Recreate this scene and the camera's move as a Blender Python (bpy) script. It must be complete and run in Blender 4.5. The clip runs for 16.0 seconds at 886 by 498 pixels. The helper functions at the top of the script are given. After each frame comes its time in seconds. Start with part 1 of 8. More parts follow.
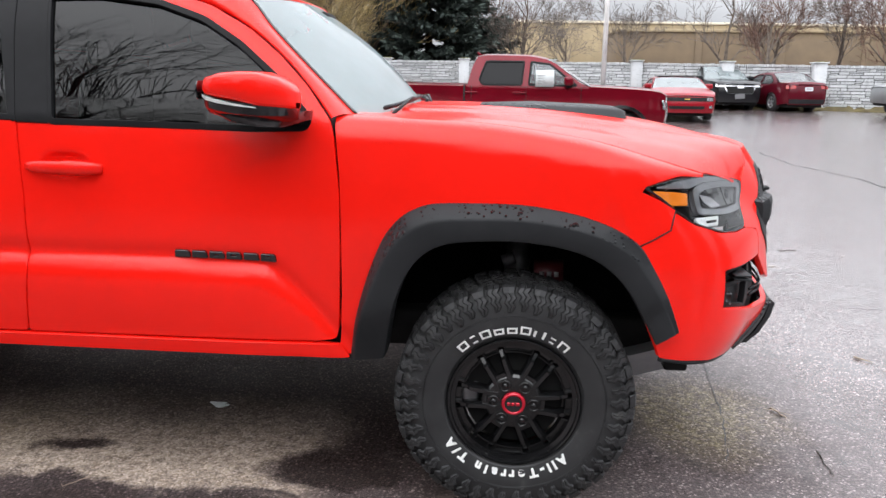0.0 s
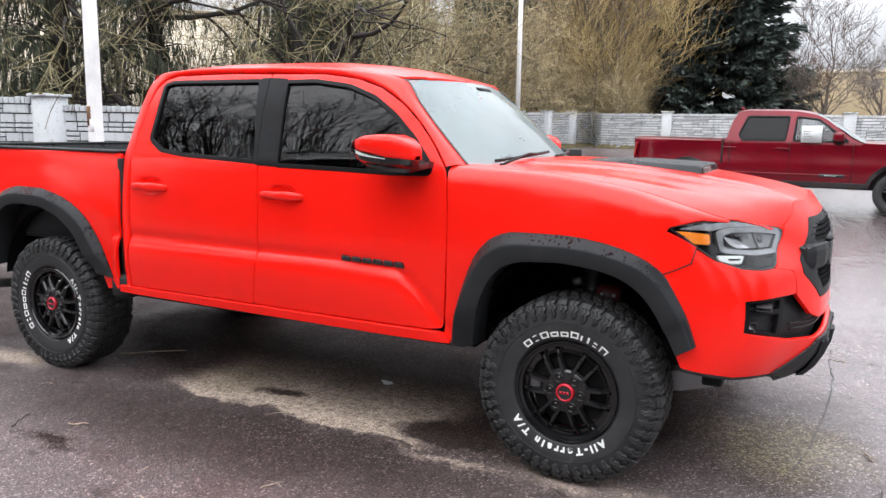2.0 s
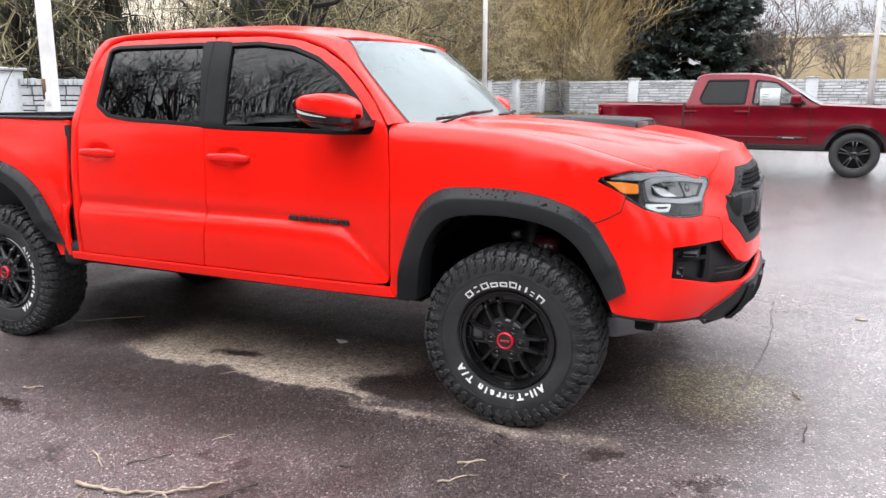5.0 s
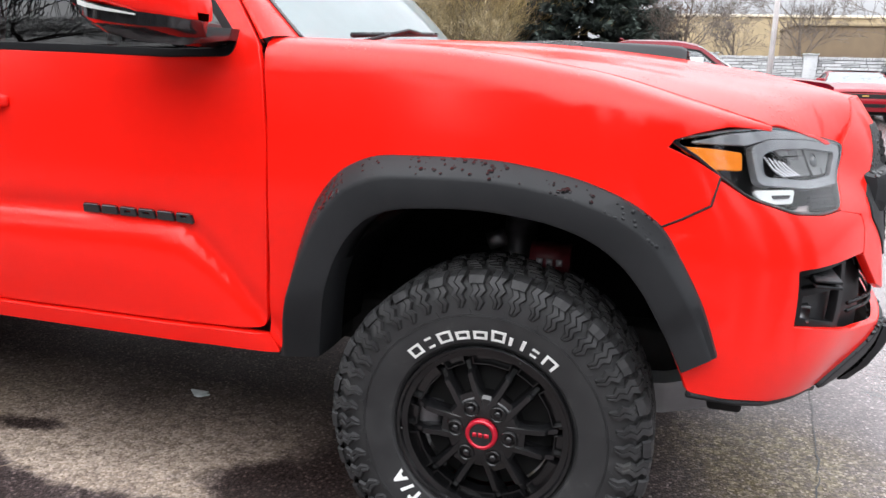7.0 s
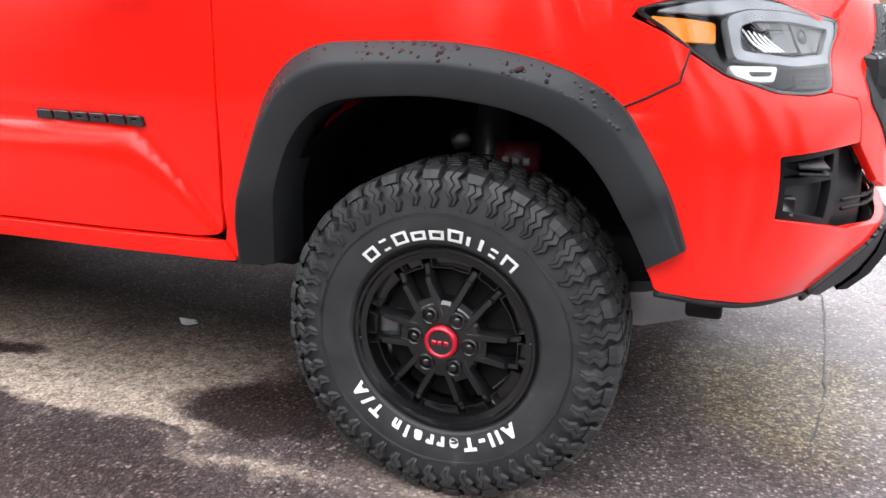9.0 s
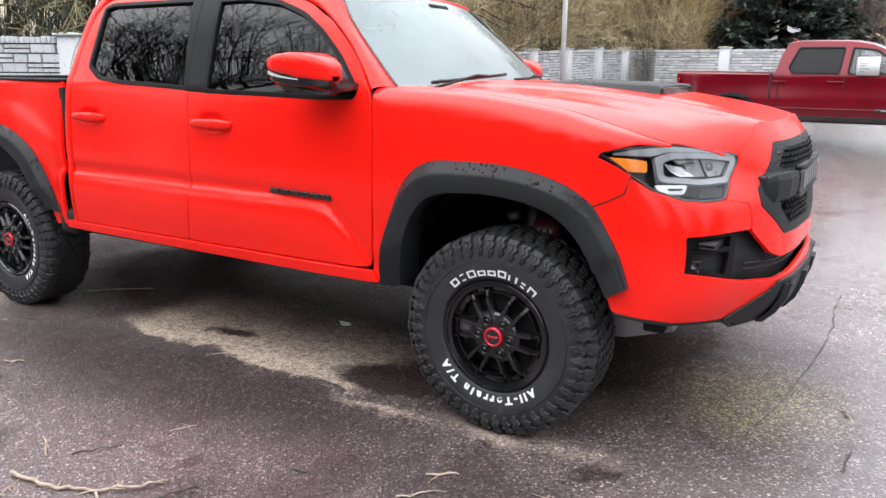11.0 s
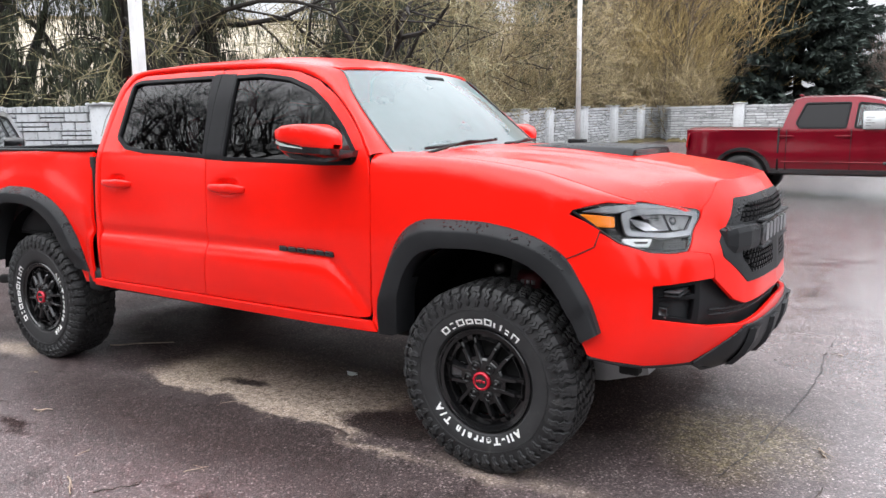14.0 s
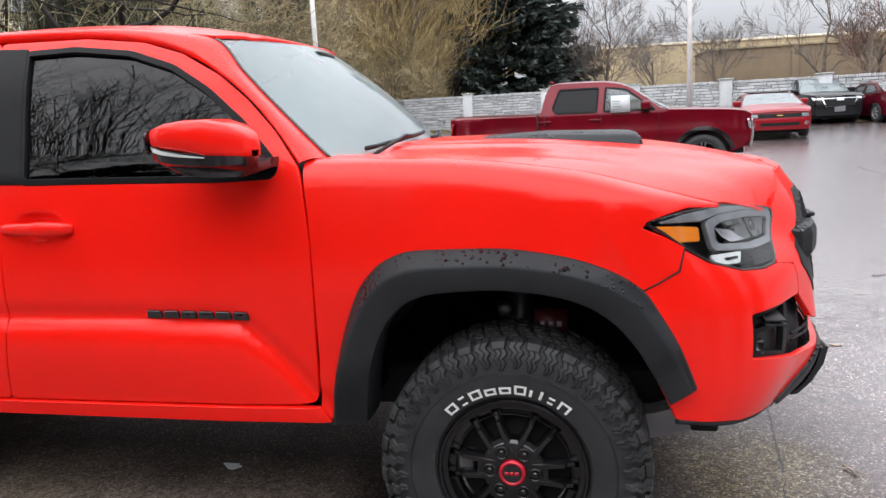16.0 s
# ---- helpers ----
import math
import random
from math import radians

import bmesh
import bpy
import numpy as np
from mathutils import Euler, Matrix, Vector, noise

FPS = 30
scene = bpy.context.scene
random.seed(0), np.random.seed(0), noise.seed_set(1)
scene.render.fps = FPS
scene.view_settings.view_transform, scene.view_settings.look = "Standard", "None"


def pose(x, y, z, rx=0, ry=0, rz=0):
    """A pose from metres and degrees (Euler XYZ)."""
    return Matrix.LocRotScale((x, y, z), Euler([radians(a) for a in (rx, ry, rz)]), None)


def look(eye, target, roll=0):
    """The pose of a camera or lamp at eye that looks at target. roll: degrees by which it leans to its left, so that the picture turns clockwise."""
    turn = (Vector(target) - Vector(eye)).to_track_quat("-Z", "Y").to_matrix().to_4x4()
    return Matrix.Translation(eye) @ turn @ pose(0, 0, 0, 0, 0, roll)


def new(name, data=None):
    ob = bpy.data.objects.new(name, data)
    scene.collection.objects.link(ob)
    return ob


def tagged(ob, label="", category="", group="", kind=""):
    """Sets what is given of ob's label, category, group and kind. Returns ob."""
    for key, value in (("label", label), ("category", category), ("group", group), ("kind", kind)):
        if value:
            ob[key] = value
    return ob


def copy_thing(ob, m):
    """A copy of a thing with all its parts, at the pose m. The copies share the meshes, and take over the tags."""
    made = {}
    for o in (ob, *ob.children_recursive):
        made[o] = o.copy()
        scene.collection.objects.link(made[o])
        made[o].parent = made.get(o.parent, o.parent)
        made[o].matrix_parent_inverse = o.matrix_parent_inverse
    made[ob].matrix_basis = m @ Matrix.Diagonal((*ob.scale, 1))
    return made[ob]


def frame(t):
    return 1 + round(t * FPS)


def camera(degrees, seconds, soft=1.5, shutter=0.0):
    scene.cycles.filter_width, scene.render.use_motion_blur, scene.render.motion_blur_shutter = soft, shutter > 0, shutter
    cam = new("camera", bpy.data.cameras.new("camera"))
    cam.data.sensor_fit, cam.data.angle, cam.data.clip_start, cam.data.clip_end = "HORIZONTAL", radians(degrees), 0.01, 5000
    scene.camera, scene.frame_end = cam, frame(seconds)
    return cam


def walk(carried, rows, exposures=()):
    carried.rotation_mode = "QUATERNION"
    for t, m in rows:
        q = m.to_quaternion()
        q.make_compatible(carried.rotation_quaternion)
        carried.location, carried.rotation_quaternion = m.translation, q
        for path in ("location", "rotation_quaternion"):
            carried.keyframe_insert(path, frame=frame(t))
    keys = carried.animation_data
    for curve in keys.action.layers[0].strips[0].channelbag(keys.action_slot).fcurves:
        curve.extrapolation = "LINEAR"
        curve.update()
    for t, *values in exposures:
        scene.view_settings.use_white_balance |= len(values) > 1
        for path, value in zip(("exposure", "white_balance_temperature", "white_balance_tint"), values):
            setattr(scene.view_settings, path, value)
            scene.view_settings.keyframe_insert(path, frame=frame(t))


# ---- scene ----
cam = camera(60.5, 16.0)
PATH = [
    (0, (-0.044, -2.359, 1.447), (-0.206, -0.413, 1.015), 0.7),
    (0.5, (0.125, -2.47, 1.459), (-0.224, -0.542, 1.059), 1.0),
    (1, (0.377, -2.671, 1.475), (-0.183, -0.786, 1.109), 1.0),
    (1.5, (0.592, -2.889, 1.487), (-0.15, -1.062, 1.152), 1.1),
    (2, (0.895, -2.983, 1.495), (0.018, -1.213, 1.183), 1.0),
    (2.5, (1.112, -3.08, 1.5), (0.16, -1.348, 1.196), 0.8),
    (3, (1.178, -3.235, 1.485), (0.194, -1.521, 1.178), 0.7),
    (3.5, (1.207, -3.304, 1.481), (0.22, -1.594, 1.161), 0.6),
    (4, (1.201, -3.314, 1.476), (0.244, -1.591, 1.135), 0.5),
    (4.5, (1.173, -3.262, 1.463), (0.276, -1.511, 1.099), 0.3),
    (5, (1.067, -3.016, 1.437), (0.258, -1.228, 1.054), 0.1),
    (5.2, (1.005, -2.897, 1.439), (0.235, -1.093, 1.047), 0.1),
    (7.3, (0.301, -1.483, 1.158), (-0.224, 0.39, 0.691), 1.9),
    (7.5, (0.274, -1.389, 1.085), (-0.242, 0.481, 0.598), 2.0),
    (8, (0.299, -1.309, 0.985), (-0.227, 0.55, 0.47), 1.8),
    (8.2, (0.321, -1.298, 0.968), (-0.218, 0.554, 0.441), 1.5),
    (10.3, (1.075, -2.208, 1.369), (0.203, -0.483, 0.855), -0.1),
    (10.5, (1.14, -2.28, 1.381), (0.235, -0.568, 0.88), 0.0),
    (11, (1.244, -2.478, 1.405), (0.252, -0.804, 0.946), 0.4),
    (11.5, (1.323, -2.626, 1.447), (0.25, -0.989, 1.038), 0.8),
    (12, (1.511, -2.726, 1.475), (0.382, -1.117, 1.11), 0.9),
    (12.5, (1.663, -2.821, 1.48), (0.502, -1.227, 1.146), 0.9),
    (13, (1.711, -2.899, 1.483), (0.543, -1.307, 1.166), 0.5),
    (13.5, (1.681, -2.817, 1.47), (0.543, -1.202, 1.157), -0.0),
    (14, (1.494, -2.635, 1.44), (0.435, -0.967, 1.128), -0.6),
    (14.5, (1.164, -2.455, 1.459), (0.233, -0.712, 1.15), -1.3),
    (15, (0.872, -2.253, 1.446), (0.1, -0.434, 1.138), -2.1),
    (15.5, (0.56, -2.143, 1.438), (-0.025, -0.257, 1.12), -2.7),
    (16, (0.269, -2.062, 1.439), (-0.142, -0.135, 1.098), -3.0),
]
EXPOSURES = [(0.0, 0.8), (2.0, 0.92), (3.5, 1.0), (5.2, 1.0), (7.3, 1.1), (7.6, 1.2), (8.2, 1.5), (10.3, 1.15), (11.0, 1.05), (13.0, 0.95), (15.0, 0.82), (16.0, 0.65)]
walk(cam, [(t, look(eye, target, roll)) for t, eye, target, roll in PATH], EXPOSURES)

# world: overcast sky, soft broad sun
world = bpy.data.worlds.new("overcast")
scene.world = world
world.use_nodes = True
wn, wl = world.node_tree.nodes, world.node_tree.links
wn.clear()
sky = wn.new("ShaderNodeTexSky")
sky.sky_type = "NISHITA"
sky.sun_disc = False
sky.sun_elevation = radians(38)
sky.sun_rotation = radians(205)
sky.air_density, sky.dust_density, sky.ozone_density = 1.0, 4.0, 1.0
grey = wn.new("ShaderNodeHueSaturation")
grey.inputs["Saturation"].default_value = 0.12
wcoord = wn.new("ShaderNodeTexCoord")
wmap = wn.new("ShaderNodeMapping")
wmap.inputs["Scale"].default_value = (1.0, 1.0, 3.0)
clouds = wn.new("ShaderNodeTexNoise")
clouds.inputs["Scale"].default_value = 2.2
clouds.inputs["Detail"].default_value = 5
cramp = wn.new("ShaderNodeMapRange")
cramp.inputs["From Min"].default_value, cramp.inputs["From Max"].default_value = 0.3, 0.7
cramp.inputs["To Min"].default_value, cramp.inputs["To Max"].default_value = 0.82, 1.15
cover = wn.new("ShaderNodeMix")
cover.data_type = "RGBA"
cover.inputs[0].default_value = 0.97
cover.inputs[7].default_value = (10.7, 11.0, 11.75, 1)
wmul = wn.new("ShaderNodeMix")
wmul.data_type, wmul.blend_type = "RGBA", "MULTIPLY"
wmul.inputs[0].default_value = 1.0
# an overcast sky is dimmer towards the horizon
wsep = wn.new("ShaderNodeSeparateXYZ")
dim = wn.new("ShaderNodeMapRange")
dim.inputs["From Min"].default_value, dim.inputs["From Max"].default_value = 0.06, 0.7
dim.inputs["To Min"].default_value, dim.inputs["To Max"].default_value = 0.27, 1.30
wmul2 = wn.new("ShaderNodeMix")
wmul2.data_type, wmul2.blend_type = "RGBA", "MULTIPLY"
wmul2.inputs[0].default_value = 1.0
wbg = wn.new("ShaderNodeBackground")
wbg.inputs["Strength"].default_value = 0.13
wout = wn.new("ShaderNodeOutputWorld")
wl.new(sky.outputs[0], grey.inputs["Color"])
wl.new(grey.outputs[0], cover.inputs[6])
wl.new(wcoord.outputs["Generated"], wmap.inputs[0])
wl.new(wmap.outputs[0], clouds.inputs["Vector"])
wl.new(clouds.outputs["Fac"], cramp.inputs["Value"])
wl.new(cover.outputs[2], wmul.inputs[6])
wl.new(cramp.outputs[0], wmul.inputs[7])
wl.new(wcoord.outputs["Generated"], wsep.inputs[0])
wl.new(wsep.outputs["Z"], dim.inputs["Value"])
wl.new(wmul.outputs[2], wmul2.inputs[6])
wl.new(dim.outputs[0], wmul2.inputs[7])
wl.new(wmul2.outputs[2], wbg.inputs["Color"])
wl.new(wbg.outputs[0], wout.inputs["Surface"])

sun = new("sun", bpy.data.lights.new("sun", "SUN"))
sun.data.energy = 0.9
sun.data.angle = radians(85)
sun.data.color = (1.0, 0.985, 0.965)
sun.matrix_world = look((-14, -30, 32), (0, 0, 0))


# ---- materials ----
def material(name, color=(0.5, 0.5, 0.5), rough=0.5, metal=0.0, spec=0.5, coat=0.0, coat_rough=0.03):
    m = bpy.data.materials.new(name)
    m.use_nodes = True
    b = m.node_tree.nodes["Principled BSDF"]
    b.inputs["Base Color"].default_value = (*color, 1)
    b.inputs["Roughness"].default_value = rough
    b.inputs["Metallic"].default_value = metal
    b.inputs["Specular IOR Level"].default_value = spec
    b.inputs["Coat Weight"].default_value = coat
    b.inputs["Coat Roughness"].default_value = coat_rough
    return m


class Nodes:
    """Short names for building node trees."""

    def __init__(self, m):
        self.t, self.b = m.node_tree, m.node_tree.nodes["Principled BSDF"]
        self.out = m.node_tree.nodes["Material Output"]

    def add(self, kind, **values):
        n = self.t.nodes.new("ShaderNode" + kind)
        for k, v in values.items():
            n.inputs[k.replace("_", " ")].default_value = v
        return n

    def link(self, a, b):
        self.t.links.new(a, b)

    def coord(self, scale=(1, 1, 1), kind="Object"):
        c, p = self.add("TexCoord"), self.add("Mapping")
        p.inputs["Scale"].default_value = scale
        self.link(c.outputs[kind], p.inputs[0])
        return p.outputs[0]

    def noise(self, vec, scale, detail=4.0, rough=0.55):
        n = self.add("TexNoise", Scale=scale, Detail=detail, Roughness=rough)
        self.link(vec, n.inputs["Vector"])
        return n.outputs["Fac"]

    def ramp(self, fac, *stops):
        n = self.add("ValToRGB")
        e = n.color_ramp.elements
        while len(e) < len(stops):
            e.new(0.5)
        for s, (p, c) in zip(e, stops):
            s.position = p
            s.color = (*c, 1) if len(c) == 3 else c
        self.link(fac, n.inputs[0])
        return n.outputs[0]

    def remap(self, fac, a, b, c=0.0, d=1.0):
        n = self.add("MapRange", From_Min=a, From_Max=b, To_Min=c, To_Max=d)
        self.link(fac, n.inputs["Value"])
        return n.outputs[0]

    def mix(self, fac, a, b, kind="MIX"):
        n = self.add("Mix")
        n.data_type, n.blend_type = "RGBA", kind
        for s, v in ((0, fac), (6, a), (7, b)):
            if isinstance(v, (int, float)):
                n.inputs[s].default_value = v
            elif isinstance(v, tuple):
                n.inputs[s].default_value = (*v, 1)
            else:
                self.link(v, n.inputs[s])
        return n.outputs[2]

    def math(self, op, a, b=0.0):
        n = self.add("Math")
        n.operation = op
        for i, v in enumerate((a, b)):
            if isinstance(v, (int, float)):
                n.inputs[i].default_value = v
            else:
                self.link(v, n.inputs[i])
        return n.outputs[0]

    def bump(self, height, strength=0.2, distance=0.01, normal=None):
        n = self.add("Bump", Strength=strength, Distance=distance)
        self.link(height, n.inputs["Height"])
        if normal:
            self.link(normal, n.inputs["Normal"])
        return n.outputs[0]

    def to(self, name, socket):
        self.link(socket, self.b.inputs[name])


def grained(name, color, rough=0.5, metal=0.0, scale=8.0, spread=0.18, bump=0.1, grain=220.0, coat=0.0, spec=0.5):
    """A surface with broad blotches in tone and gloss, and a fine grain."""
    m = material(name, color, rough, metal, spec, coat)
    n = Nodes(m)
    v = n.coord()
    big, fine = n.noise(v, scale), n.noise(v, grain, 2.0)
    lo, hi = tuple(c * (1 - spread) for c in color), tuple(min(1, c * (1 + spread)) for c in color)
    n.to("Base Color", n.ramp(big, (0.3, lo), (0.7, hi)))
    n.to("Roughness", n.remap(big, 0.3, 0.7, max(0.02, rough * 0.85), min(1, rough * 1.15)))
    if bump:
        n.to("Normal", n.bump(fine, bump, 0.002))
    return m


def beads(n, v, scale, cut):
    """Height of water beads: 0 between them, rounded inside."""
    vo = n.add("TexVoronoi", Scale=scale, Randomness=1.0)
    n.link(v, vo.inputs["Vector"])
    sparse = n.noise(v, 7.0, 3.0)
    size = n.remap(sparse, 0.42, 0.65, 0.0, cut)
    rise = n.math("SUBTRACT", size, vo.outputs["Distance"])
    return n.math("MAXIMUM", rise, 0.0)


def car_paint(name, color, flake=0.15, wet=True, rough=0.32, metal=0.0):
    m = material(name, color, rough, metal, 0.05, 0.6, 0.05)
    n = Nodes(m)
    v = n.coord()
    big = n.noise(v, 1.7, 3.0)
    dark = tuple(c * (1 - flake) for c in color)
    n.to("Base Color", n.mix(n.remap(big, 0.35, 0.65), dark, color))
    film = n.noise(v, 12.0, 5.0)
    n.to("Coat Roughness", n.remap(film, 0.35, 0.7, 0.10, 0.19))
    if wet:
        geo = n.add("NewGeometry")
        sep = n.add("SeparateXYZ")
        n.link(geo.outputs["Normal"], sep.inputs[0])
        up = n.remap(sep.outputs["Z"], 0.35, 0.9)
        drops = n.math("MULTIPLY", beads(n, v, 95.0, 0.42), up)
        nrm = n.bump(drops, 0.7, 0.008)
        n.to("Normal", nrm)
        n.to("Coat Normal", nrm)
    return m


RED = car_paint("orange_red_paint", (0.93, 0.012, 0.006), 0.08)
CRIMSON = car_paint("crimson_metallic_paint", (0.15, 0.002, 0.010), 0.2, False, 0.35, 0.25)
COUPE_RED = car_paint("bright_red_paint", (0.27, 0.008, 0.016), 0.15, False)
MAROON = car_paint("maroon_paint", (0.11, 0.005, 0.014), 0.2, False, 0.35, 0.3)
SILVER = car_paint("silver_paint", (0.56, 0.57, 0.585), 0.08, False, 0.35, 0.55)
GREY_PAINT = car_paint("grey_paint", (0.28, 0.29, 0.30), 0.08, False, 0.35, 0.5)
NIGHT = car_paint("black_paint", (0.012, 0.012, 0.014), 0.1, False)


def wet_plastic():
    m = material("textured_black_plastic", (0.02, 0.021, 0.023), 0.45, 0.0, 0.24)
    n = Nodes(m)
    v = n.coord()
    big = n.noise(v, 5.0)
    tint = n.ramp(big, (0.3, (0.014, 0.015, 0.0165)), (0.75, (0.024, 0.025, 0.027)))
    geo, sep = n.add("NewGeometry"), n.add("SeparateXYZ")
    n.link(geo.outputs["Normal"], sep.inputs[0])
    up = n.remap(sep.outputs["Z"], 0.22, 0.5)
    wet = beads(n, v, 70.0, 0.62)
    drops = n.math("MULTIPLY", wet, up)
    fine = n.noise(v, 420.0, 2.0)
    n.to("Base Color", n.mix(n.remap(drops, 0.0, 0.06, 0.0, 0.8), tint, (0.004, 0.004, 0.005)))
    n.to("Roughness", n.remap(drops, 0.0, 0.05, 0.5, 0.05))
    n.to("Normal", n.bump(drops, 1.0, 0.014, n.bump(fine, 0.18, 0.001)))
    return m


PLASTIC = wet_plastic()
GLOSS_BLACK = grained("gloss_black", (0.010, 0.010, 0.011), 0.16, 0.0, 6, 0.2, 0.02, coat=0.6)
SATIN_BLACK = grained("satin_black_metal", (0.0055, 0.0055, 0.006), 0.20, 0.0, 14, 0.25, 0.02, coat=0.45, spec=0.5)
PILLAR = grained("dark_satin_vinyl", (0.007, 0.007, 0.008), 0.4, 0.0, 14, 0.2, 0.05, spec=0.12)
DARK = grained("unlit_black", (0.005, 0.005, 0.005), 0.9, 0.0, 6, 0.3, 0.1)
LINER = grained("wheel_well_felt", (0.008, 0.008, 0.009), 0.95, 0.0, 9, 0.3, 0.3, 90, spec=0.03)
CHROME = grained("chrome", (0.75, 0.76, 0.78), 0.12, 1.0, 20, 0.05, 0.01)
STEEL = grained("dull_steel", (0.22, 0.22, 0.23), 0.45, 0.9, 20, 0.25, 0.1)
ALUMINIUM = grained("grey_skid_plate", (0.30, 0.31, 0.32), 0.45, 0.5, 9, 0.15, 0.1)
BEZEL = grained("lamp_bezel_grey", (0.18, 0.185, 0.19), 0.3, 0.6, 20, 0.15, 0.02)
CAP_RED = material("red_ring_enamel", (0.55, 0.010, 0.030), 0.25, 0.3, 0.5, 0.5)
SHOCK_RED = grained("red_shock_paint", (0.07, 0.004, 0.008), 0.45)
GOLD = grained("gold_fitting", (0.45, 0.26, 0.07), 0.35, 0.9)
LETTER_WHITE = grained("white_raised_rubber", (0.82, 0.82, 0.80), 0.6, 0, 40, 0.05, 0.1)
STRIP = material("clear_signal_strip", (0.72, 0.72, 0.70), 0.15, 0.2, 0.5, 0.6)
BAND = grained("bright_lamp_band", (0.23, 0.24, 0.255), 0.2, 0.5, 20, 0.2, 0.02)
SMOKED = material("smoked_projector", (0.05, 0.055, 0.06), 0.06, 0.0, 0.6, 1.0)
DARK_GLASS = material("dark_privacy_glass", (0.006, 0.006, 0.007), 0.08, 0.0, 0.18)
LAMP_DARK = grained("lamp_housing_black", (0.008, 0.008, 0.009), 0.5, 0.0, 20, 0.2, 0.02, spec=0.1)
LAMP_CLEAR = material("pale_clear_lens", (0.48, 0.44, 0.44), 0.12, 0.1, 0.5, 0.6)
AMBER = material("amber_reflector", (0.85, 0.24, 0.01), 0.25, 0, 0.5, 0.6)
TAIL_RED = material("red_lens", (0.35, 0.008, 0.01), 0.15, 0, 0.5, 0.8)
PAPER = grained("white_paper", (0.72, 0.76, 0.76), 0.8, 0, 15, 0.04, 0)
PLATE = grained("pale_plate", (0.6, 0.62, 0.66), 0.4, 0, 40, 0.1, 0.02)


def rubber():
    m = material("tyre_rubber", (0.022, 0.022, 0.023), 0.52, 0, 0.5)
    n = Nodes(m)
    v = n.coord()
    dust, fine = n.noise(v, 16.0, 6.0), n.noise(v, 260.0, 2.0)
    n.to("Base Color", n.ramp(dust, (0.35, (0.016, 0.016, 0.017)), (0.62, (0.027, 0.027, 0.028)), (0.85, (0.08, 0.077, 0.073))))
    n.to("Roughness", n.remap(dust, 0.3, 0.7, 0.5, 0.72))
    n.to("Normal", n.bump(fine, 0.15, 0.001))
    return m


RUBBER = rubber()


def glass(name, tint, rough=0.0, haze=0.0, haze_color=(0.7, 0.75, 0.75), drops=True, ior=1.42):
    """Clear or tinted glass; haze is a pale film for mist and painted sky reflection."""
    m = material(name, tint, rough)
    n = Nodes(m)
    n.b.inputs["Transmission Weight"].default_value = 1.0
    n.b.inputs["IOR"].default_value = ior
    v = n.coord()
    if drops:
        n.to("Normal", n.bump(beads(n, v, 90.0, 0.3), 0.5, 0.004))
    if haze:
        d = n.add("BsdfPrincipled", Roughness=0.35)
        d.inputs["Base Color"].default_value = (*haze_color, 1)
        cloud = n.noise(v, 2.5, 5.0)
        s = n.add("MixShader")
        n.link(n.remap(cloud, 0.3, 0.7, haze * 0.85, min(1.0, haze * 1.1)), s.inputs[0])
        n.link(n.b.outputs[0], s.inputs[1])
        n.link(d.outputs[0], s.inputs[2])
        n.link(s.outputs[0], n.out.inputs[0])
    return m


TINT = glass("dark_tinted_glass", (0.0015, 0.0015, 0.0018), ior=1.36)
# pale film: dew, with the sky's reflection painted in
MISTED_SKY_PALE = glass("misted_sky_pale_windshield_glass", (0.75, 0.8, 0.8), 0.02, 0.36, (0.42, 0.53, 0.54))
CLEAR = glass("clear_lens", (0.95, 0.95, 0.95), 0.0, 0.0, drops=False)
FAR_GLASS = glass("car_glass", (0.30, 0.33, 0.34), 0.0, 0.12, (0.5, 0.55, 0.56), drops=False)
# pale diffuse film on the other cars' windshields
FAR_SCREEN = glass("pale_film_car_windshield", (0.5, 0.56, 0.57), 0.02, 0.34, (0.45, 0.52, 0.53), drops=False)


# ---- mesh tools ----
def thing(name, label, category, at=(0, 0, 0), turn=0.0, group=""):
    ob = new(name)
    ob.empty_display_size = 0.1
    ob.matrix_world = pose(*at, 0, 0, turn)
    return tagged(ob, label, category, group)


def mesh_of(name, bm, mat, smooth=True):
    me = bpy.data.meshes.new(name)
    bm.to_mesh(me)
    bm.free()
    for m in mat if isinstance(mat, (list, tuple)) else [mat]:
        me.materials.append(m)
    if smooth:
        me.shade_smooth()
    return me


def part(name, bm, mat, parent, label="", smooth=True, edge=None):
    """One mesh object under a thing or a part. edge: degrees over which edges stay sharp."""
    me = bm if isinstance(bm, bpy.types.Mesh) else mesh_of(name, bm, mat, smooth)
    if edge:
        me.set_sharp_from_angle(angle=radians(edge))
    ob = new(name, me)
    ob.parent = parent
    return tagged(ob, label) if label else ob


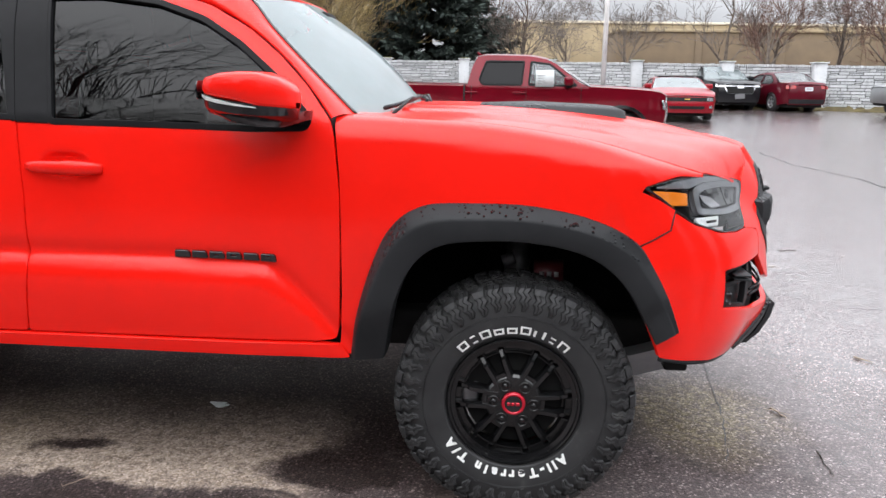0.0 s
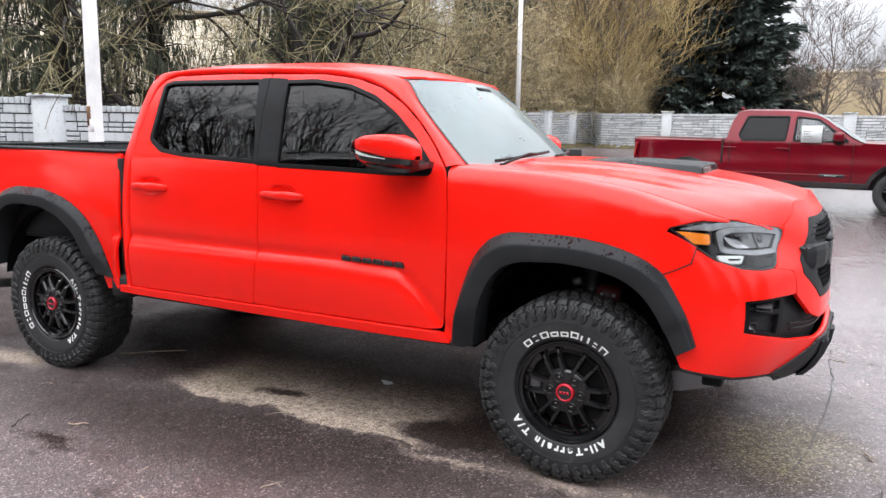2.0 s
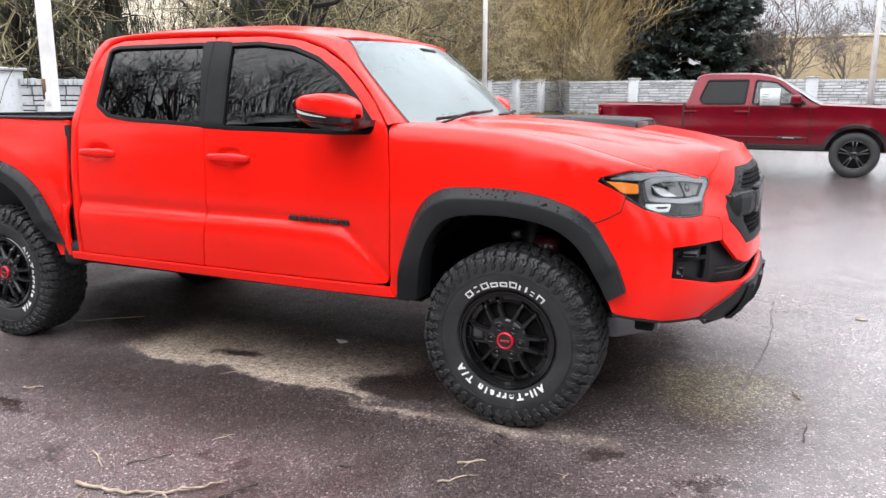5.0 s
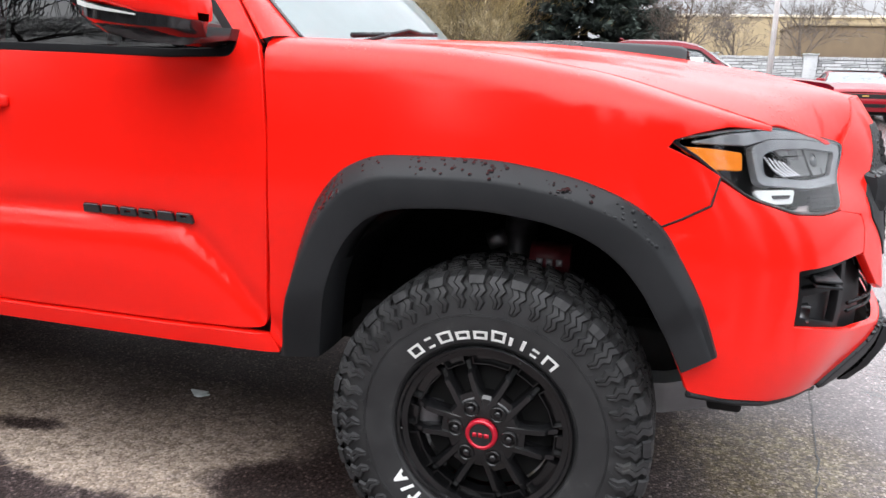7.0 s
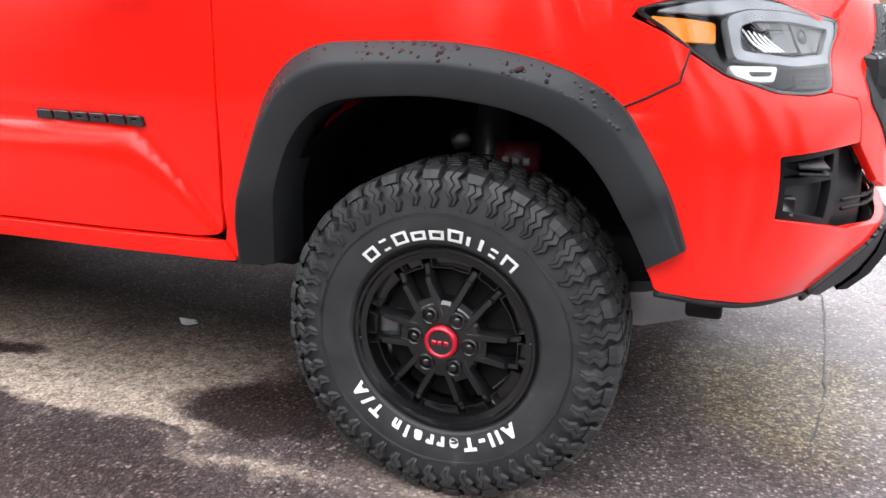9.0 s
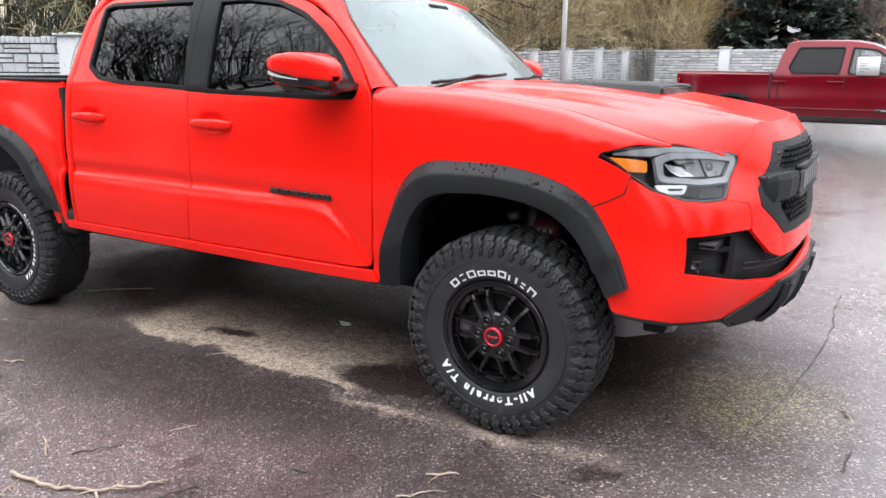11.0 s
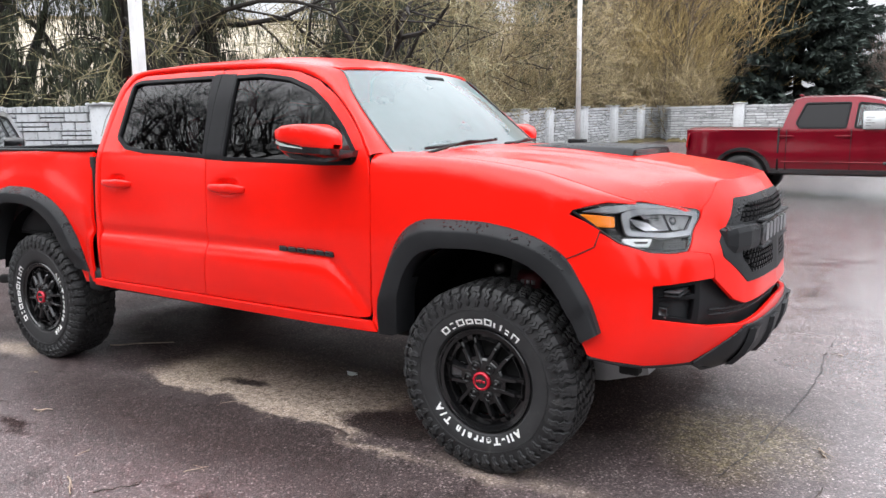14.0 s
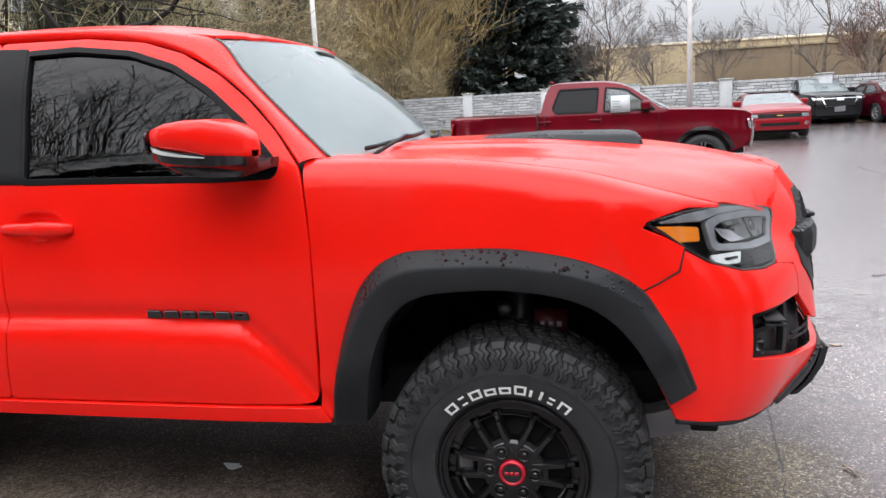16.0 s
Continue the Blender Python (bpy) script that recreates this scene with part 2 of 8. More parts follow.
def pchip(*knots):
    """A smooth curve through (x, value) knots that does not overshoot; works on arrays."""
    knots = sorted(knots)
    xs, vs = np.array([k[0] for k in knots], float), np.array([k[1] for k in knots], float)
    h, d = np.diff(xs), np.diff(vs) / np.diff(xs)
    m = np.zeros(len(xs))
    m[0], m[-1] = d[0], d[-1]
    for i in range(1, len(xs) - 1):
        if d[i - 1] * d[i] > 0:
            a, b = 2 * h[i] + h[i - 1], h[i] + 2 * h[i - 1]
            m[i] = (a + b) / (a / d[i - 1] + b / d[i])

    def f(x):
        x = np.clip(np.asarray(x, float), xs[0], xs[-1])
        i = np.clip(np.searchsorted(xs, x) - 1, 0, len(h) - 1)
        t = (x - xs[i]) / h[i]
        return (vs[i] * (1 + 2 * t) * (1 - t) ** 2 + h[i] * m[i] * t * (1 - t) ** 2
                + vs[i + 1] * t * t * (3 - 2 * t) + h[i] * m[i + 1] * t * t * (t - 1))
    return f


def smoothstep(a, b, x):
    t = np.clip((x - a) / (b - a), 0, 1)
    return t * t * (3 - 2 * t)


def rounded(points, r, n=4):
    """A closed outline with its corners rounded by about r; r may be a list."""
    out, count = [], len(points)
    for i in range(count):
        p, a, b = (np.array(points[j % count], float) for j in (i, i - 1, i + 1))
        rad = r[i] if isinstance(r, (list, tuple)) else r
        la, lb = np.linalg.norm(a - p), np.linalg.norm(b - p)
        k = min(rad, 0.45 * la, 0.45 * lb)
        if k < 1e-5:
            out.append(tuple(p))
            continue
        s, e = p + (a - p) / la * k, p + (b - p) / lb * k
        for j in range(n + 1):
            t = j / n
            out.append(tuple(s * (1 - t) ** 2 + 2 * p * t * (1 - t) + e * t * t))
    return out


def dense(outline, step):
    out, n = [], len(outline)
    for i in range(n):
        a, b = np.array(outline[i], float), np.array(outline[(i + 1) % n], float)
        k = max(1, int(math.ceil(np.linalg.norm(b - a) / step)))
        out += [tuple(a + (b - a) * j / k) for j in range(k)]
    return out


def inside(poly, pts):
    p, q = np.array(poly, float), np.array(pts, float)
    hit = np.zeros(len(q), bool)
    for (x0, y0), (x1, y1) in zip(p, np.roll(p, -1, 0)):
        if y0 == y1:
            continue
        cross = (y0 > q[:, 1]) != (y1 > q[:, 1])
        hit ^= cross & (q[:, 0] < (x1 - x0) * (q[:, 1] - y0) / (y1 - y0) + x0)
    return hit


def near_edge(poly, pts, gap):
    p, q = np.array(poly, float), np.array(pts, float)
    best = np.full(len(q), 1e9)
    for a, b in zip(p, np.roll(p, -1, 0)):
        ab = b - a
        t = np.clip(((q - a) @ ab) / max(ab @ ab, 1e-12), 0, 1)
        best = np.minimum(best, np.linalg.norm(q - a - t[:, None] * ab, axis=1))
    return best < gap


def patch(name, outline, surf, holes=(), step=0.04, flange=0.012, lift=0.0, flip=False, lip=0.0):
    """A panel cut from the surface surf(a, b) -> (n, 3) by outlines in (a, b), with its edges folded inward by flange."""
    loops = [dense(o, step) for o in (outline, *holes)]
    pts = [p for l in loops for p in l]
    lo, hi = np.min(loops[0], 0), np.max(loops[0], 0)
    gx = np.arange(lo[0] + step / 2, hi[0], step)
    gy = np.arange(lo[1] + step / 2, hi[1], step)
    grid = np.array([(x + (0.5 * step if j % 2 else 0), y) for j, y in enumerate(gy) for x in gx]).reshape(-1, 2)
    if len(grid):
        ok = inside(loops[0], grid) & ~near_edge(loops[0], grid, step * 0.45)
        for l in loops[1:]:
            ok &= ~inside(l, grid) & ~near_edge(l, grid, step * 0.45)
        pts += [tuple(g) for g in grid[ok]]
    edges, k = [], 0
    for l in loops:
        edges += [(k + i, k + (i + 1) % len(l)) for i in range(len(l))]
        k += len(l)
    from mathutils.geometry import delaunay_2d_cdt
    v2, _, f2, _, _, _ = delaunay_2d_cdt([Vector(p) for p in pts], edges, [], 0, 1e-6)
    ab = np.array([tuple(v) for v in v2])
    cen = np.array([ab[list(f)].mean(0) for f in f2])
    keep = inside(loops[0], cen)
    for l in loops[1:]:
        keep &= ~inside(l, cen)
    faces = [tuple(f) for f, k in zip(f2, keep) if k]
    e = 1e-3
    co = surf(ab[:, 0], ab[:, 1])
    da = surf(ab[:, 0] + e, ab[:, 1]) - surf(ab[:, 0] - e, ab[:, 1])
    db = surf(ab[:, 0], ab[:, 1] + e) - surf(ab[:, 0], ab[:, 1] - e)
    nr = np.cross(da, db)
    nr /= np.maximum(np.linalg.norm(nr, axis=1, keepdims=True), 1e-12)
    if flip:
        nr, faces = -nr, [f[::-1] for f in faces]
    co = co + nr * lift
    verts, norms = list(co), list(nr)
    if flange:
        count = {}
        for f in faces:
            for i in range(3):
                a, b = f[i], f[(i + 1) % 3]
                count[(a, b)] = count.get((a, b), 0) + 1
        rim = [(a, b) for a, b in count if (b, a) not in count]
        for a, b in rim:
            s = len(verts)
            side = np.cross(co[b] - co[a], nr[a])
            side /= max(np.linalg.norm(side), 1e-9)
            r = min(0.003, flange * 0.4)
            for p in (a, b):
                verts += [co[p] + side * r * 0.7 - nr[p] * r, co[p] + side * r * 0.7 - nr[p] * flange]
                norms += [(side + nr[p] * 0.3) / 1.04, side]
            faces += [(b, a, s, s + 2), (s + 2, s, s + 1, s + 3)]
    me = bpy.data.meshes.new(name)
    me.from_pydata([tuple(v) for v in verts], [], faces)
    me.update()
    me.shade_smooth()
    me.normals_split_custom_set_from_vertices([tuple(n) for n in norms])
    return me


def skin(me, mat):
    me.materials.append(mat)
    return me


def loft(bm, rings, closed=True, caps=True):
    """Joins rings of equal length with quads."""
    rows = [[bm.verts.new(p) for p in r] for r in rings]
    n = len(rows[0])
    for a, b in zip(rows, rows[1:]):
        for i in range(n if closed else n - 1):
            j = (i + 1) % n
            bm.faces.new((a[i], a[j], b[j], b[i]))
    if caps and closed:
        bm.faces.new(rows[0][::-1])
        bm.faces.new(rows[-1])
    return rows


def block(bm, lo, hi, bevel=0.0, m=None, segments=1):
    """A box from corner to corner, its edges rounded."""
    r = bmesh.ops.create_cube(bm, size=1.0)
    vs = r["verts"]
    c, s = (Vector(lo) + Vector(hi)) / 2, Vector(hi) - Vector(lo)
    for v in vs:
        v.co = Vector((v.co.x * s.x, v.co.y * s.y, v.co.z * s.z)) + c
    if bevel:
        es = list({e for v in vs for e in v.link_edges})
        vs = list({v for f in bmesh.ops.bevel(bm, geom=es, offset=bevel, segments=segments, affect="EDGES", profile=0.5)["faces"] for v in f.verts} | {v for v in vs if v.is_valid})
    if m is not None:
        bmesh.ops.transform(bm, matrix=m, verts=vs)
    return vs


def boxed(lo, hi, bevel=0.004, m=None, segments=1):
    bm = bmesh.new()
    block(bm, lo, hi, bevel, m, segments)
    return bm


def tube(bm, pts, radius, sides=8, caps=True):
    """A round bar along points; radius may be a list."""
    pts = [Vector(p) for p in pts]
    rings, up = [], Vector((0, 0, 1))
    for i, p in enumerate(pts):
        d = (pts[min(i + 1, len(pts) - 1)] - pts[max(i - 1, 0)]).normalized()
        x = d.cross(up if abs(d.z) < 0.95 else Vector((1, 0, 0))).normalized()
        y = d.cross(x)
        r = radius[i] if isinstance(radius, (list, tuple)) else radius
        rings.append([p + (x * math.cos(2 * math.pi * k / sides) + y * math.sin(2 * math.pi * k / sides)) * r for k in range(sides)])
    loft(bm, rings, True, caps)


def slab(bm, outline, depth, place, bevel=0.0):
    """A plate with a flat outline (a, b) and a depth; place(a, b, d) gives each point."""
    n = len(outline)
    ring = [[bm.verts.new(place(a, b, d)) for a, b in outline] for d in (0.0, depth)]
    bm.faces.new(ring[1])
    bm.faces.new(ring[0][::-1])
    for i in range(n):
        j = (i + 1) % n
        bm.faces.new((ring[0][i], ring[0][j], ring[1][j], ring[1][i]))


def lathe(bm, profile, sides=64, axis="y"):
    """Turns (radius, along) pairs round the y axis."""
    rings = []
    for k in range(sides):
        c, s = math.cos(2 * math.pi * k / sides), math.sin(2 * math.pi * k / sides)
        rings.append([bm.verts.new((r * c, a, r * s)) for r, a in profile])
    for k in range(sides):
        p, q = rings[k], rings[(k + 1) % sides]
        for i in range(len(profile) - 1):
            bm.faces.new((p[i], p[i + 1], q[i + 1], q[i]))


# ---- the orange-red pickup ----
YC = 0.93          # its middle line
MARK_GREY = grained("dull_grey_relief", (0.20, 0.20, 0.21), 0.4, 0.3, 20, 0.15, 0.05)
TRUCK = thing("pickup_truck", "wet orange-red crew cab off-road pickup with black wheel flares", "pickup truck", (0, YC, 0))

NOSE_U = (0, 0.28, 0.46, 0.60, 0.78, 0.895, 0.945)
NOSE = [
    (0.42, (0.82, 0.80, 0.73, 0.67, 0.60, 0.49, 0.39)),
    (0.50, (0.93, 0.91, 0.85, 0.77, 0.66, 0.53, 0.40)),
    (0.60, (0.975, 0.96, 0.92, 0.83, 0.71, 0.56, 0.41)),
    (0.70, (0.98, 0.965, 0.935, 0.855, 0.73, 0.57, 0.41)),
    (0.86, (0.965, 0.95, 0.915, 0.845, 0.725, 0.555, 0.395)),
    (0.96, (0.96, 0.94, 0.90, 0.83, 0.69, 0.515, 0.35)),
    (1.05, (0.95, 0.93, 0.88, 0.77, 0.63, 0.47, 0.31)),
    (1.14, (0.925, 0.905, 0.845, 0.73, 0.595, 0.435, 0.27)),
    (1.23, (0.865, 0.845, 0.785, 0.68, 0.55, 0.39, 0.22)),
]
NOSE_LEVELS = [pchip(*zip(NOSE_U, xs)) for _, xs in NOSE]
NOSE_Z = np.array([z for z, _ in NOSE])


def nose_x(u, z):
    """How far forward the front skin stands at half-width u and height z."""
    u, z = np.abs(np.asarray(u, float)), np.clip(np.asarray(z, float), NOSE_Z[0], NOSE_Z[-1])
    v = np.array([f(u) for f in NOSE_LEVELS])
    i = np.clip(np.searchsorted(NOSE_Z, z) - 1, 0, len(NOSE_Z) - 2)
    k = np.arange(len(u))
    h = NOSE_Z[i + 1] - NOSE_Z[i]
    t = (z - NOSE_Z[i]) / h

    def slope(j):
        a, b = np.maximum(j - 1, 0), np.minimum(j + 1, len(NOSE_Z) - 1)
        return (v[b, k] - v[a, k]) / (NOSE_Z[b] - NOSE_Z[a])
    return (v[i, k] * (1 + 2 * t) * (1 - t) ** 2 + h * slope(i) * t * (1 - t) ** 2
            + v[i + 1, k] * t * t * (3 - 2 * t) + h * slope(i + 1) * t * t * (t - 1))


def nose(y, z):
    return np.stack([nose_x(y, z), y, z], 1)


def nose_u(x, z):
    lo, hi = np.zeros(len(x)), np.full(len(x), 0.945)
    for _ in range(22):
        mid = (lo + hi) / 2
        far = nose_x(mid, z) > x
        lo, hi = np.where(far, mid, lo), np.where(far, hi, mid)
    return (lo + hi) / 2


SIDE_Z = pchip((0.42, 0.865), (0.56, 0.897), (0.70, 0.905), (0.90, 0.905), (1.10, 0.894), (1.22, 0.882), (1.31, 0.868), (1.36, 0.846), (1.50, 0.780), (1.62, 0.720), (1.735, 0.652), (1.80, 0.610))
SIDE_X = pchip((-4.42, -0.075), (-4.34, -0.038), (-4.2, -0.015), (-3.7, 0.0), (-3.2, 0.012), (-2.7, 0.0), (-1.5, 0.003), (-0.6, 0.002), (-0.2, 0.010), (0.2, 0.022), (0.45, 0.020))
SHELF = pchip((-3.0, 0.868), (-1.6, 0.858), (-0.95, 0.850), (-0.84, 0.842), (-0.78, 0.800), (-0.66, 0.680), (-0.60, 0.610), (-0.5, 0.50))


def side_u(x, z):
    x, z = np.asarray(x, float), np.asarray(z, float)
    low = 1 - smoothstep(1.30, 1.45, z)
    u = SIDE_Z(z) + SIDE_X(x) * low
    door = smoothstep(-2.72, -2.66, x) * (1 - smoothstep(-0.56, -0.52, x))
    tilt = (SHELF(x + 0.01) - SHELF(x - 0.01)) / 0.02
    below = (SHELF(x) - z) / np.sqrt(1 + tilt * tilt)
    u = u + 0.026 * door * (1 - np.exp(-np.maximum(below, 0) / 0.036)) * (1 - 0.35 * smoothstep(0.06, 0.30, below)) * (1 - 0.6 * smoothstep(-0.90, -0.70, x)) - 0.009 * door * np.exp(-((below + 0.015) / 0.028) ** 2)
    u = u + 0.006 * np.exp(-((x / 0.55) ** 2) - ((z - 1.0) / 0.16) ** 2)
    u = u + 0.010 * np.exp(-(((x + 3.236) / 0.62) ** 2) - ((z - 1.02) / 0.13) ** 2)
    hip = np.sqrt(((x + 3.30) / 0.80) ** 2 + ((z - 0.62) / 0.62) ** 2)
    u = u + 0.007 * (1 - smoothstep(0.88, 1.04, hip)) * (1 - smoothstep(-2.72, -2.66, x))
    front = smoothstep(0.18, 0.42, x)
    if front.max() > 0:
        u = u * (1 - front) + nose_u(x, np.minimum(z, 1.22)) * front
    return u


SEAM_Z = pchip((-0.62, 1.338), (-0.2, 1.322), (0.2, 1.272), (0.45, 1.205), (0.589, 1.163), (0.68, 1.138), (0.771, 1.116), (0.80, 1.12), (0.87, 1.16))
SEAM_U = pchip((-0.62, 0.795), (0.0, 0.805), (0.35, 0.815), (0.50, 0.812), (0.589, 0.778), (0.68, 0.675), (0.771, 0.545), (0.80, 0.52), (0.87, 0.50))
SHOULDER = pchip((-0.62, 0.085), (0.2, 0.085), (0.45, 0.035), (0.60, 0.012))
HOOD_Z = pchip((-0.62, 1.352), (-0.3, 1.352), (0.0, 1.346), (0.3, 1.322), (0.55, 1.286), (0.75, 1.247), (0.87, 1.215))
HOOD_P = pchip((-0.62, 2.6), (0.2, 3.0), (0.55, 4.5), (0.70, 9.0), (0.78, 13.0))


def side(s):
    def f(x, z):
        return np.stack([x, -s * side_u(x, z), z], 1)
    return f


def fender_skin(s):
    """The flank, rolling over its shoulder to the seam of the hood; zeta runs on past the shoulder."""
    def f(x, zeta):
        zs, roll = SEAM_Z(x), SHOULDER(x)
        za = zs - roll
        t = np.clip((zeta - za) / (roll + 0.06), 0, 1)
        ua = side_u(x, np.minimum(zeta, za))
        ub, zb = ua - 0.10 * roll, zs - 0.12 * roll
        u = ua * (1 - t) ** 2 + 2 * ub * t * (1 - t) + SEAM_U(x) * t * t
        z = np.where(zeta < za, zeta, za * (1 - t) ** 2 + 2 * zb * t * (1 - t) + zs * t * t)
        return np.stack([x, -s * np.where(zeta < za, ua, u), z], 1)
    return f


def hood_skin(x, y):
    us, zs, zc = SEAM_U(x), SEAM_Z(x), HOOD_Z(x)
    q = np.clip(np.abs(y) / us, 0, 1.3)
    z = zc - (zc - zs) * q ** HOOD_P(x)
    u = np.abs(y)
    fade = smoothstep(0.84, 0.55, x)
    z = z - 0.010 * fade * smoothstep(0.40, 0.46, u) * (1 - smoothstep(0.60, 0.72, u)) + 0.006 * fade * (1 - smoothstep(0.30, 0.36, u))
    return np.stack([x, y, z], 1)


def mirrored(outline):
    """A full outline from its half with y >= 0, from the middle line to the middle line."""
    return [(-a, b) for a, b in outline][::-1] + list(outline)


# outlines, in half-width and height
LAMP = rounded([(0.915, 1.136), (0.86, 1.153), (0.775, 1.160), (0.66, 1.143), (0.566, 1.121), (0.580, 1.090), (0.650, 1.014), (0.688, 0.981), (0.745, 0.975), (0.803, 0.981), (0.856, 1.014), (0.884, 1.065)], 0.014, 3)
GRILLE_HALF = [(0.0, 0.825), (0.425, 0.832), (0.556, 0.945), (0.550, 1.0), (0.412, 1.160), (0.0, 1.168)]


def build_front():
    # nose panel round the grille
    out = mirrored([(0.0, 0.758), (0.455, 0.752), (0.52, 0.775), (0.598, 0.862), (0.601, 0.925), (0.608, 0.962), (0.682, 0.976), (0.641, 1.013), (0.571, 1.090), (0.556, 1.123), (0.475, 1.198), (0.440, 1.222), (0.30, 1.229), (0.0, 1.230)])
    part("grille_surround", skin(patch("grille_surround", out, nose, [mirrored(GRILLE_HALF)], 0.03, 0.02), RED), 0, TRUCK)
    # bumper skin, with the pocket and slot cut out
    slot_lo = [(0.0, 0.700), (0.483, 0.668), (0.62, 0.676), (0.832, 0.728)]
    half = [(0.0, 0.650), (0.475, 0.653), (0.55, 0.592), (0.638, 0.532), (0.825, 0.548), (0.90, 0.570), (0.928, 0.585), (0.935, 0.635),
            (0.942, 0.69), (0.945, 0.80), (0.945, 0.945), (0.905, 0.998), (0.888, 1.053), (0.861, 1.008), (0.807, 0.975), (0.745, 0.968), (0.686, 0.974), (0.612, 0.957),
            (0.606, 0.925), (0.604, 0.868), (0.70, 0.866), (0.828, 0.858)] + slot_lo[::-1]
    part("front_bumper", skin(patch("front_bumper", rounded(mirrored(half), 0.006, 2), nose, [], 0.03, 0.02), RED), 0, TRUCK)
    # black slot behind
    def deep(y, z):
        p = nose(y, z)
        p[:, 0] -= 0.055
        return p
    pocket = mirrored([(0.0, 0.665), (0.50, 0.635), (0.66, 0.645), (0.87, 0.705), (0.87, 0.885), (0.66, 0.90), (0.57, 0.89), (0.49, 0.80), (0.44, 0.79), (0.0, 0.79)])
    part("lower_intake", skin(patch("lower_intake", pocket, deep, [], 0.05, 0.01), PLASTIC), 0, TRUCK)
    for z in (0.718, 0.738):
        bm = bmesh.new()
        ys = np.linspace(-0.60, 0.60, 25)
        xs = nose_x(ys, np.full(25, z)) - 0.03
        tube(bm, [(x, y, z) for x, y in zip(xs, ys)], 0.005, 6)
        part("intake_slat", bm, PLASTIC, TRUCK)
    for s in (1, -1):
        def face(a, b, s=s):
            p = nose(a, b)
            p[:, 0] -= 0.022
            p[:, 1] = -s * p[:, 1]
            return p
        bezel = part("fog_lamp_bezel", skin(patch("fog_lamp_bezel", rounded([(0.645, 0.862), (0.824, 0.853), (0.827, 0.732), (0.66, 0.690)], 0.012), face,
                     [rounded([(0.672, 0.795), (0.80, 0.795), (0.80, 0.742), (0.685, 0.708)], 0.006), rounded([(0.665, 0.85), (0.805, 0.842), (0.805, 0.808), (0.67, 0.808)], 0.006)], 0.03, 0.02, 0, s > 0), PILLAR), 0, TRUCK)
        for z in (0.835, 0.822):
            bm = boxed((nose_x([0.73], [z])[0] - 0.06, -s * 0.81, z - 0.003), (nose_x([0.73], [z])[0] - 0.005, -s * 0.665, z + 0.003), 0.001)
            part("slat", bm, PLASTIC, bezel)
        bm = boxed((nose_x([0.74], [0.76])[0] - 0.06, -s * 0.78, 0.735), (nose_x([0.80], [0.76])[0] - 0.03, -s * 0.71, 0.765), 0.006)
        part("fog_lamp", bm, STEEL, bezel, "clear fog lamp")
    # lower valance with raised ribs
    def low(y, z):
        p = nose(y, z)
        p[:, 0] += 0.012
        return p
    out = mirrored([(0.0, 0.470), (0.47, 0.472), (0.63, 0.522), (0.548, 0.600), (0.475, 0.660), (0.0, 0.660)])
    valance = part("bumper_valance", skin(patch("bumper_valance", rounded(out, 0.012, 2), low, [], 0.03, 0.04), PLASTIC), 0, TRUCK, "black plastic lower bumper guard")
    for y in (-0.39, -0.14, 0.14, 0.39):
        bm = bmesh.new()
        ring = []
        for z in (0.485, 0.53, 0.59, 0.645):
            x = float(nose_x([y], [z])[0]) + 0.012
            ring.append([(x - 0.01, y - 0.060, z), (x + 0.016, y - 0.046, z), (x + 0.016, y + 0.046, z), (x - 0.01, y + 0.060, z)])
        loft(bm, ring)
        part("rib", bm, PLASTIC, valance, smooth=False)
    bm = bmesh.new()
    ys = np.linspace(-0.925, 0.925, 41)
    zz = pchip((0, 0.467), (0.475, 0.469), (0.63, 0.526), (0.825, 0.545), (0.90, 0.567), (0.93, 0.585))(np.abs(ys))
    tube(bm, [(float(x) - 0.012, float(y), float(z) - 0.002) for x, y, z in zip(nose_x(ys, zz), ys, zz)], 0.008, 6)
    part("lower_edge_trim", bm, PLASTIC, TRUCK)


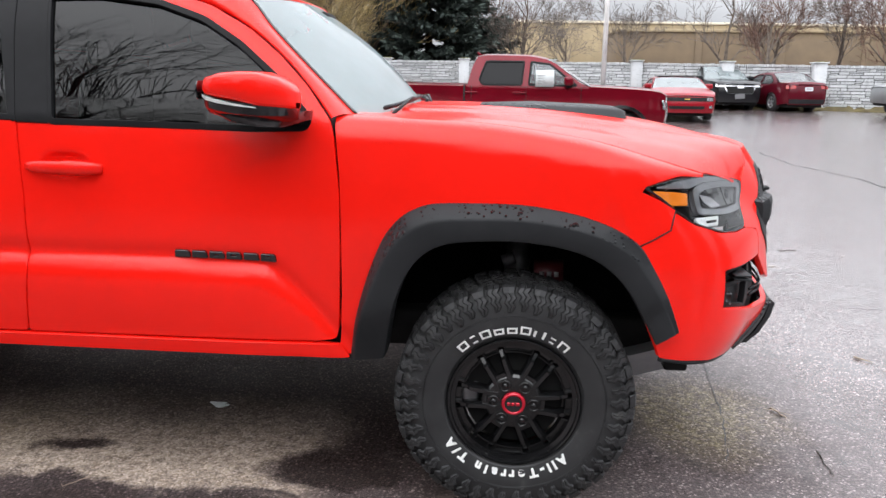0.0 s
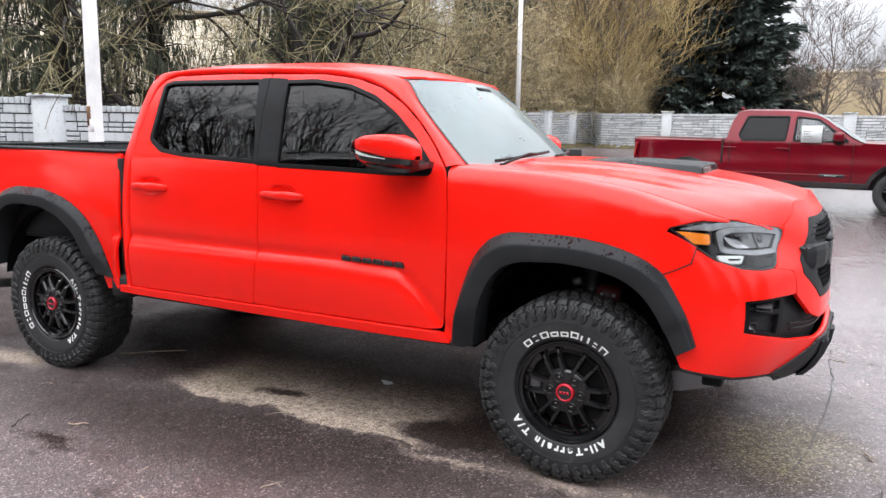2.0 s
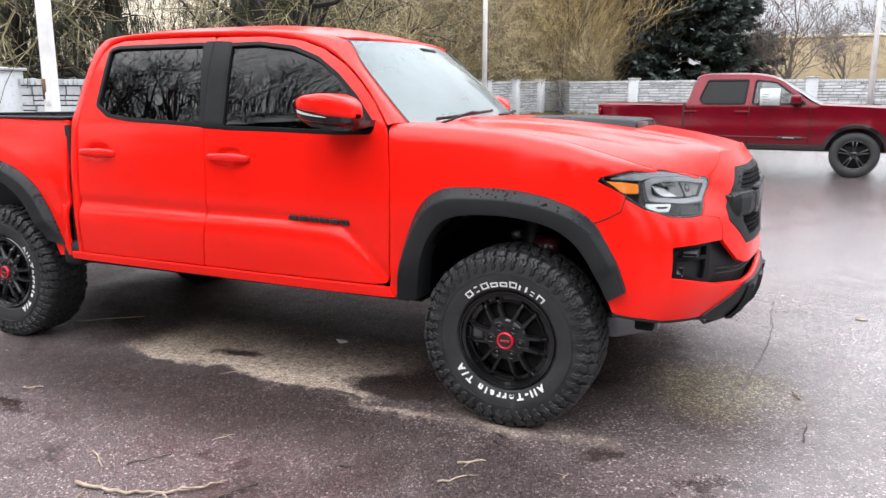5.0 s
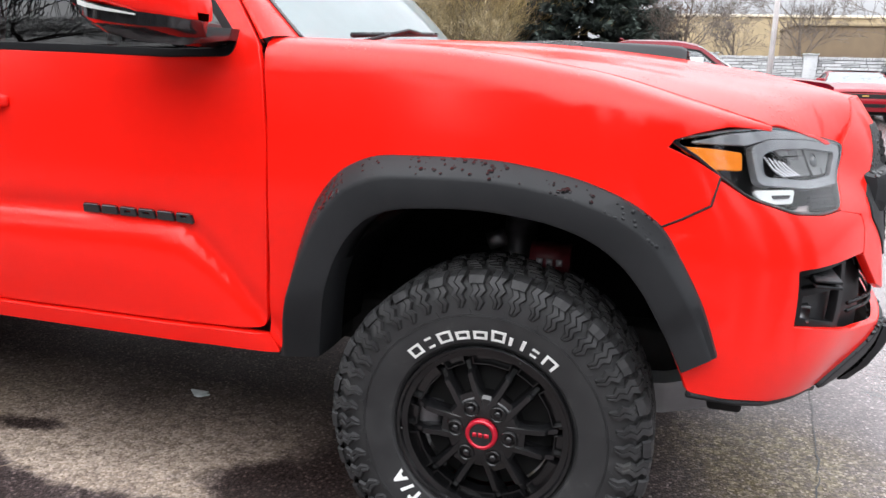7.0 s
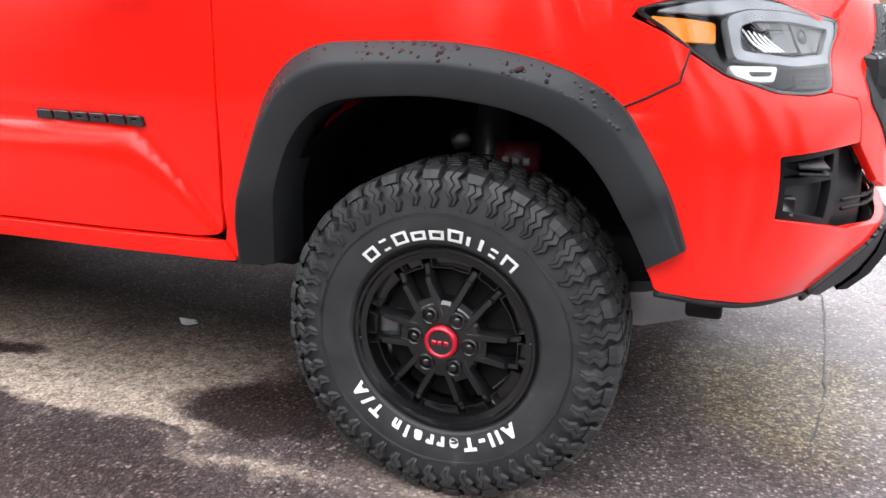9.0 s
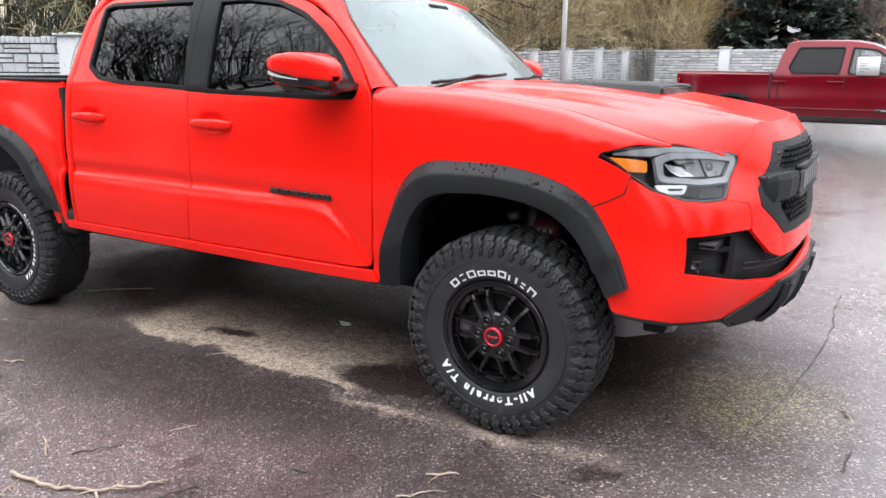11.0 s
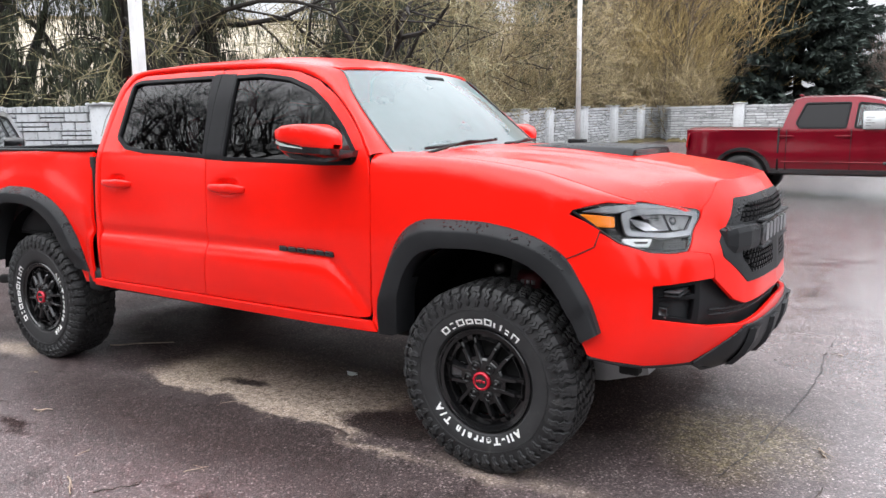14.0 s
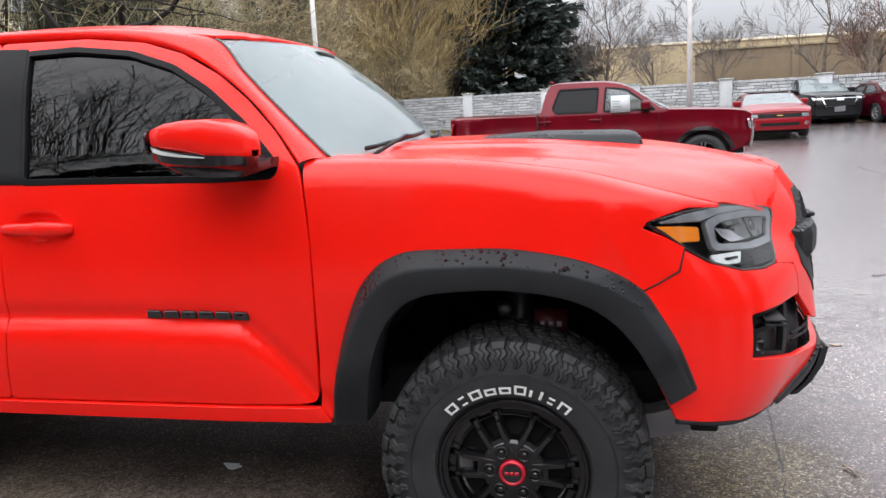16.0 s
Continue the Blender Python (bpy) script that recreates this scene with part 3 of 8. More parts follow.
def build_grille():
    g = part("grille", skin(patch("grille", rounded(mirrored(GRILLE_HALF), 0.01, 2), lambda y, z: nose(y, z) + np.array([0.004, 0, 0]),
             [mirrored([(0.0, 1.064), (0.28, 1.064), (0.40, 1.062), (0.430, 1.072), (0.365, 1.130), (0.0, 1.136)]),
              mirrored([(0.075, 0.862), (0.385, 0.866), (0.448, 0.928), (0.44, 0.950), (0.20, 0.952), (0.075, 0.952)])[:6],
              mirrored([(0.075, 0.862), (0.385, 0.866), (0.448, 0.928), (0.44, 0.950), (0.20, 0.952), (0.075, 0.952)])[6:]], 0.03, 0.05), PLASTIC), 0, TRUCK, "charcoal grey plastic grille frame")
    # dark backing
    part("grille_backing", skin(patch("grille_backing", mirrored([(0, 0.84), (0.42, 0.845), (0.53, 0.95), (0.40, 1.145), (0, 1.15)]), lambda y, z: nose(y, z) - np.array([0.035, 0, 0]), [], 0.06, 0.005), DARK), 0, g)
    # protruding middle bar with its two ears
    for s in (1, -1):
        bm = bmesh.new()
        rings = []
        for u, z0, z1, d in ((0.27, 0.965, 1.048, 0.018), (0.33, 0.962, 1.050, 0.030), (0.42, 0.958, 1.053, 0.040), (0.500, 0.955, 1.050, 0.040), (0.530, 0.968, 1.038, 0.024)):
            x = float(nose_x([u], [1.0])[0]) - 0.010
            rings.append([(x - 0.04, -s * u, z0 - 0.012), (x + d * 0.8, -s * u, z0), (x + d, -s * u, z0 + 0.02), (x + d, -s * u, z1 - 0.02), (x + d * 0.8, -s * u, z1), (x - 0.04, -s * u, z1 + 0.01)])
        loft(bm, rings if s > 0 else [r[::-1] for r in rings])
        part("grille_bar", bm, PLASTIC, g, smooth=False)
    bm = boxed((0.885, -0.285, 0.952), (0.955, 0.285, 1.062), 0.008)
    plaque = part("name_plaque", bm, GLOSS_BLACK, g, "gloss black centre plaque")
    for k in range(6):
        y = -0.215 + 0.086 * k
        bm = bmesh.new()
        o = rounded([(y - 0.030, 0.972), (y + 0.030, 0.972), (y + 0.030, 1.042), (y - 0.030, 1.042)], 0.02 if k % 2 else 0.008)
        slab(bm, o, 0.007, lambda a, b, d: (0.954 + d, a, b))
        part("raised_mark", bm, MARK_GREY, plaque, "pale raised mark", smooth=False)
    for z in (0.950, 1.060):
        part("plaque_rim", boxed((0.90, -0.30, z - 0.007), (0.961, 0.30, z + 0.007), 0.004), PLASTIC, g)
    # mesh of small slanted fins
    fin = bmesh.new()
    slab(fin, [(-0.013, -0.004), (0.006, -0.010), (0.013, 0.004), (-0.006, 0.010)], 0.03, lambda a, b, d: (d - 0.015, a, b))
    me = mesh_of("mesh_fin", fin, PILLAR, False)
    for z0, z1, lim in ((1.070, 1.13, lambda z: 0.425 - (z - 1.07) * 1.1), (0.868, 0.95, lambda z: 0.385 + (z - 0.868) * 0.8)):
        rows = int((z1 - z0) / 0.0195) + 1
        for r in range(rows):
            z = z0 + r * 0.0195
            n = int(lim(z) / 0.031)
            for k in range(-n, n + 1):
                y = k * 0.031 + (0.0155 if r % 2 else 0)
                if abs(y) > lim(z) or (z < 1 and abs(y) < 0.085):
                    continue
                ob = part("mesh_fin", me, PLASTIC, g)
                ob.matrix_local = pose(float(nose_x([y], [z])[0]) - 0.010, y, z, 0, 0, 0)


def build_lamps():
    for s in (1, -1):
        def at(d, s=s):
            def f(a, b):
                p = nose(a, b)
                n = np.array([-d, 0, 0]) + np.stack([0 * a, s * 0.6 * d * np.ones_like(a), 0 * a], 1)
                p[:, 1] = -s * p[:, 1]
                return p + n
            return f
        lamp = part("headlamp", skin(patch("headlamp", LAMP, at(0.055), [], 0.04, 0.005, 0, s > 0), LAMP_DARK), 0, TRUCK, "clear headlamp with amber side marker")
        part("lens", skin(patch("lens", LAMP, at(-0.002), [], 0.03, 0.012, 0, s > 0), CLEAR), 0, lamp, "clear wet lens").visible_shadow = False
        # black edge round the lens
        ring = [tuple(np.array(p) + (np.array(p) - np.array((0.72, 1.06))) * 0.018) for p in LAMP]
        part("lamp_seal", skin(patch("lamp_seal", ring, at(0.002), [LAMP], 0.03, 0.03, 0, s > 0), GLOSS_BLACK), 0, lamp)

        def inlay(name, outline, depth, mat, text="", holes=(), r=0.005, flange=0.012):
            part(name, skin(patch(name, rounded(outline, r), at(depth), list(holes), 0.02, flange, 0, s > 0), mat), 0, lamp, text)
        inlay("amber_marker", [(0.910, 1.119), (0.880, 1.114), (0.847, 1.106), (0.853, 1.071), (0.889, 1.075)], 0.007, AMBER, "amber side marker")
        inner = rounded([(0.813, 1.103), (0.786, 1.114), (0.70, 1.113), (0.594, 1.100), (0.602, 1.084), (0.637, 1.046), (0.73, 1.041), (0.820, 1.054)], 0.012)
        inlay("reflector", [(0.828, 1.120), (0.790, 1.133), (0.70, 1.130), (0.574, 1.113), (0.582, 1.090), (0.628, 1.030), (0.73, 1.025), (0.834, 1.040)], 0.007, BAND, "bright inner lamp frame", [inner], 0.014, 0.03)
        inlay("upper_strip", [(0.902, 1.129), (0.86, 1.146), (0.775, 1.154), (0.66, 1.138), (0.570, 1.117), (0.70, 1.1335), (0.79, 1.1365), (0.84, 1.124)], 0.006, BAND, "bright band along the lamp's top", (), 0.003, 0.02)
        # grey chambers behind the frame, a ribbed projector between them
        inlay("lamp_bowl", [(0.690, 1.110), (0.600, 1.099), (0.606, 1.084), (0.640, 1.048), (0.684, 1.045)], 0.026, BEZEL)
        inlay("lamp_divider", [(0.775, 1.112), (0.705, 1.111), (0.700, 1.094), (0.765, 1.096)], 0.022, BEZEL)
        for k in range(7):
            z = 1.050 + 0.0062 * k
            inlay("projector_rib", [(0.752, z), (0.752, z + 0.0042), (0.702, z + 0.0042), (0.702, z)], 0.018, BEZEL, "ribbed projector lens", (), 0.001, 0.02)
        for k in range(5):
            u = 0.806 - 0.009 * k
            inlay("reflector_fin", [(u, 1.096 - 0.003 * k), (u - 0.003, 1.096 - 0.003 * k), (u - 0.014, 1.070), (u - 0.034, 1.052), (u - 0.030, 1.052), (u - 0.011, 1.070)], 0.014, CHROME, "", (), 0.0008, 0.006)
        x = float(nose_x([0.665], [1.075])[0])
        bm = bmesh.new()
        bmesh.ops.create_uvsphere(bm, u_segments=20, v_segments=12, radius=0.022)
        part("projector", bm, SMOKED, lamp, "round projector lens").location = (x - 0.040, -s * 0.645, 1.074)
        inlay("marker_plate", [(0.848, 1.027), (0.774, 1.024), (0.795, 0.999), (0.842, 1.001)], 0.007, PAPER, "white marker plate with a dark emblem bar")
        inlay("marker_bar", [(0.826, 1.017), (0.790, 1.016), (0.797, 1.010), (0.825, 1.010)], 0.004, DARK, "", (), 0.001, 0.002)
        for k in range(4):
            z = 0.985 + 0.007 * k
            inlay("lamp_slat", [(0.762 - 0.005 * k, z), (0.762 - 0.005 * k, z + 0.0035), (0.690 - 0.005 * k, z + 0.0035), (0.690 - 0.005 * k, z)], 0.006, PLASTIC, "", (), 0.001, 0.02)


FLARE_FRONT = ([(-0.545, 0.525), (-0.525, 0.66), (-0.469, 0.853), (-0.415, 0.965), (-0.345, 1.030), (-0.25, 1.058), (-0.039, 1.062), (0.136, 1.043), (0.294, 0.995), (0.370, 0.945), (0.420, 0.87), (0.470, 0.775), (0.507, 0.677)],
               [(-0.430, 0.54), (-0.40, 0.70), (-0.362, 0.815), (-0.320, 0.880), (-0.265, 0.923), (-0.19, 0.944), (-0.036, 0.953), (0.10, 0.941), (0.21, 0.912), (0.290, 0.862), (0.345, 0.80), (0.395, 0.715), (0.437, 0.634)])
FLARE_REAR = ([(-3.835, 0.585), (-3.815, 0.72), (-3.765, 0.905), (-3.690, 1.02), (-3.59, 1.078), (-3.47, 1.098), (-3.30, 1.096), (-3.12, 1.062), (-2.99, 1.008), (-2.90, 0.94), (-2.83, 0.85), (-2.765, 0.735), (-2.712, 0.615)],
              [(-3.715, 0.60), (-3.70, 0.73), (-3.655, 0.87), (-3.605, 0.945), (-3.53, 0.985), (-3.43, 0.998), (-3.29, 0.994), (-3.16, 0.965), (-3.06, 0.918), (-2.985, 0.86), (-2.93, 0.79), (-2.88, 0.71), (-2.84, 0.635)])


def resample(points, n):
    p = np.array(points, float)
    t = np.arange(len(p))
    fx, fz = pchip(*zip(t, p[:, 0])), pchip(*zip(t, p[:, 1]))
    k = np.linspace(0, len(p) - 1, n)
    return np.stack([fx(k), fz(k)], 1)


def build_flare(pair, s):
    o, i = resample(pair[0], 61), resample(pair[1], 61)
    hub = np.array([0.0 if o[:, 0].max() > 0 else -3.236, 0.404])
    o, i = hub + (o - hub) * 1.014, hub + (i - hub) * 1.012
    bm = bmesh.new()
    rings = []
    for k in range(61):
        a, b = o[k], i[k]
        end = min(1.0, min(k, 60 - k) / 6)
        ub = float(side_u([min(a[0], 0.44)], [a[1]])[0])
        out = max(ub + 0.014, 0.912 + 0.048 * end)
        top = max(0.0, (a[1] - 0.62) / 0.45)
        f = 0.16 + 0.22 * top

        def at(t, u):
            return (a[0] + (b[0] - a[0]) * t, -s * u, a[1] + (b[1] - a[1]) * t)
        rings.append([at(-0.01, ub - 0.01), at(0.0, ub + 0.006), at(0.03, ub + 0.013), at(f - 0.05, out - 0.001), at(f, out + 0.003), at(f + 0.06, out + 0.004), at(0.92, out + 0.006), at(0.985, out + 0.003), at(1.0, out - 0.004), at(1.02, out - 0.06), at(0.98, out - 0.14)])
    loft(bm, rings if s < 0 else [r[::-1] for r in rings], closed=False)
    bmesh.ops.recalc_face_normals(bm, faces=bm.faces)
    return bm


def build_sides():
    for s in (1, -1):
        flip = s < 0
        fr = [(-0.583, 0.578), (-0.574, 0.75), (-0.574, 1.0), (-0.580, 1.15), (-0.592, 1.27), (-0.606, 1.42), (-0.4, 1.402), (0.0, 1.359), (0.2, 1.332), (0.45, 1.265), (0.585, 1.222),
              (0.586, 1.166), (0.50, 1.166), (0.43, 1.150), (0.385, 1.136), (0.372, 1.118), *[(float(nose_x([u], [z])[0]) - 0.004, z) for u, z in ((0.902, 1.09), (0.883, 1.058), (0.905, 1.000), (0.942, 0.947))],
              (0.36, 0.92), (0.27, 0.975), (0.10, 1.015), (-0.05, 1.022), (-0.22, 1.015), (-0.33, 0.965), (-0.40, 0.87), (-0.46, 0.70), (-0.49, 0.55), (-0.555, 0.545)]
        part("fender", skin(patch("fender", fr, fender_skin(s), [], 0.03, 0.018, 0, flip), RED), 0, TRUCK)
        part("front_flare", build_flare(FLARE_FRONT, s), PLASTIC, TRUCK, "textured black plastic wheel arch flare", edge=40)
        part("rear_flare", build_flare(FLARE_REAR, s), PLASTIC, TRUCK, "textured black plastic wheel arch flare", edge=40)
        bed = [(-2.662, 0.56), (-2.655, 0.9), (-2.652, 1.328), (-3.4, 1.332), (-4.28, 1.335), (-4.288, 1.28), (-4.272, 1.225), (-4.258, 1.19), (-4.285, 0.935), (-4.300, 0.91), (-4.285, 0.82), (-4.25, 0.70), (-4.17, 0.60), (-3.80, 0.585),
               (-3.76, 0.72), (-3.70, 0.88), (-3.60, 1.01), (-3.45, 1.05), (-3.27, 1.045), (-3.10, 1.0), (-2.98, 0.93), (-2.89, 0.82), (-2.80, 0.66), (-2.76, 0.55)]
        part("bed_side", skin(patch("bed_side", bed, side(s), [], 0.035, 0.02, 0, flip), RED), 0, TRUCK)
        sill = rounded([(-2.64, 0.548), (-2.64, 0.582), (-1.6, 0.582), (-0.585, 0.580), (-0.555, 0.535), (-1.6, 0.540), (-2.52, 0.545)], 0.004, 2)
        part("rocker_sill", skin(patch("rocker_sill", sill, side(s), [], 0.03, 0.03, 0.009, flip), RED), 0, TRUCK)
        bm = boxed((-2.62, -s * 0.83 - 0.03, 0.510), (-0.5, -s * 0.83 + 0.03, 0.548), 0.01)
        # dark strip added behind the gap under the doors, as its shade
        block(bm, (-2.62, -s * 0.84 - 0.02, 0.545), (-0.5, -s * 0.84 + 0.02, 0.63), 0.004)
        part("sill_underside", bm, DARK, TRUCK)
        bm = bmesh.new()
        seam = [(0.885, 1.057), (0.904, 0.999), (0.925, 0.970), (0.942, 0.948)]
        tube(bm, [(float(nose_x([u], [z])[0]) - 0.001, -s * (u + 0.001), z) for u, z in seam], 0.0025, 6)
        part("fender_seam", bm, DARK, TRUCK, "dark joint between fender and bumper")
        build_doors(s, flip)
        bm = bmesh.new()
        tail = [(-4.250, 1.205), (-4.340, 1.212), (-4.378, 1.16), (-4.382, 1.00), (-4.362, 0.935), (-4.276, 0.932)]

        def wrap(a, b, d):
            return (a, -s * (0.862 - 0.20 * max(0, -4.27 - a) - d), b)
        slab(bm, rounded(tail, 0.012), 0.13, wrap)
        bmesh.ops.recalc_face_normals(bm, faces=bm.faces)
        lamp = part("tail_lamp", bm, LAMP_CLEAR, TRUCK, "clear tail lamp with red upper segment")
        for z0, z1, mat, text in ((1.105, 1.190, TAIL_RED, "red lamp segment"), (1.040, 1.096, BEZEL, "clear lamp segment"), (0.990, 1.031, STRIP, "clear lamp segment"), (0.948, 0.981, BEZEL, "clear lamp segment")):
            bm = bmesh.new()
            slab(bm, rounded([(-4.278, z0), (-4.268, z1), (-4.379, z1 - 0.006), (-4.379, z0 + 0.006)], 0.006, 2), 0.11, lambda a, b, d: wrap(a - 0.004, b, d - 0.003))
            bmesh.ops.recalc_face_normals(bm, faces=bm.faces)
            part("lamp_segment", bm, mat, lamp, text)
        # faint stamped marks on the bed's flank
        for r in range(2):
            for k in range(4):
                x, z = -4.12 + 0.055 * k, 1.262 - 0.035 * r
                part("bed_mark", skin(patch("bed_mark", [(x, z), (x + 0.042, z), (x + 0.042, z + 0.008), (x, z + 0.008)], side(s), [], 0.03, 0.003, 0.0015, flip), TAIL_RED), 0, TRUCK)


DOOR_FRONT = [(-1.668, 0.592), (-1.646, 0.80), (-1.648, 1.05), (-1.664, 1.30), (-1.72, 1.56), (-1.752, 1.766), (-1.42, 1.760), (-1.20, 1.732), (-1.05, 1.685), (-0.905, 1.606), (-0.80, 1.525), (-0.700, 1.428), (-0.616, 1.322), (-0.602, 1.26), (-0.584, 1.08), (-0.583, 0.90), (-0.589, 0.68), (-0.597, 0.600), (-0.66, 0.592)]
DOOR_REAR = [(-2.55, 0.592), (-2.552, 0.9), (-2.560, 1.28), (-2.562, 1.45), (-2.558, 1.60), (-2.540, 1.69), (-2.50, 1.742), (-2.42, 1.764), (-2.07, 1.770), (-1.760, 1.766), (-1.728, 1.56), (-1.672, 1.30), (-1.656, 1.05), (-1.654, 0.80), (-1.676, 0.592)]
WIN_FRONT = [(-1.556, 1.297), (-1.60, 1.50), (-1.645, 1.728), (-1.456, 1.731), (-1.24, 1.703), (-1.072, 1.646), (-0.937, 1.565), (-0.802, 1.457), (-0.675, 1.325), (-0.690, 1.290), (-0.864, 1.285), (-1.175, 1.292)]
WIN_REAR = [(-2.462, 1.408), (-2.478, 1.58), (-2.498, 1.716), (-2.44, 1.734), (-1.812, 1.736), (-1.745, 1.52), (-1.680, 1.308), (-1.956, 1.321), (-2.195, 1.330), (-2.36, 1.350)]


MIRROR_RINGS = ((-0.953, 1.387, 1.430, 0.955, 1.100), (-0.940, 1.376, 1.451, 0.925, 1.122), (-0.90, 1.366, 1.463, 0.91, 1.138), (-0.85, 1.358, 1.468, 0.905, 1.140),
                (-0.79, 1.352, 1.467, 0.91, 1.120), (-0.74, 1.350, 1.450, 0.925, 1.085), (-0.712, 1.350, 1.428, 0.94, 1.045), (-0.700, 1.353, 1.412, 0.955, 1.02))


def shrink(outline, d):
    """An outline moved inward by d."""
    p = np.array(outline, float)
    area = 0.5 * sum(a[0] * b[1] - b[0] * a[1] for a, b in zip(p, np.roll(p, -1, 0)))
    out = []
    for a, b, c in zip(np.roll(p, 1, 0), p, np.roll(p, -1, 0)):
        e, f = (b - a) / np.linalg.norm(b - a), (c - b) / np.linalg.norm(c - b)
        n = np.array([-(e + f)[1], (e + f)[0]]) * np.sign(area)
        n /= np.linalg.norm(n)
        k = max(0.5, abs(n @ np.array([-e[1], e[0]])))
        out.append(tuple(b + n * d / k))
    return out


def build_doors(s, flip):
    for name, door, win, hx in (("front_door", DOOR_FRONT, WIN_FRONT, -1.637), ("rear_door", DOOR_REAR, WIN_REAR, -2.545)):
        recess = hx + 0.135

        def panel(x, z, recess=recess):
            p = side(s)(x, z)
            r = ((x - recess) / 0.080) ** 2 + ((z - 1.166) / 0.034) ** 2
            p[:, 1] += s * 0.028 * np.exp(-r ** 2 * 1.2)
            return p
        d = part(name, skin(patch(name, rounded(door, 0.012, 2), panel, [rounded(win, 0.02, 3)], 0.018, 0.018, 0, flip), RED), 0, TRUCK)
        w = rounded(win, 0.02, 3)
        part("window_trim", skin(patch("window_trim", shrink(w, -0.004), side(s), [shrink(w, 0.013)], 0.03, 0.03, 0.003, flip), PILLAR), 0, d, "gloss black window surround")
        part("window_glass", skin(patch("window_glass", shrink(w, 0.011), side(s), [], 0.06, 0.0, -0.012, flip), TINT), 0, d, "dark tinted glass with rain drops")
        # handle: a rounded bar over its recess
        bm = bmesh.new()
        rings = []
        for k in range(13):
            t = k / 12
            x = hx + 0.266 * t
            arch = math.sin(math.pi * min(1, max(0, t))) ** 0.5
            u = float(side_u([x], [1.156])[0])
            hz = 0.010 + 0.012 * arch + (0.004 if t > 0.55 else 0)
            c = 1.156 - 0.004 * t
            o = u + 0.004 + 0.022 * arch
            rings.append([(x, -s * (o + 0.9 * hz * math.cos(q) * 0.6), c + hz * math.sin(q)) for q in np.linspace(0, 2 * math.pi, 12, endpoint=False)])
        loft(bm, rings if s < 0 else [r[::-1] for r in rings])
        bmesh.ops.recalc_face_normals(bm, faces=bm.faces)
        part("door_handle", bm, RED, d, "body-coloured pull handle")
        if name == "front_door":
            # raised marks on the flank
            for k in range(6):
                x = -1.137 + 0.0585 * k
                o = [(x, 0.866 - 0.001 * k), (x + 0.050, 0.865 - 0.001 * k), (x + 0.046, 0.887 - 0.001 * k), (x + 0.002, 0.888 - 0.001 * k)]
                h = [[(x + 0.012, 0.872), (x + 0.036, 0.872), (x + 0.034, 0.8805), (x + 0.012, 0.8805)]] if k in (2, 3, 5) else []
                part("door_mark", skin(patch("door_mark", o if s > 0 else o, side(s), h, 0.02, 0.012, 0.010, flip), GLOSS_BLACK), 0, d, "black raised mark")
    # black pillar trim between the windows
    part("pillar_trim", skin(patch("pillar_trim", [(-1.812, 1.742), (-1.745, 1.52), (-1.684, 1.302), (-1.6705, 1.302), (-1.7265, 1.56), (-1.759, 1.744)], side(s), [], 0.03, 0.01, 0.005, flip), PILLAR), 0, TRUCK)
    part("pillar_trim", skin(patch("pillar_trim", [(-1.753, 1.744), (-1.7215, 1.56), (-1.666, 1.300), (-1.554, 1.296), (-1.598, 1.50), (-1.642, 1.738)], side(s), [], 0.03, 0.01, 0.005, flip), PILLAR), 0, TRUCK)
    part("mirror_sail", skin(patch("mirror_sail", [(-0.815, 1.285), (-0.690, 1.290), (-0.675, 1.325), (-0.795, 1.45), (-0.81, 1.40)], side(s), [], 0.03, 0.01, 0.0, flip), GLOSS_BLACK), 0, TRUCK)
    # mirror
    arm = bmesh.new()
    rings = []
    for x, z0, z1, u0, u1 in ((-0.90, 1.335, 1.362, 1.02, 1.10), (-0.85, 1.312, 1.360, 0.98, 1.11), (-0.78, 1.297, 1.352, 0.90, 1.09), (-0.72, 1.292, 1.350, 0.86, 1.02), (-0.672, 1.310, 1.350, 0.845, 0.90)):
        rings.append([(x, -s * u0, z0 + 0.01), (x, -s * u1, z0 + 0.012), (x, -s * (u1 + 0.006), (z0 + z1) / 2), (x, -s * u1, z1), (x, -s * u0, z1)])
    loft(arm, rings)
    bmesh.ops.recalc_face_normals(arm, faces=arm.faces)
    mirror = part("side_mirror", arm, GLOSS_BLACK, TRUCK, "folding side mirror with red cap", edge=50)
    cap, shell = bmesh.new(), bmesh.new()
    rings, under = [], []
    for x, zlo, zhi, ui, uo in [(r[0] + 0.018, *r[1:]) for r in MIRROR_RINGS]:
        ring = []
        for q in np.linspace(0, 2 * math.pi, 24, endpoint=False):
            c, t = math.cos(q), math.sin(q)
            pw = 0.42
            lift = 0.020 if x < -0.78 else 0.006
            ring.append((x, -s * ((ui + uo) / 2 + (uo - ui) / 2 * math.copysign(abs(c) ** pw, c)), (zlo + lift + zhi) / 2 + (zhi - zlo - lift) / 2 * math.copysign(abs(t) ** pw, t)))
        rings.append(ring)
        under.append([(x, -s * u, z) for u, z in ((ui + 0.012, zlo + 0.024), (uo - 0.006, zlo + 0.024), (uo - 0.008, zlo - 0.010), (uo - 0.04, zlo - 0.028), (ui + 0.03, zlo - 0.026))])
    loft(cap, rings)
    bmesh.ops.recalc_face_normals(cap, faces=cap.faces)
    part("mirror_cap", cap, RED, mirror, "orange-red mirror cap", edge=50)
    loft(shell, under)
    bmesh.ops.recalc_face_normals(shell, faces=shell.faces)
    part("mirror_shell", shell, GLOSS_BLACK, mirror, "black lower mirror shell", edge=40)
    sig = bmesh.new()
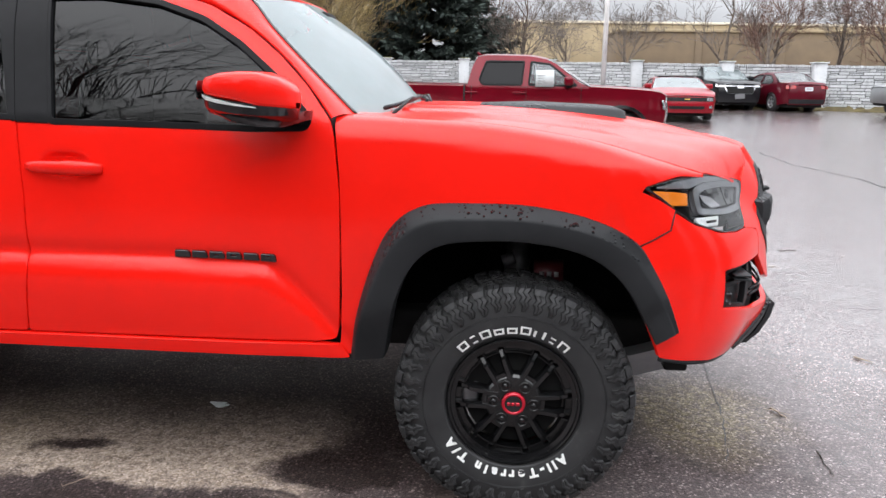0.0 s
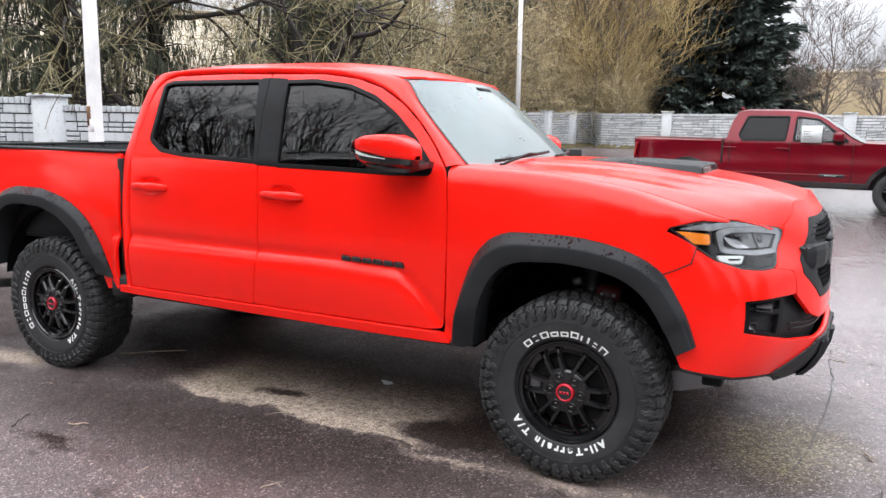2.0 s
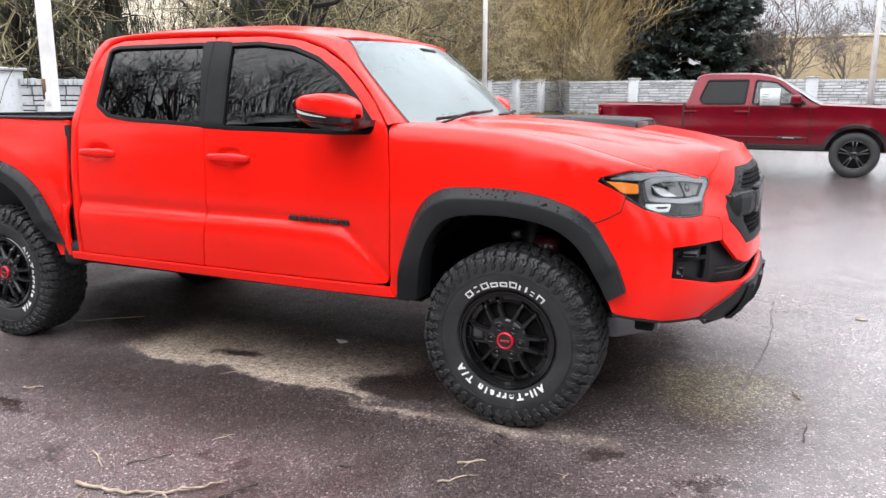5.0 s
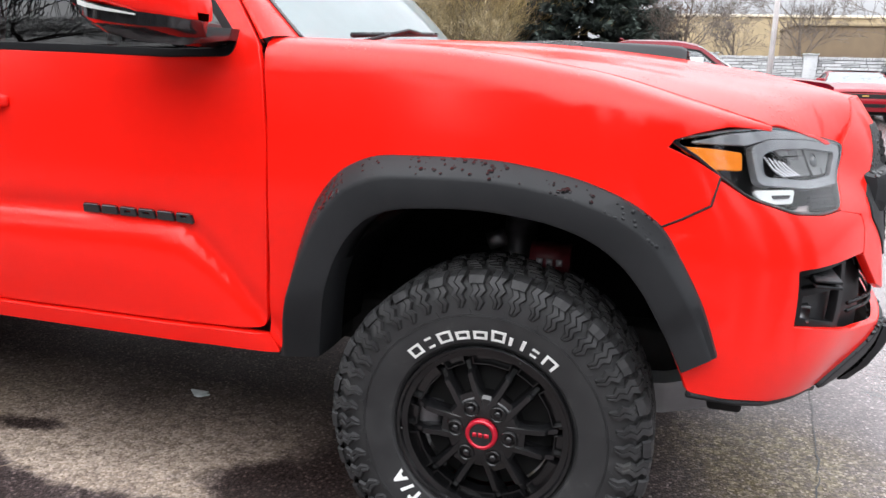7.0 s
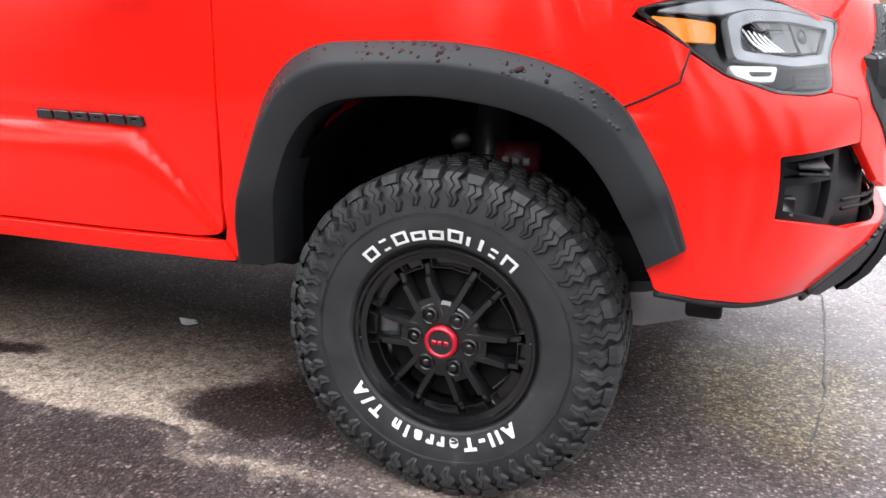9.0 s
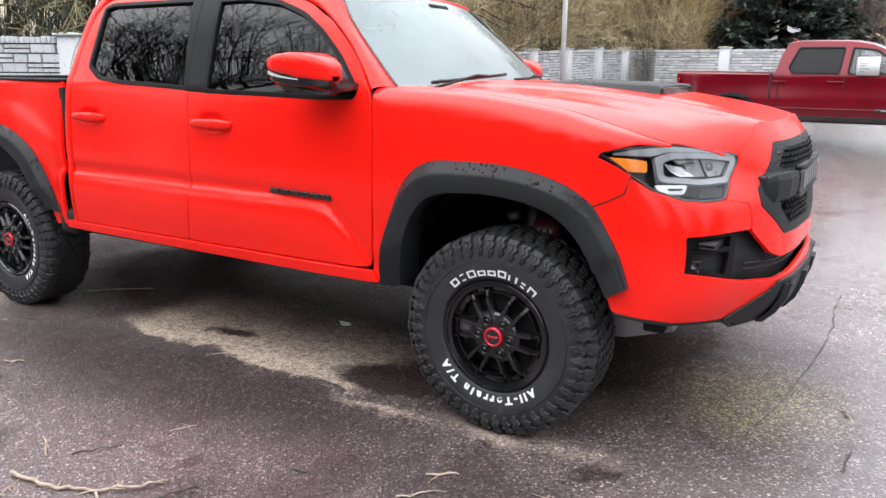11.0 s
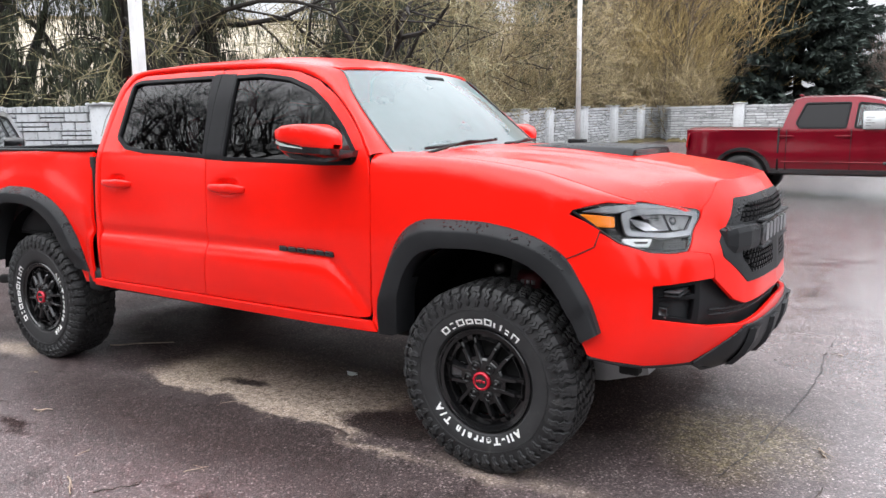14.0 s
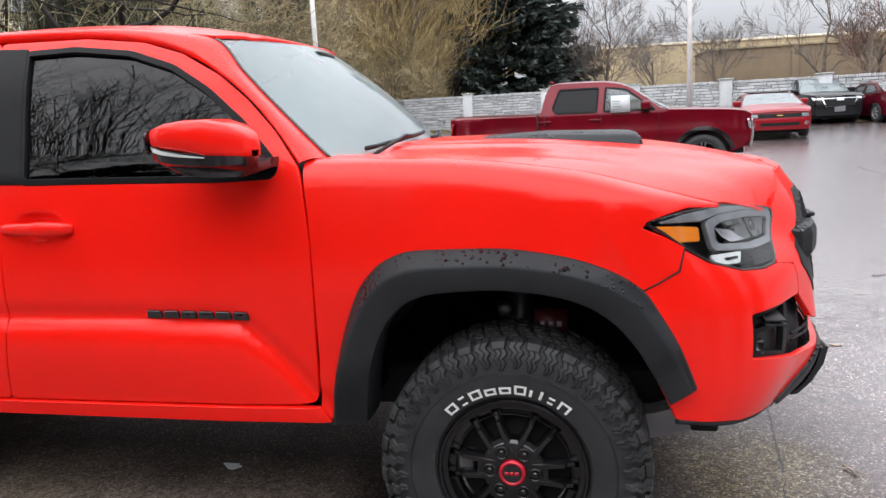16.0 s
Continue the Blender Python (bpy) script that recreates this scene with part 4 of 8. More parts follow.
    rings = [[(x, -s * (u - 0.03), z - h), (x, -s * (u + 0.003), z - h), (x, -s * (u + 0.003), z + h), (x, -s * (u - 0.03), z + h)] for x, u, z, h in ((-0.936, 1.098, 1.397, 0.004), (-0.917, 1.120, 1.391, 0.0055), (-0.882, 1.136, 1.383, 0.005), (-0.832, 1.138, 1.374, 0.0035), (-0.772, 1.116, 1.365, 0.0015))]
    loft(sig, rings)
    bmesh.ops.recalc_face_normals(sig, faces=sig.faces)
    part("turn_signal", sig, STRIP, mirror, "clear turn signal strip", smooth=False)
    bm = bmesh.new()
    slab(bm, rounded([(0.94, 1.385), (1.10, 1.385), (1.10, 1.44), (0.94, 1.44)], 0.02), 0.004, lambda a, b, d: (-0.951 - d, -s * a, b))
    part("mirror_glass", bm, GLOSS_BLACK, mirror, "mirror glass", smooth=False)


def build_cab():
    roof_z = pchip((-0.84, 1.742), (-1.0, 1.787), (-1.3, 1.838), (-1.7, 1.862), (-2.2, 1.864), (-2.45, 1.848), (-2.66, 1.800))
    edge_z = pchip((-0.84, 1.727), (-1.0, 1.748), (-1.3, 1.790), (-1.7, 1.805), (-2.2, 1.806), (-2.45, 1.797), (-2.66, 1.765))

    def roof(x, y):
        q = np.abs(y) / 0.60
        z = roof_z(x) - (roof_z(x) - edge_z(x)) * q ** 2.4
        z = z - 0.006 * np.exp(-((np.abs(y) - 0.42) / 0.02) ** 2)
        return np.stack([x, y, z], 1)
    front = [(-0.862 - 0.11 * (y / 0.6) ** 2, y) for y in np.linspace(-0.60, 0.60, 13)]
    out = [(-2.60, -0.60), *front, (-2.60, 0.60), (-2.64, 0.3), (-2.64, -0.3)]
    part("roof", skin(patch("roof", out, roof, [], 0.04, 0.012), RED), 0, TRUCK)
    # rail and pillar strip from the door frame to windshield and roof
    for s in (1, -1):
        d = [(-0.609, 1.327), (-0.695, 1.432), (-0.795, 1.530), (-0.901, 1.611), (-1.047, 1.691), (-1.197, 1.738), (-1.42, 1.767), (-1.75, 1.778), (-2.07, 1.782), (-2.36, 1.778), (-2.49, 1.758), (-2.552, 1.69), (-2.572, 1.56), (-2.573, 1.40), (-2.570, 1.28), (-2.565, 0.9), (-2.565, 0.56)]
        e = [(-0.552, 0.762, 1.334), (-0.655, 0.735, 1.430), (-0.757, 0.704, 1.526), (-0.852, 0.668, 1.617), (-0.972, 0.608, 1.731), (-1.15, 0.602, 1.771), (-1.42, 0.60, 1.796), (-1.75, 0.60, 1.805), (-2.07, 0.60, 1.807), (-2.36, 0.60, 1.802), (-2.60, 0.598, 1.778), (-2.648, 0.650, 1.69), (-2.655, 0.715, 1.56), (-2.658, 0.79, 1.40), (-2.655, 0.845, 1.28), (-2.650, 0.88, 0.9), (-2.645, 0.87, 0.56)]
        k = np.linspace(0, len(d) - 1, 97)
        t = np.arange(len(d))
        dx, dz = pchip(*zip(t, [p[0] for p in d])), pchip(*zip(t, [p[1] for p in d]))
        ex, eu, ez = (pchip(*zip(t, [p[j] for p in e])) for j in range(3))
        du = side_u(dx(k), dz(k))
        bm = bmesh.new()
        rows = []
        for j in range(7):
            w = j / 6
            bul = 0.014 * math.sin(math.pi * w)
            x = dx(k) * (1 - w) + ex(k) * w
            u = du * (1 - w) + eu(k) * w + bul * 0.75
            z = dz(k) * (1 - w) + ez(k) * w + bul * 0.55
            rows.append([bm.verts.new((float(a), float(-s * b), float(c))) for a, b, c in zip(x, u, z)])
        inner = [bm.verts.new((v.co.x, v.co.y + s * 0.02, v.co.z - 0.01)) for v in rows[0]]
        for a, b in zip([inner] + rows[:-1], rows):
            for i in range(96):
                bm.faces.new((a[i], a[i + 1], b[i + 1], b[i]))
        bmesh.ops.recalc_face_normals(bm, faces=bm.faces)
        part("cab_pillar", bm, RED, TRUCK)
        # thin dark gap strip and windshield moulding
        bm = bmesh.new()
        w = np.linspace(0, 4.0, 33)
        tube(bm, [(float(a) + 0.004, float(-s * (b - 0.004)), float(c)) for a, b, c in zip(ex(w), eu(w), ez(w))], 0.006, 6)
        part("windshield_moulding", bm, GLOSS_BLACK, TRUCK)

    def screen(a, k):
        um = 0.765 - 0.157 * k
        x = -0.420 - 0.442 * k - (0.128 * (1 - k) + 0.110 * k) * a * a + 0.03 * np.sin(np.pi * k) * (1 - a * a)
        z = 1.345 + 0.400 * k - (0.014 * (1 - k) + 0.016 * k) * a * a + 0.012 * np.sin(np.pi * k) * (1 - a * a)
        return np.stack([x, um * a, z], 1)
    glass_ob = part("windshield", skin(patch("windshield", [(-1, -0.03), (1, -0.03), (1, 1), (-1, 1)], screen, [], 0.07, 0.0), MISTED_SKY_PALE), 0, TRUCK, "rain-wet windshield, pale with mist and painted sky reflection")
    part("sensor_pod", boxed((-0.90, -0.09, 1.655), (-0.80, 0.09, 1.72), 0.012), DARK, glass_ob)
    # cowl, hood, scoop, wipers
    def cowl(x, y):
        return np.stack([x, y, 1.337 - 0.03 * (np.abs(y) / 0.8) ** 2 + 0 * x], 1)
    part("cowl", skin(patch("cowl", [(-0.60, -0.80), (-0.57, -0.78), (-0.40, -0.4), (-0.36, 0.0), (-0.40, 0.4), (-0.57, 0.78), (-0.60, 0.80), (-0.5, 0.4), (-0.46, 0), (-0.5, -0.4)], cowl, [], 0.04, 0.01), PLASTIC), 0, TRUCK)
    hx = np.array([-0.60, -0.4, -0.2, 0.0, 0.2, 0.35, 0.45, 0.52, 0.582])
    edge = [(float(x), float(SEAM_U(x)) - 0.004) for x in hx]
    tip = [(0.63, 0.733), (0.68, 0.672), (0.725, 0.610), (0.752, 0.563)] + [(float(nose_x([u], [z])[0]) - 0.005, u) for u, z in ((0.548, 1.124), (0.512, 1.160), (0.475, 1.198), (0.442, 1.222), (0.30, 1.23), (0.15, 1.23), (0.0, 1.23))]
    half = [(-0.43, 0.0), (-0.455, 0.3), (-0.50, 0.55), (-0.56, 0.72)] + edge + tip
    out = [(x, -y) for x, y in half] + [(x, y) for x, y in half[::-1]]
    out = [p for i, p in enumerate(out) if i == 0 or np.hypot(p[0] - out[i - 1][0], p[1] - out[i - 1][1]) > 1e-6]
    part("hood", skin(patch("hood", out[:-1], hood_skin, [], 0.03, 0.015), RED), 0, TRUCK)
    bm = bmesh.new()
    rings = []
    for x, w, h in ((-0.16, 0.21, 0.002), (-0.06, 0.238, 0.008), (0.06, 0.258, 0.016), (0.20, 0.268, 0.022), (0.33, 0.270, 0.031), (0.385, 0.268, 0.034), (0.400, 0.262, 0.029)):
        base = float(HOOD_Z(x)) + 0.004
        rings.append([(x, -w - 0.03, base - 0.012), (x, -w - 0.004, base + h * 0.75), (x, -w + 0.015, base + h), (x, 0, base + h + 0.004), (x, w - 0.015, base + h), (x, w + 0.004, base + h * 0.75), (x, w + 0.03, base - 0.012)])
    loft(bm, rings)
    bmesh.ops.recalc_face_normals(bm, faces=bm.faces)
    scoop = part("hood_scoop", bm, PLASTIC, TRUCK, "black plastic hood scoop with rain beads", edge=50)
    for k in range(4):
        z = float(HOOD_Z(0.4)) + 0.006 + k * 0.007
        bm = boxed((0.385, -0.255, z - 0.0025), (0.412 - 0.002 * k, 0.255, z + 0.0025), 0.001)
        part("scoop_slat", bm, GLOSS_BLACK, scoop)
    for y0, y1 in ((-0.60, -0.02), (0.05, 0.62)):
        bm = bmesh.new()
        ps = [screen(np.array([y / 0.765]), np.array([k]))[0] + np.array([0.02, 0, 0.016]) for y, k in zip(np.linspace(y0, y1, 9), np.linspace(0.0, 0.055, 9))]
        tube(bm, [tuple(p) for p in ps], 0.008, 6)
        tube(bm, [tuple(ps[0] + np.array([0.03, -0.02, -0.02])), tuple(ps[4] + np.array([0.012, 0, 0.012])), tuple(ps[6])], 0.006, 6)
        part("wiper", bm, PLASTIC, TRUCK)
    # cabin: dark lining, dashboard, seats, rear wall
    bm = boxed((-2.60, -0.80, 0.60), (-0.62, 0.80, 0.66), 0.01)
    part("cabin_floor", bm, DARK, TRUCK)
    part("dashboard", boxed((-0.95, -0.74, 1.05), (-0.60, 0.74, 1.30), 0.05, None, 3), DARK, TRUCK)
    part("headliner", boxed((-2.55, -0.56, 1.735), (-1.05, 0.56, 1.765), 0.01), DARK, TRUCK)
    for x in (-1.45, -2.35):
        for y in (-0.38, 0.38):
            bm = bmesh.new()
            block(bm, (x - 0.05, y - 0.25, 0.75), (x + 0.45, y + 0.25, 0.92), 0.05, None, 3)
            block(bm, (x - 0.12, y - 0.24, 0.85), (x + 0.02, y + 0.24, 1.42), 0.05, None, 3)
            block(bm, (x - 0.13, y - 0.13, 1.44), (x - 0.02, y + 0.13, 1.60), 0.04, None, 3)
            part("seat", bm, DARK, TRUCK)
    bm = boxed((-2.652, -0.84, 0.56), (-2.63, 0.84, 1.30), 0.004)
    part("cab_back", bm, RED, TRUCK)
    bm = bmesh.new()
    slab(bm, [(-0.80, 1.30), (0.80, 1.30), (0.62, 1.775), (-0.62, 1.775)], 0.006, lambda a, b, d: (-2.640 + (b - 1.3) * 0.05 - d, a, b))
    part("rear_window", bm, TINT, TRUCK, "dark tinted rear window", smooth=False)


def build_bed():
    bm = bmesh.new()
    block(bm, (-4.30, -0.80, 0.78), (-2.68, 0.80, 0.82), 0.004)
    part("bed_floor", bm, PLASTIC, TRUCK)
    for s in (1, -1):
        bm = boxed((-4.285, min(-s * 0.77, -s * 0.81), 0.80), (-2.68, max(-s * 0.77, -s * 0.81), 1.335), 0.006)
        part("bed_liner", bm, PLASTIC, TRUCK)
        bm = boxed((-4.275, min(-s * 0.765, -s * 0.876), 1.330), (-2.67, max(-s * 0.765, -s * 0.876), 1.345), 0.006, None, 2)
        part("bed_rail_cap", bm, PLASTIC, TRUCK, "black bed rail cap")
    part("bed_front_wall", boxed((-2.70, -0.80, 0.78), (-2.672, 0.80, 1.34), 0.004), PLASTIC, TRUCK)
    bm = boxed((-4.355, -0.745, 0.80), (-4.302, 0.745, 1.335), 0.015, None, 2)
    part("tailgate", bm, RED, TRUCK)
    part("tailgate_liner", boxed((-4.301, -0.75, 0.80), (-4.286, 0.75, 1.334), 0.004), PLASTIC, TRUCK)
    part("tailgate_cap", boxed((-4.362, -0.755, 1.330), (-4.28, 0.755, 1.346), 0.006, None, 2), PLASTIC, TRUCK)
    bm = bmesh.new()
    rings = []
    for y in np.linspace(-0.885, 0.885, 25):
        b = 0.05 * max(0, (abs(y) - 0.58) / 0.285) ** 2
        lift = 0.08 * max(0, (abs(y) - 0.74) / 0.125)
        b -= 0.085
        rings.append([(-4.20 + b, y, 0.60 + lift), (-4.33 + b, y, 0.63 + lift), (-4.372 + b, y, 0.72), (-4.37 + b, y, 0.80), (-4.34 + b, y, 0.845), (-4.25 + b, y, 0.85)])
    loft(bm, rings)
    bmesh.ops.recalc_face_normals(bm, faces=bm.faces)
    part("rear_bumper", bm, RED, TRUCK, edge=40)
    for s in (1, -1):
        for x, y in ((0.0, 0.78), (-3.236, 0.78)):
            bm = bmesh.new()
            rings = []
            for k in range(17):
                a = math.pi * (0.07 + 0.90 * k / 16)
                rx = 0.475
                rings.append([(x + rx * math.cos(a), -s * 0.46, 0.50 + 0.49 * math.sin(a)), (x + rx * math.cos(a), -s * 0.885, 0.50 + 0.49 * math.sin(a))])
            loft(bm, rings, closed=False)
            bm.faces.new([bm.verts.new((x + 0.48 * math.cos(a), -s * 0.46, 0.50 + 0.49 * math.sin(a))) for a in np.linspace(0, math.pi, 15)])
            part("wheel_liner", bm, LINER, TRUCK, "black felt wheel well liner")
        # black strip in the gap between cab and bed, standing in for its shade
        part("cab_gap_shade", boxed((-2.668, -s * 0.86 - 0.02, 0.52), (-2.63, -s * 0.86 + 0.02, 1.30), 0.004), DARK, TRUCK)
        part("mud_flap", boxed((-2.74, -s * 0.86 - 0.05, 0.50), (-2.60, -s * 0.86 + 0.05, 0.64), 0.02), PLASTIC, TRUCK)
        part("frame_rail", boxed((-4.15, -s * 0.50 - 0.05, 0.46), (0.55, -s * 0.50 + 0.05, 0.60), 0.01), DARK, TRUCK)
    part("rear_axle", boxed((-3.29, -0.78, 0.35), (-3.18, 0.78, 0.46), 0.03, None, 2), DARK, TRUCK)
    # box dropped low, out of sight, to block light under the truck
    part("underbody", boxed((-2.75, -0.70, 0.46), (-0.5, 0.70, 0.60), 0.03), DARK, TRUCK)
    bm = bmesh.new()
    rings = [[(x, y, z) for y, z in ((-0.60, z0), (0.60, z0), (0.64, z0 + 0.10), (-0.64, z0 + 0.10))] for x, z0 in ((0.12, 0.36), (0.42, 0.385), (0.60, 0.44))]
    loft(bm, rings)
    bmesh.ops.recalc_face_normals(bm, faces=bm.faces)
    part("skid_plate", bm, ALUMINIUM, TRUCK, "grey aluminium skid plate", smooth=False)
    part("tow_hook", boxed((0.52, -0.74, 0.47), (0.60, -0.68, 0.515), 0.010, None, 2), DARK, TRUCK)
    part("tow_hook", boxed((0.52, 0.68, 0.47), (0.60, 0.74, 0.515), 0.010, None, 2), DARK, TRUCK)
    bm = bmesh.new()
    tube(bm, [(-3.6, -0.62, 0.42), (-4.05, -0.64, 0.40), (-4.19, -0.66, 0.385)], [0.03, 0.03, 0.033], 14)
    part("exhaust_tip", bm, DARK, TRUCK)
    # front suspension seen through the arch
    for s in (1, -1):
        bm = bmesh.new()
        tube(bm, [(-0.02, -s * 0.60, 0.55), (0.02, -s * 0.55, 0.98)], 0.045, 16)
        shock = part("shock_absorber", bm, STEEL, TRUCK)
        bm = bmesh.new()
        tube(bm, [(0.06, -s * 0.68, 0.80), (0.16, -s * 0.68, 0.80)], 0.042, 18)
        res = part("reservoir", bm, SHOCK_RED, shock, "dark red shock reservoir")
        for k in range(3):
            part("reservoir_mark", boxed((0.078 + 0.025 * k, -s * 0.7225 - 0.001, 0.79), (0.094 + 0.025 * k, -s * 0.7225 + 0.001, 0.808), 0), ALUMINIUM, shock)
        bm = bmesh.new()
        tube(bm, [(-0.05, -s * 0.70, 0.835), (-0.01, -s * 0.70, 0.85)], 0.022, 12)
        part("fitting", bm, STEEL, shock)
        bm = bmesh.new()
        tube(bm, [(-0.25, -s * 0.45, 0.44), (0.0, -s * 0.74, 0.40), (0.25, -s * 0.45, 0.44)], 0.03, 8)
        tube(bm, [(-0.15, -s * 0.45, 0.66), (0.0, -s * 0.70, 0.62), (0.15, -s * 0.45, 0.66)], 0.022, 8)
        part("control_arm", bm, DARK, TRUCK)


build_front()
build_grille()
build_lamps()
build_sides()
build_cab()
build_bed()


# ---- wheels of the pickup ----
def polar(r, deg, w):
    a = radians(deg)
    return (r * math.cos(a), w, r * math.sin(a))


def sidewall_w(r):
    return float(np.interp(r, [0.222, 0.235, 0.27, 0.30, 0.335, 0.360, 0.380, 0.392], [0.022, 0.008, 0.000, -0.002, 0.001, 0.008, 0.020, 0.034]))


def tyre_mesh(seed=1):
    """An all-terrain tyre: siped crown blocks, square shoulder blocks and forked lugs that run down the sidewall."""
    rnd = random.Random(seed)
    bm = bmesh.new()
    rs = (0.205, 0.222, 0.235, 0.27, 0.30, 0.335, 0.360, 0.380, 0.392)
    near = [(r, sidewall_w(r) if r > 0.21 else 0.04) for r in rs]
    far = [(r, 0.275 - w) for r, w in near[::-1]]
    lathe(bm, near + [(0.393, 0.08), (0.393, 0.195)] + far, 120)
    for r in (0.228, 0.301, 0.305):
        lathe(bm, [(r - 0.0015, sidewall_w(r) + 0.001), (r, sidewall_w(r) - 0.0018), (r + 0.0015, sidewall_w(r) + 0.001)], 120)

    def lug(pts, top):
        """A tread block: pts are (degrees, w) round its foot, at the base radius."""
        c = (sum(p[0] for p in pts) / len(pts), sum(p[1] for p in pts) / len(pts))
        rings = [[bm.verts.new(polar(r, a + (c[0] - a) * k, w + (c[1] - w) * k)) for a, w in pts] for r, k in ((0.390, 0.0), (top - 0.0012, 0.05), (top, 0.13))]
        bm.faces.new(rings[-1])
        for lo, hi in zip(rings, rings[1:]):
            for i in range(len(pts)):
                j = (i + 1) % len(pts)
                bm.faces.new((lo[i], lo[j], hi[j], hi[i]))

    def ridge(a, flip, stops, soft=0.35, groove=0.0):
        """A raised band across the shoulder: stops are (radius, w, start, end), in metres and degrees."""
        rows = []
        for r, w, d0, d1 in stops:
            row = []
            for d, inn in ((d0, 0.008), (d0 + soft, 0.0), ((d0 + d1) / 2 - 0.35, 0.0), ((d0 + d1) / 2, groove), ((d0 + d1) / 2 + 0.35, 0.0), (d1 - soft, 0.0), (d1, 0.008)):
                ang = a + (d if not flip else 7.2 - d)
                rr, ww = r - inn * (1.0 if r > 0.396 else 0.25), w + inn * (0.2 if r > 0.396 else 1.0)
                row.append(bm.verts.new(polar(rr, ang, ww if not flip else 0.275 - ww)))
            rows.append(row)
        for x, y in zip(rows, rows[1:]):
            for i in range(len(x) - 1):
                bm.faces.new((x[i], x[i + 1], y[i + 1], y[i]))
        bm.faces.new(rows[0])
        bm.faces.new(rows[-1])
    n = 50
    for k in range(n):
        a, p = 360 * k / n, 360 / n
        for flip in (0, 1):
            def m(pts, flip=flip, a=a, p=p):
                return [(a + (d * 0.8 if not flip else p - d * 0.8 + 3.2), w if not flip else 0.275 - w) for d, w in pts]
            # interlocking inner rows, each block cut by a sipe
            lug(m([(0.2, 0.064), (4.2, 0.058), (4.6, 0.070), (4.4, 0.079), (0.9, 0.081)]), 0.4042)
            lug(m([(1.1, 0.084), (4.7, 0.083), (5.4, 0.080), (7.9, 0.084), (7.6, 0.103), (2.0, 0.102)]), 0.4046)
            lug(m([(3.6, 0.109), (9.0, 0.107), (8.9, 0.117), (3.2, 0.118)]), 0.4050)
            lug(m([(3.1, 0.121), (8.8, 0.120), (7.2, 0.127), (7.0, 0.135), (2.0, 0.133)]), 0.4050)
    pitches = 24
    for k in range(pitches):
        a, p = 360 * k / pitches, 360 / pitches
        for flip in (0, 1):
            j = rnd.uniform(-0.2, 0.2)
            # square block at the tread's edge, with a step and a bent foot below it
            ridge(a + j, flip, [(0.4042, 0.054, 0.5, 6.8), (0.4038, 0.026, 0.4, 7.0), (0.3985, 0.011, 0.5, 7.1), (0.381, 0.001, 0.9, 6.9), (0.3795, 0.0075, 0.9, 6.9)], 0.5, -0.0006)
            ridge(a + j, flip, [(0.3785, 0.0062, 0.9, 6.3), (0.366, -0.0045, -0.3, 5.2), (0.352, -0.0085, 1.6, 6.6), (0.338, -0.0085, 0.4, 5.0), (0.321, -0.0070, 1.9, 5.2), (0.315, -0.0020, 2.3, 4.8)], 0.55, 0.0032)
            # bent lug beside it
            foot = 0.326
            ridge(a + j, flip, [(0.4030, 0.054, 7.9, 14.0), (0.4022, 0.028, 7.7, 13.8), (0.396, 0.014, 7.9, 14.0), (0.384, 0.005, 9.2, 14.9), (0.370, -0.002, 7.4, 12.8),
                                (0.356, -0.0065, 9.0, 13.9), (0.342, -0.0075, 8.0, 12.0), (foot, sidewall_w(foot) - 0.006, 9.2, 12.4), (foot - 0.005, sidewall_w(foot) - 0.0005, 9.6, 12.0)], 0.55, 0.0032)
            # small wedge between the lugs' feet
            if not flip:
                tri = [(0.309, 6.3), (0.309, 8.1), (0.3195, 7.2)]
                lo = [bm.verts.new(polar(r, a + d, sidewall_w(r) + 0.001)) for r, d in tri]
                hi = [bm.verts.new(polar(r, a + d, sidewall_w(r) - 0.003)) for r, d in tri]
                bm.faces.new(hi)
                for i in range(3):
                    bm.faces.new((lo[i], lo[(i + 1) % 3], hi[(i + 1) % 3], hi[i]))
    bmesh.ops.recalc_face_normals(bm, faces=bm.faces)
    me = mesh_of("tyre", bm, RUBBER)
    me.set_sharp_from_angle(angle=radians(28))
    return me


def bar_round(bm, r0, r1, a0, a1, lift, slant=0.0):
    """A raised bar on the sidewall between two radii and two angles."""
    n = 4
    ring = []
    for r in (r0, r1):
        ring.append([(r, a0 + (a1 - a0) * i / n + (slant if r == r1 else 0)) for i in range(n + 1)])
    low = [bm.verts.new(polar(r, a, sidewall_w(r) + 0.001)) for r, a in ring[0] + ring[1][::-1]]
    top = [bm.verts.new(polar(r, a, sidewall_w(r) - lift)) for r, a in ring[0] + ring[1][::-1]]
    for i in range(len(low)):
        j = (i + 1) % len(low)
        bm.faces.new((low[i], low[j], top[j], top[i]))
    for i in range(n):
        bm.faces.new((top[i], top[i + 1], top[-2 - i], top[-1 - i]))


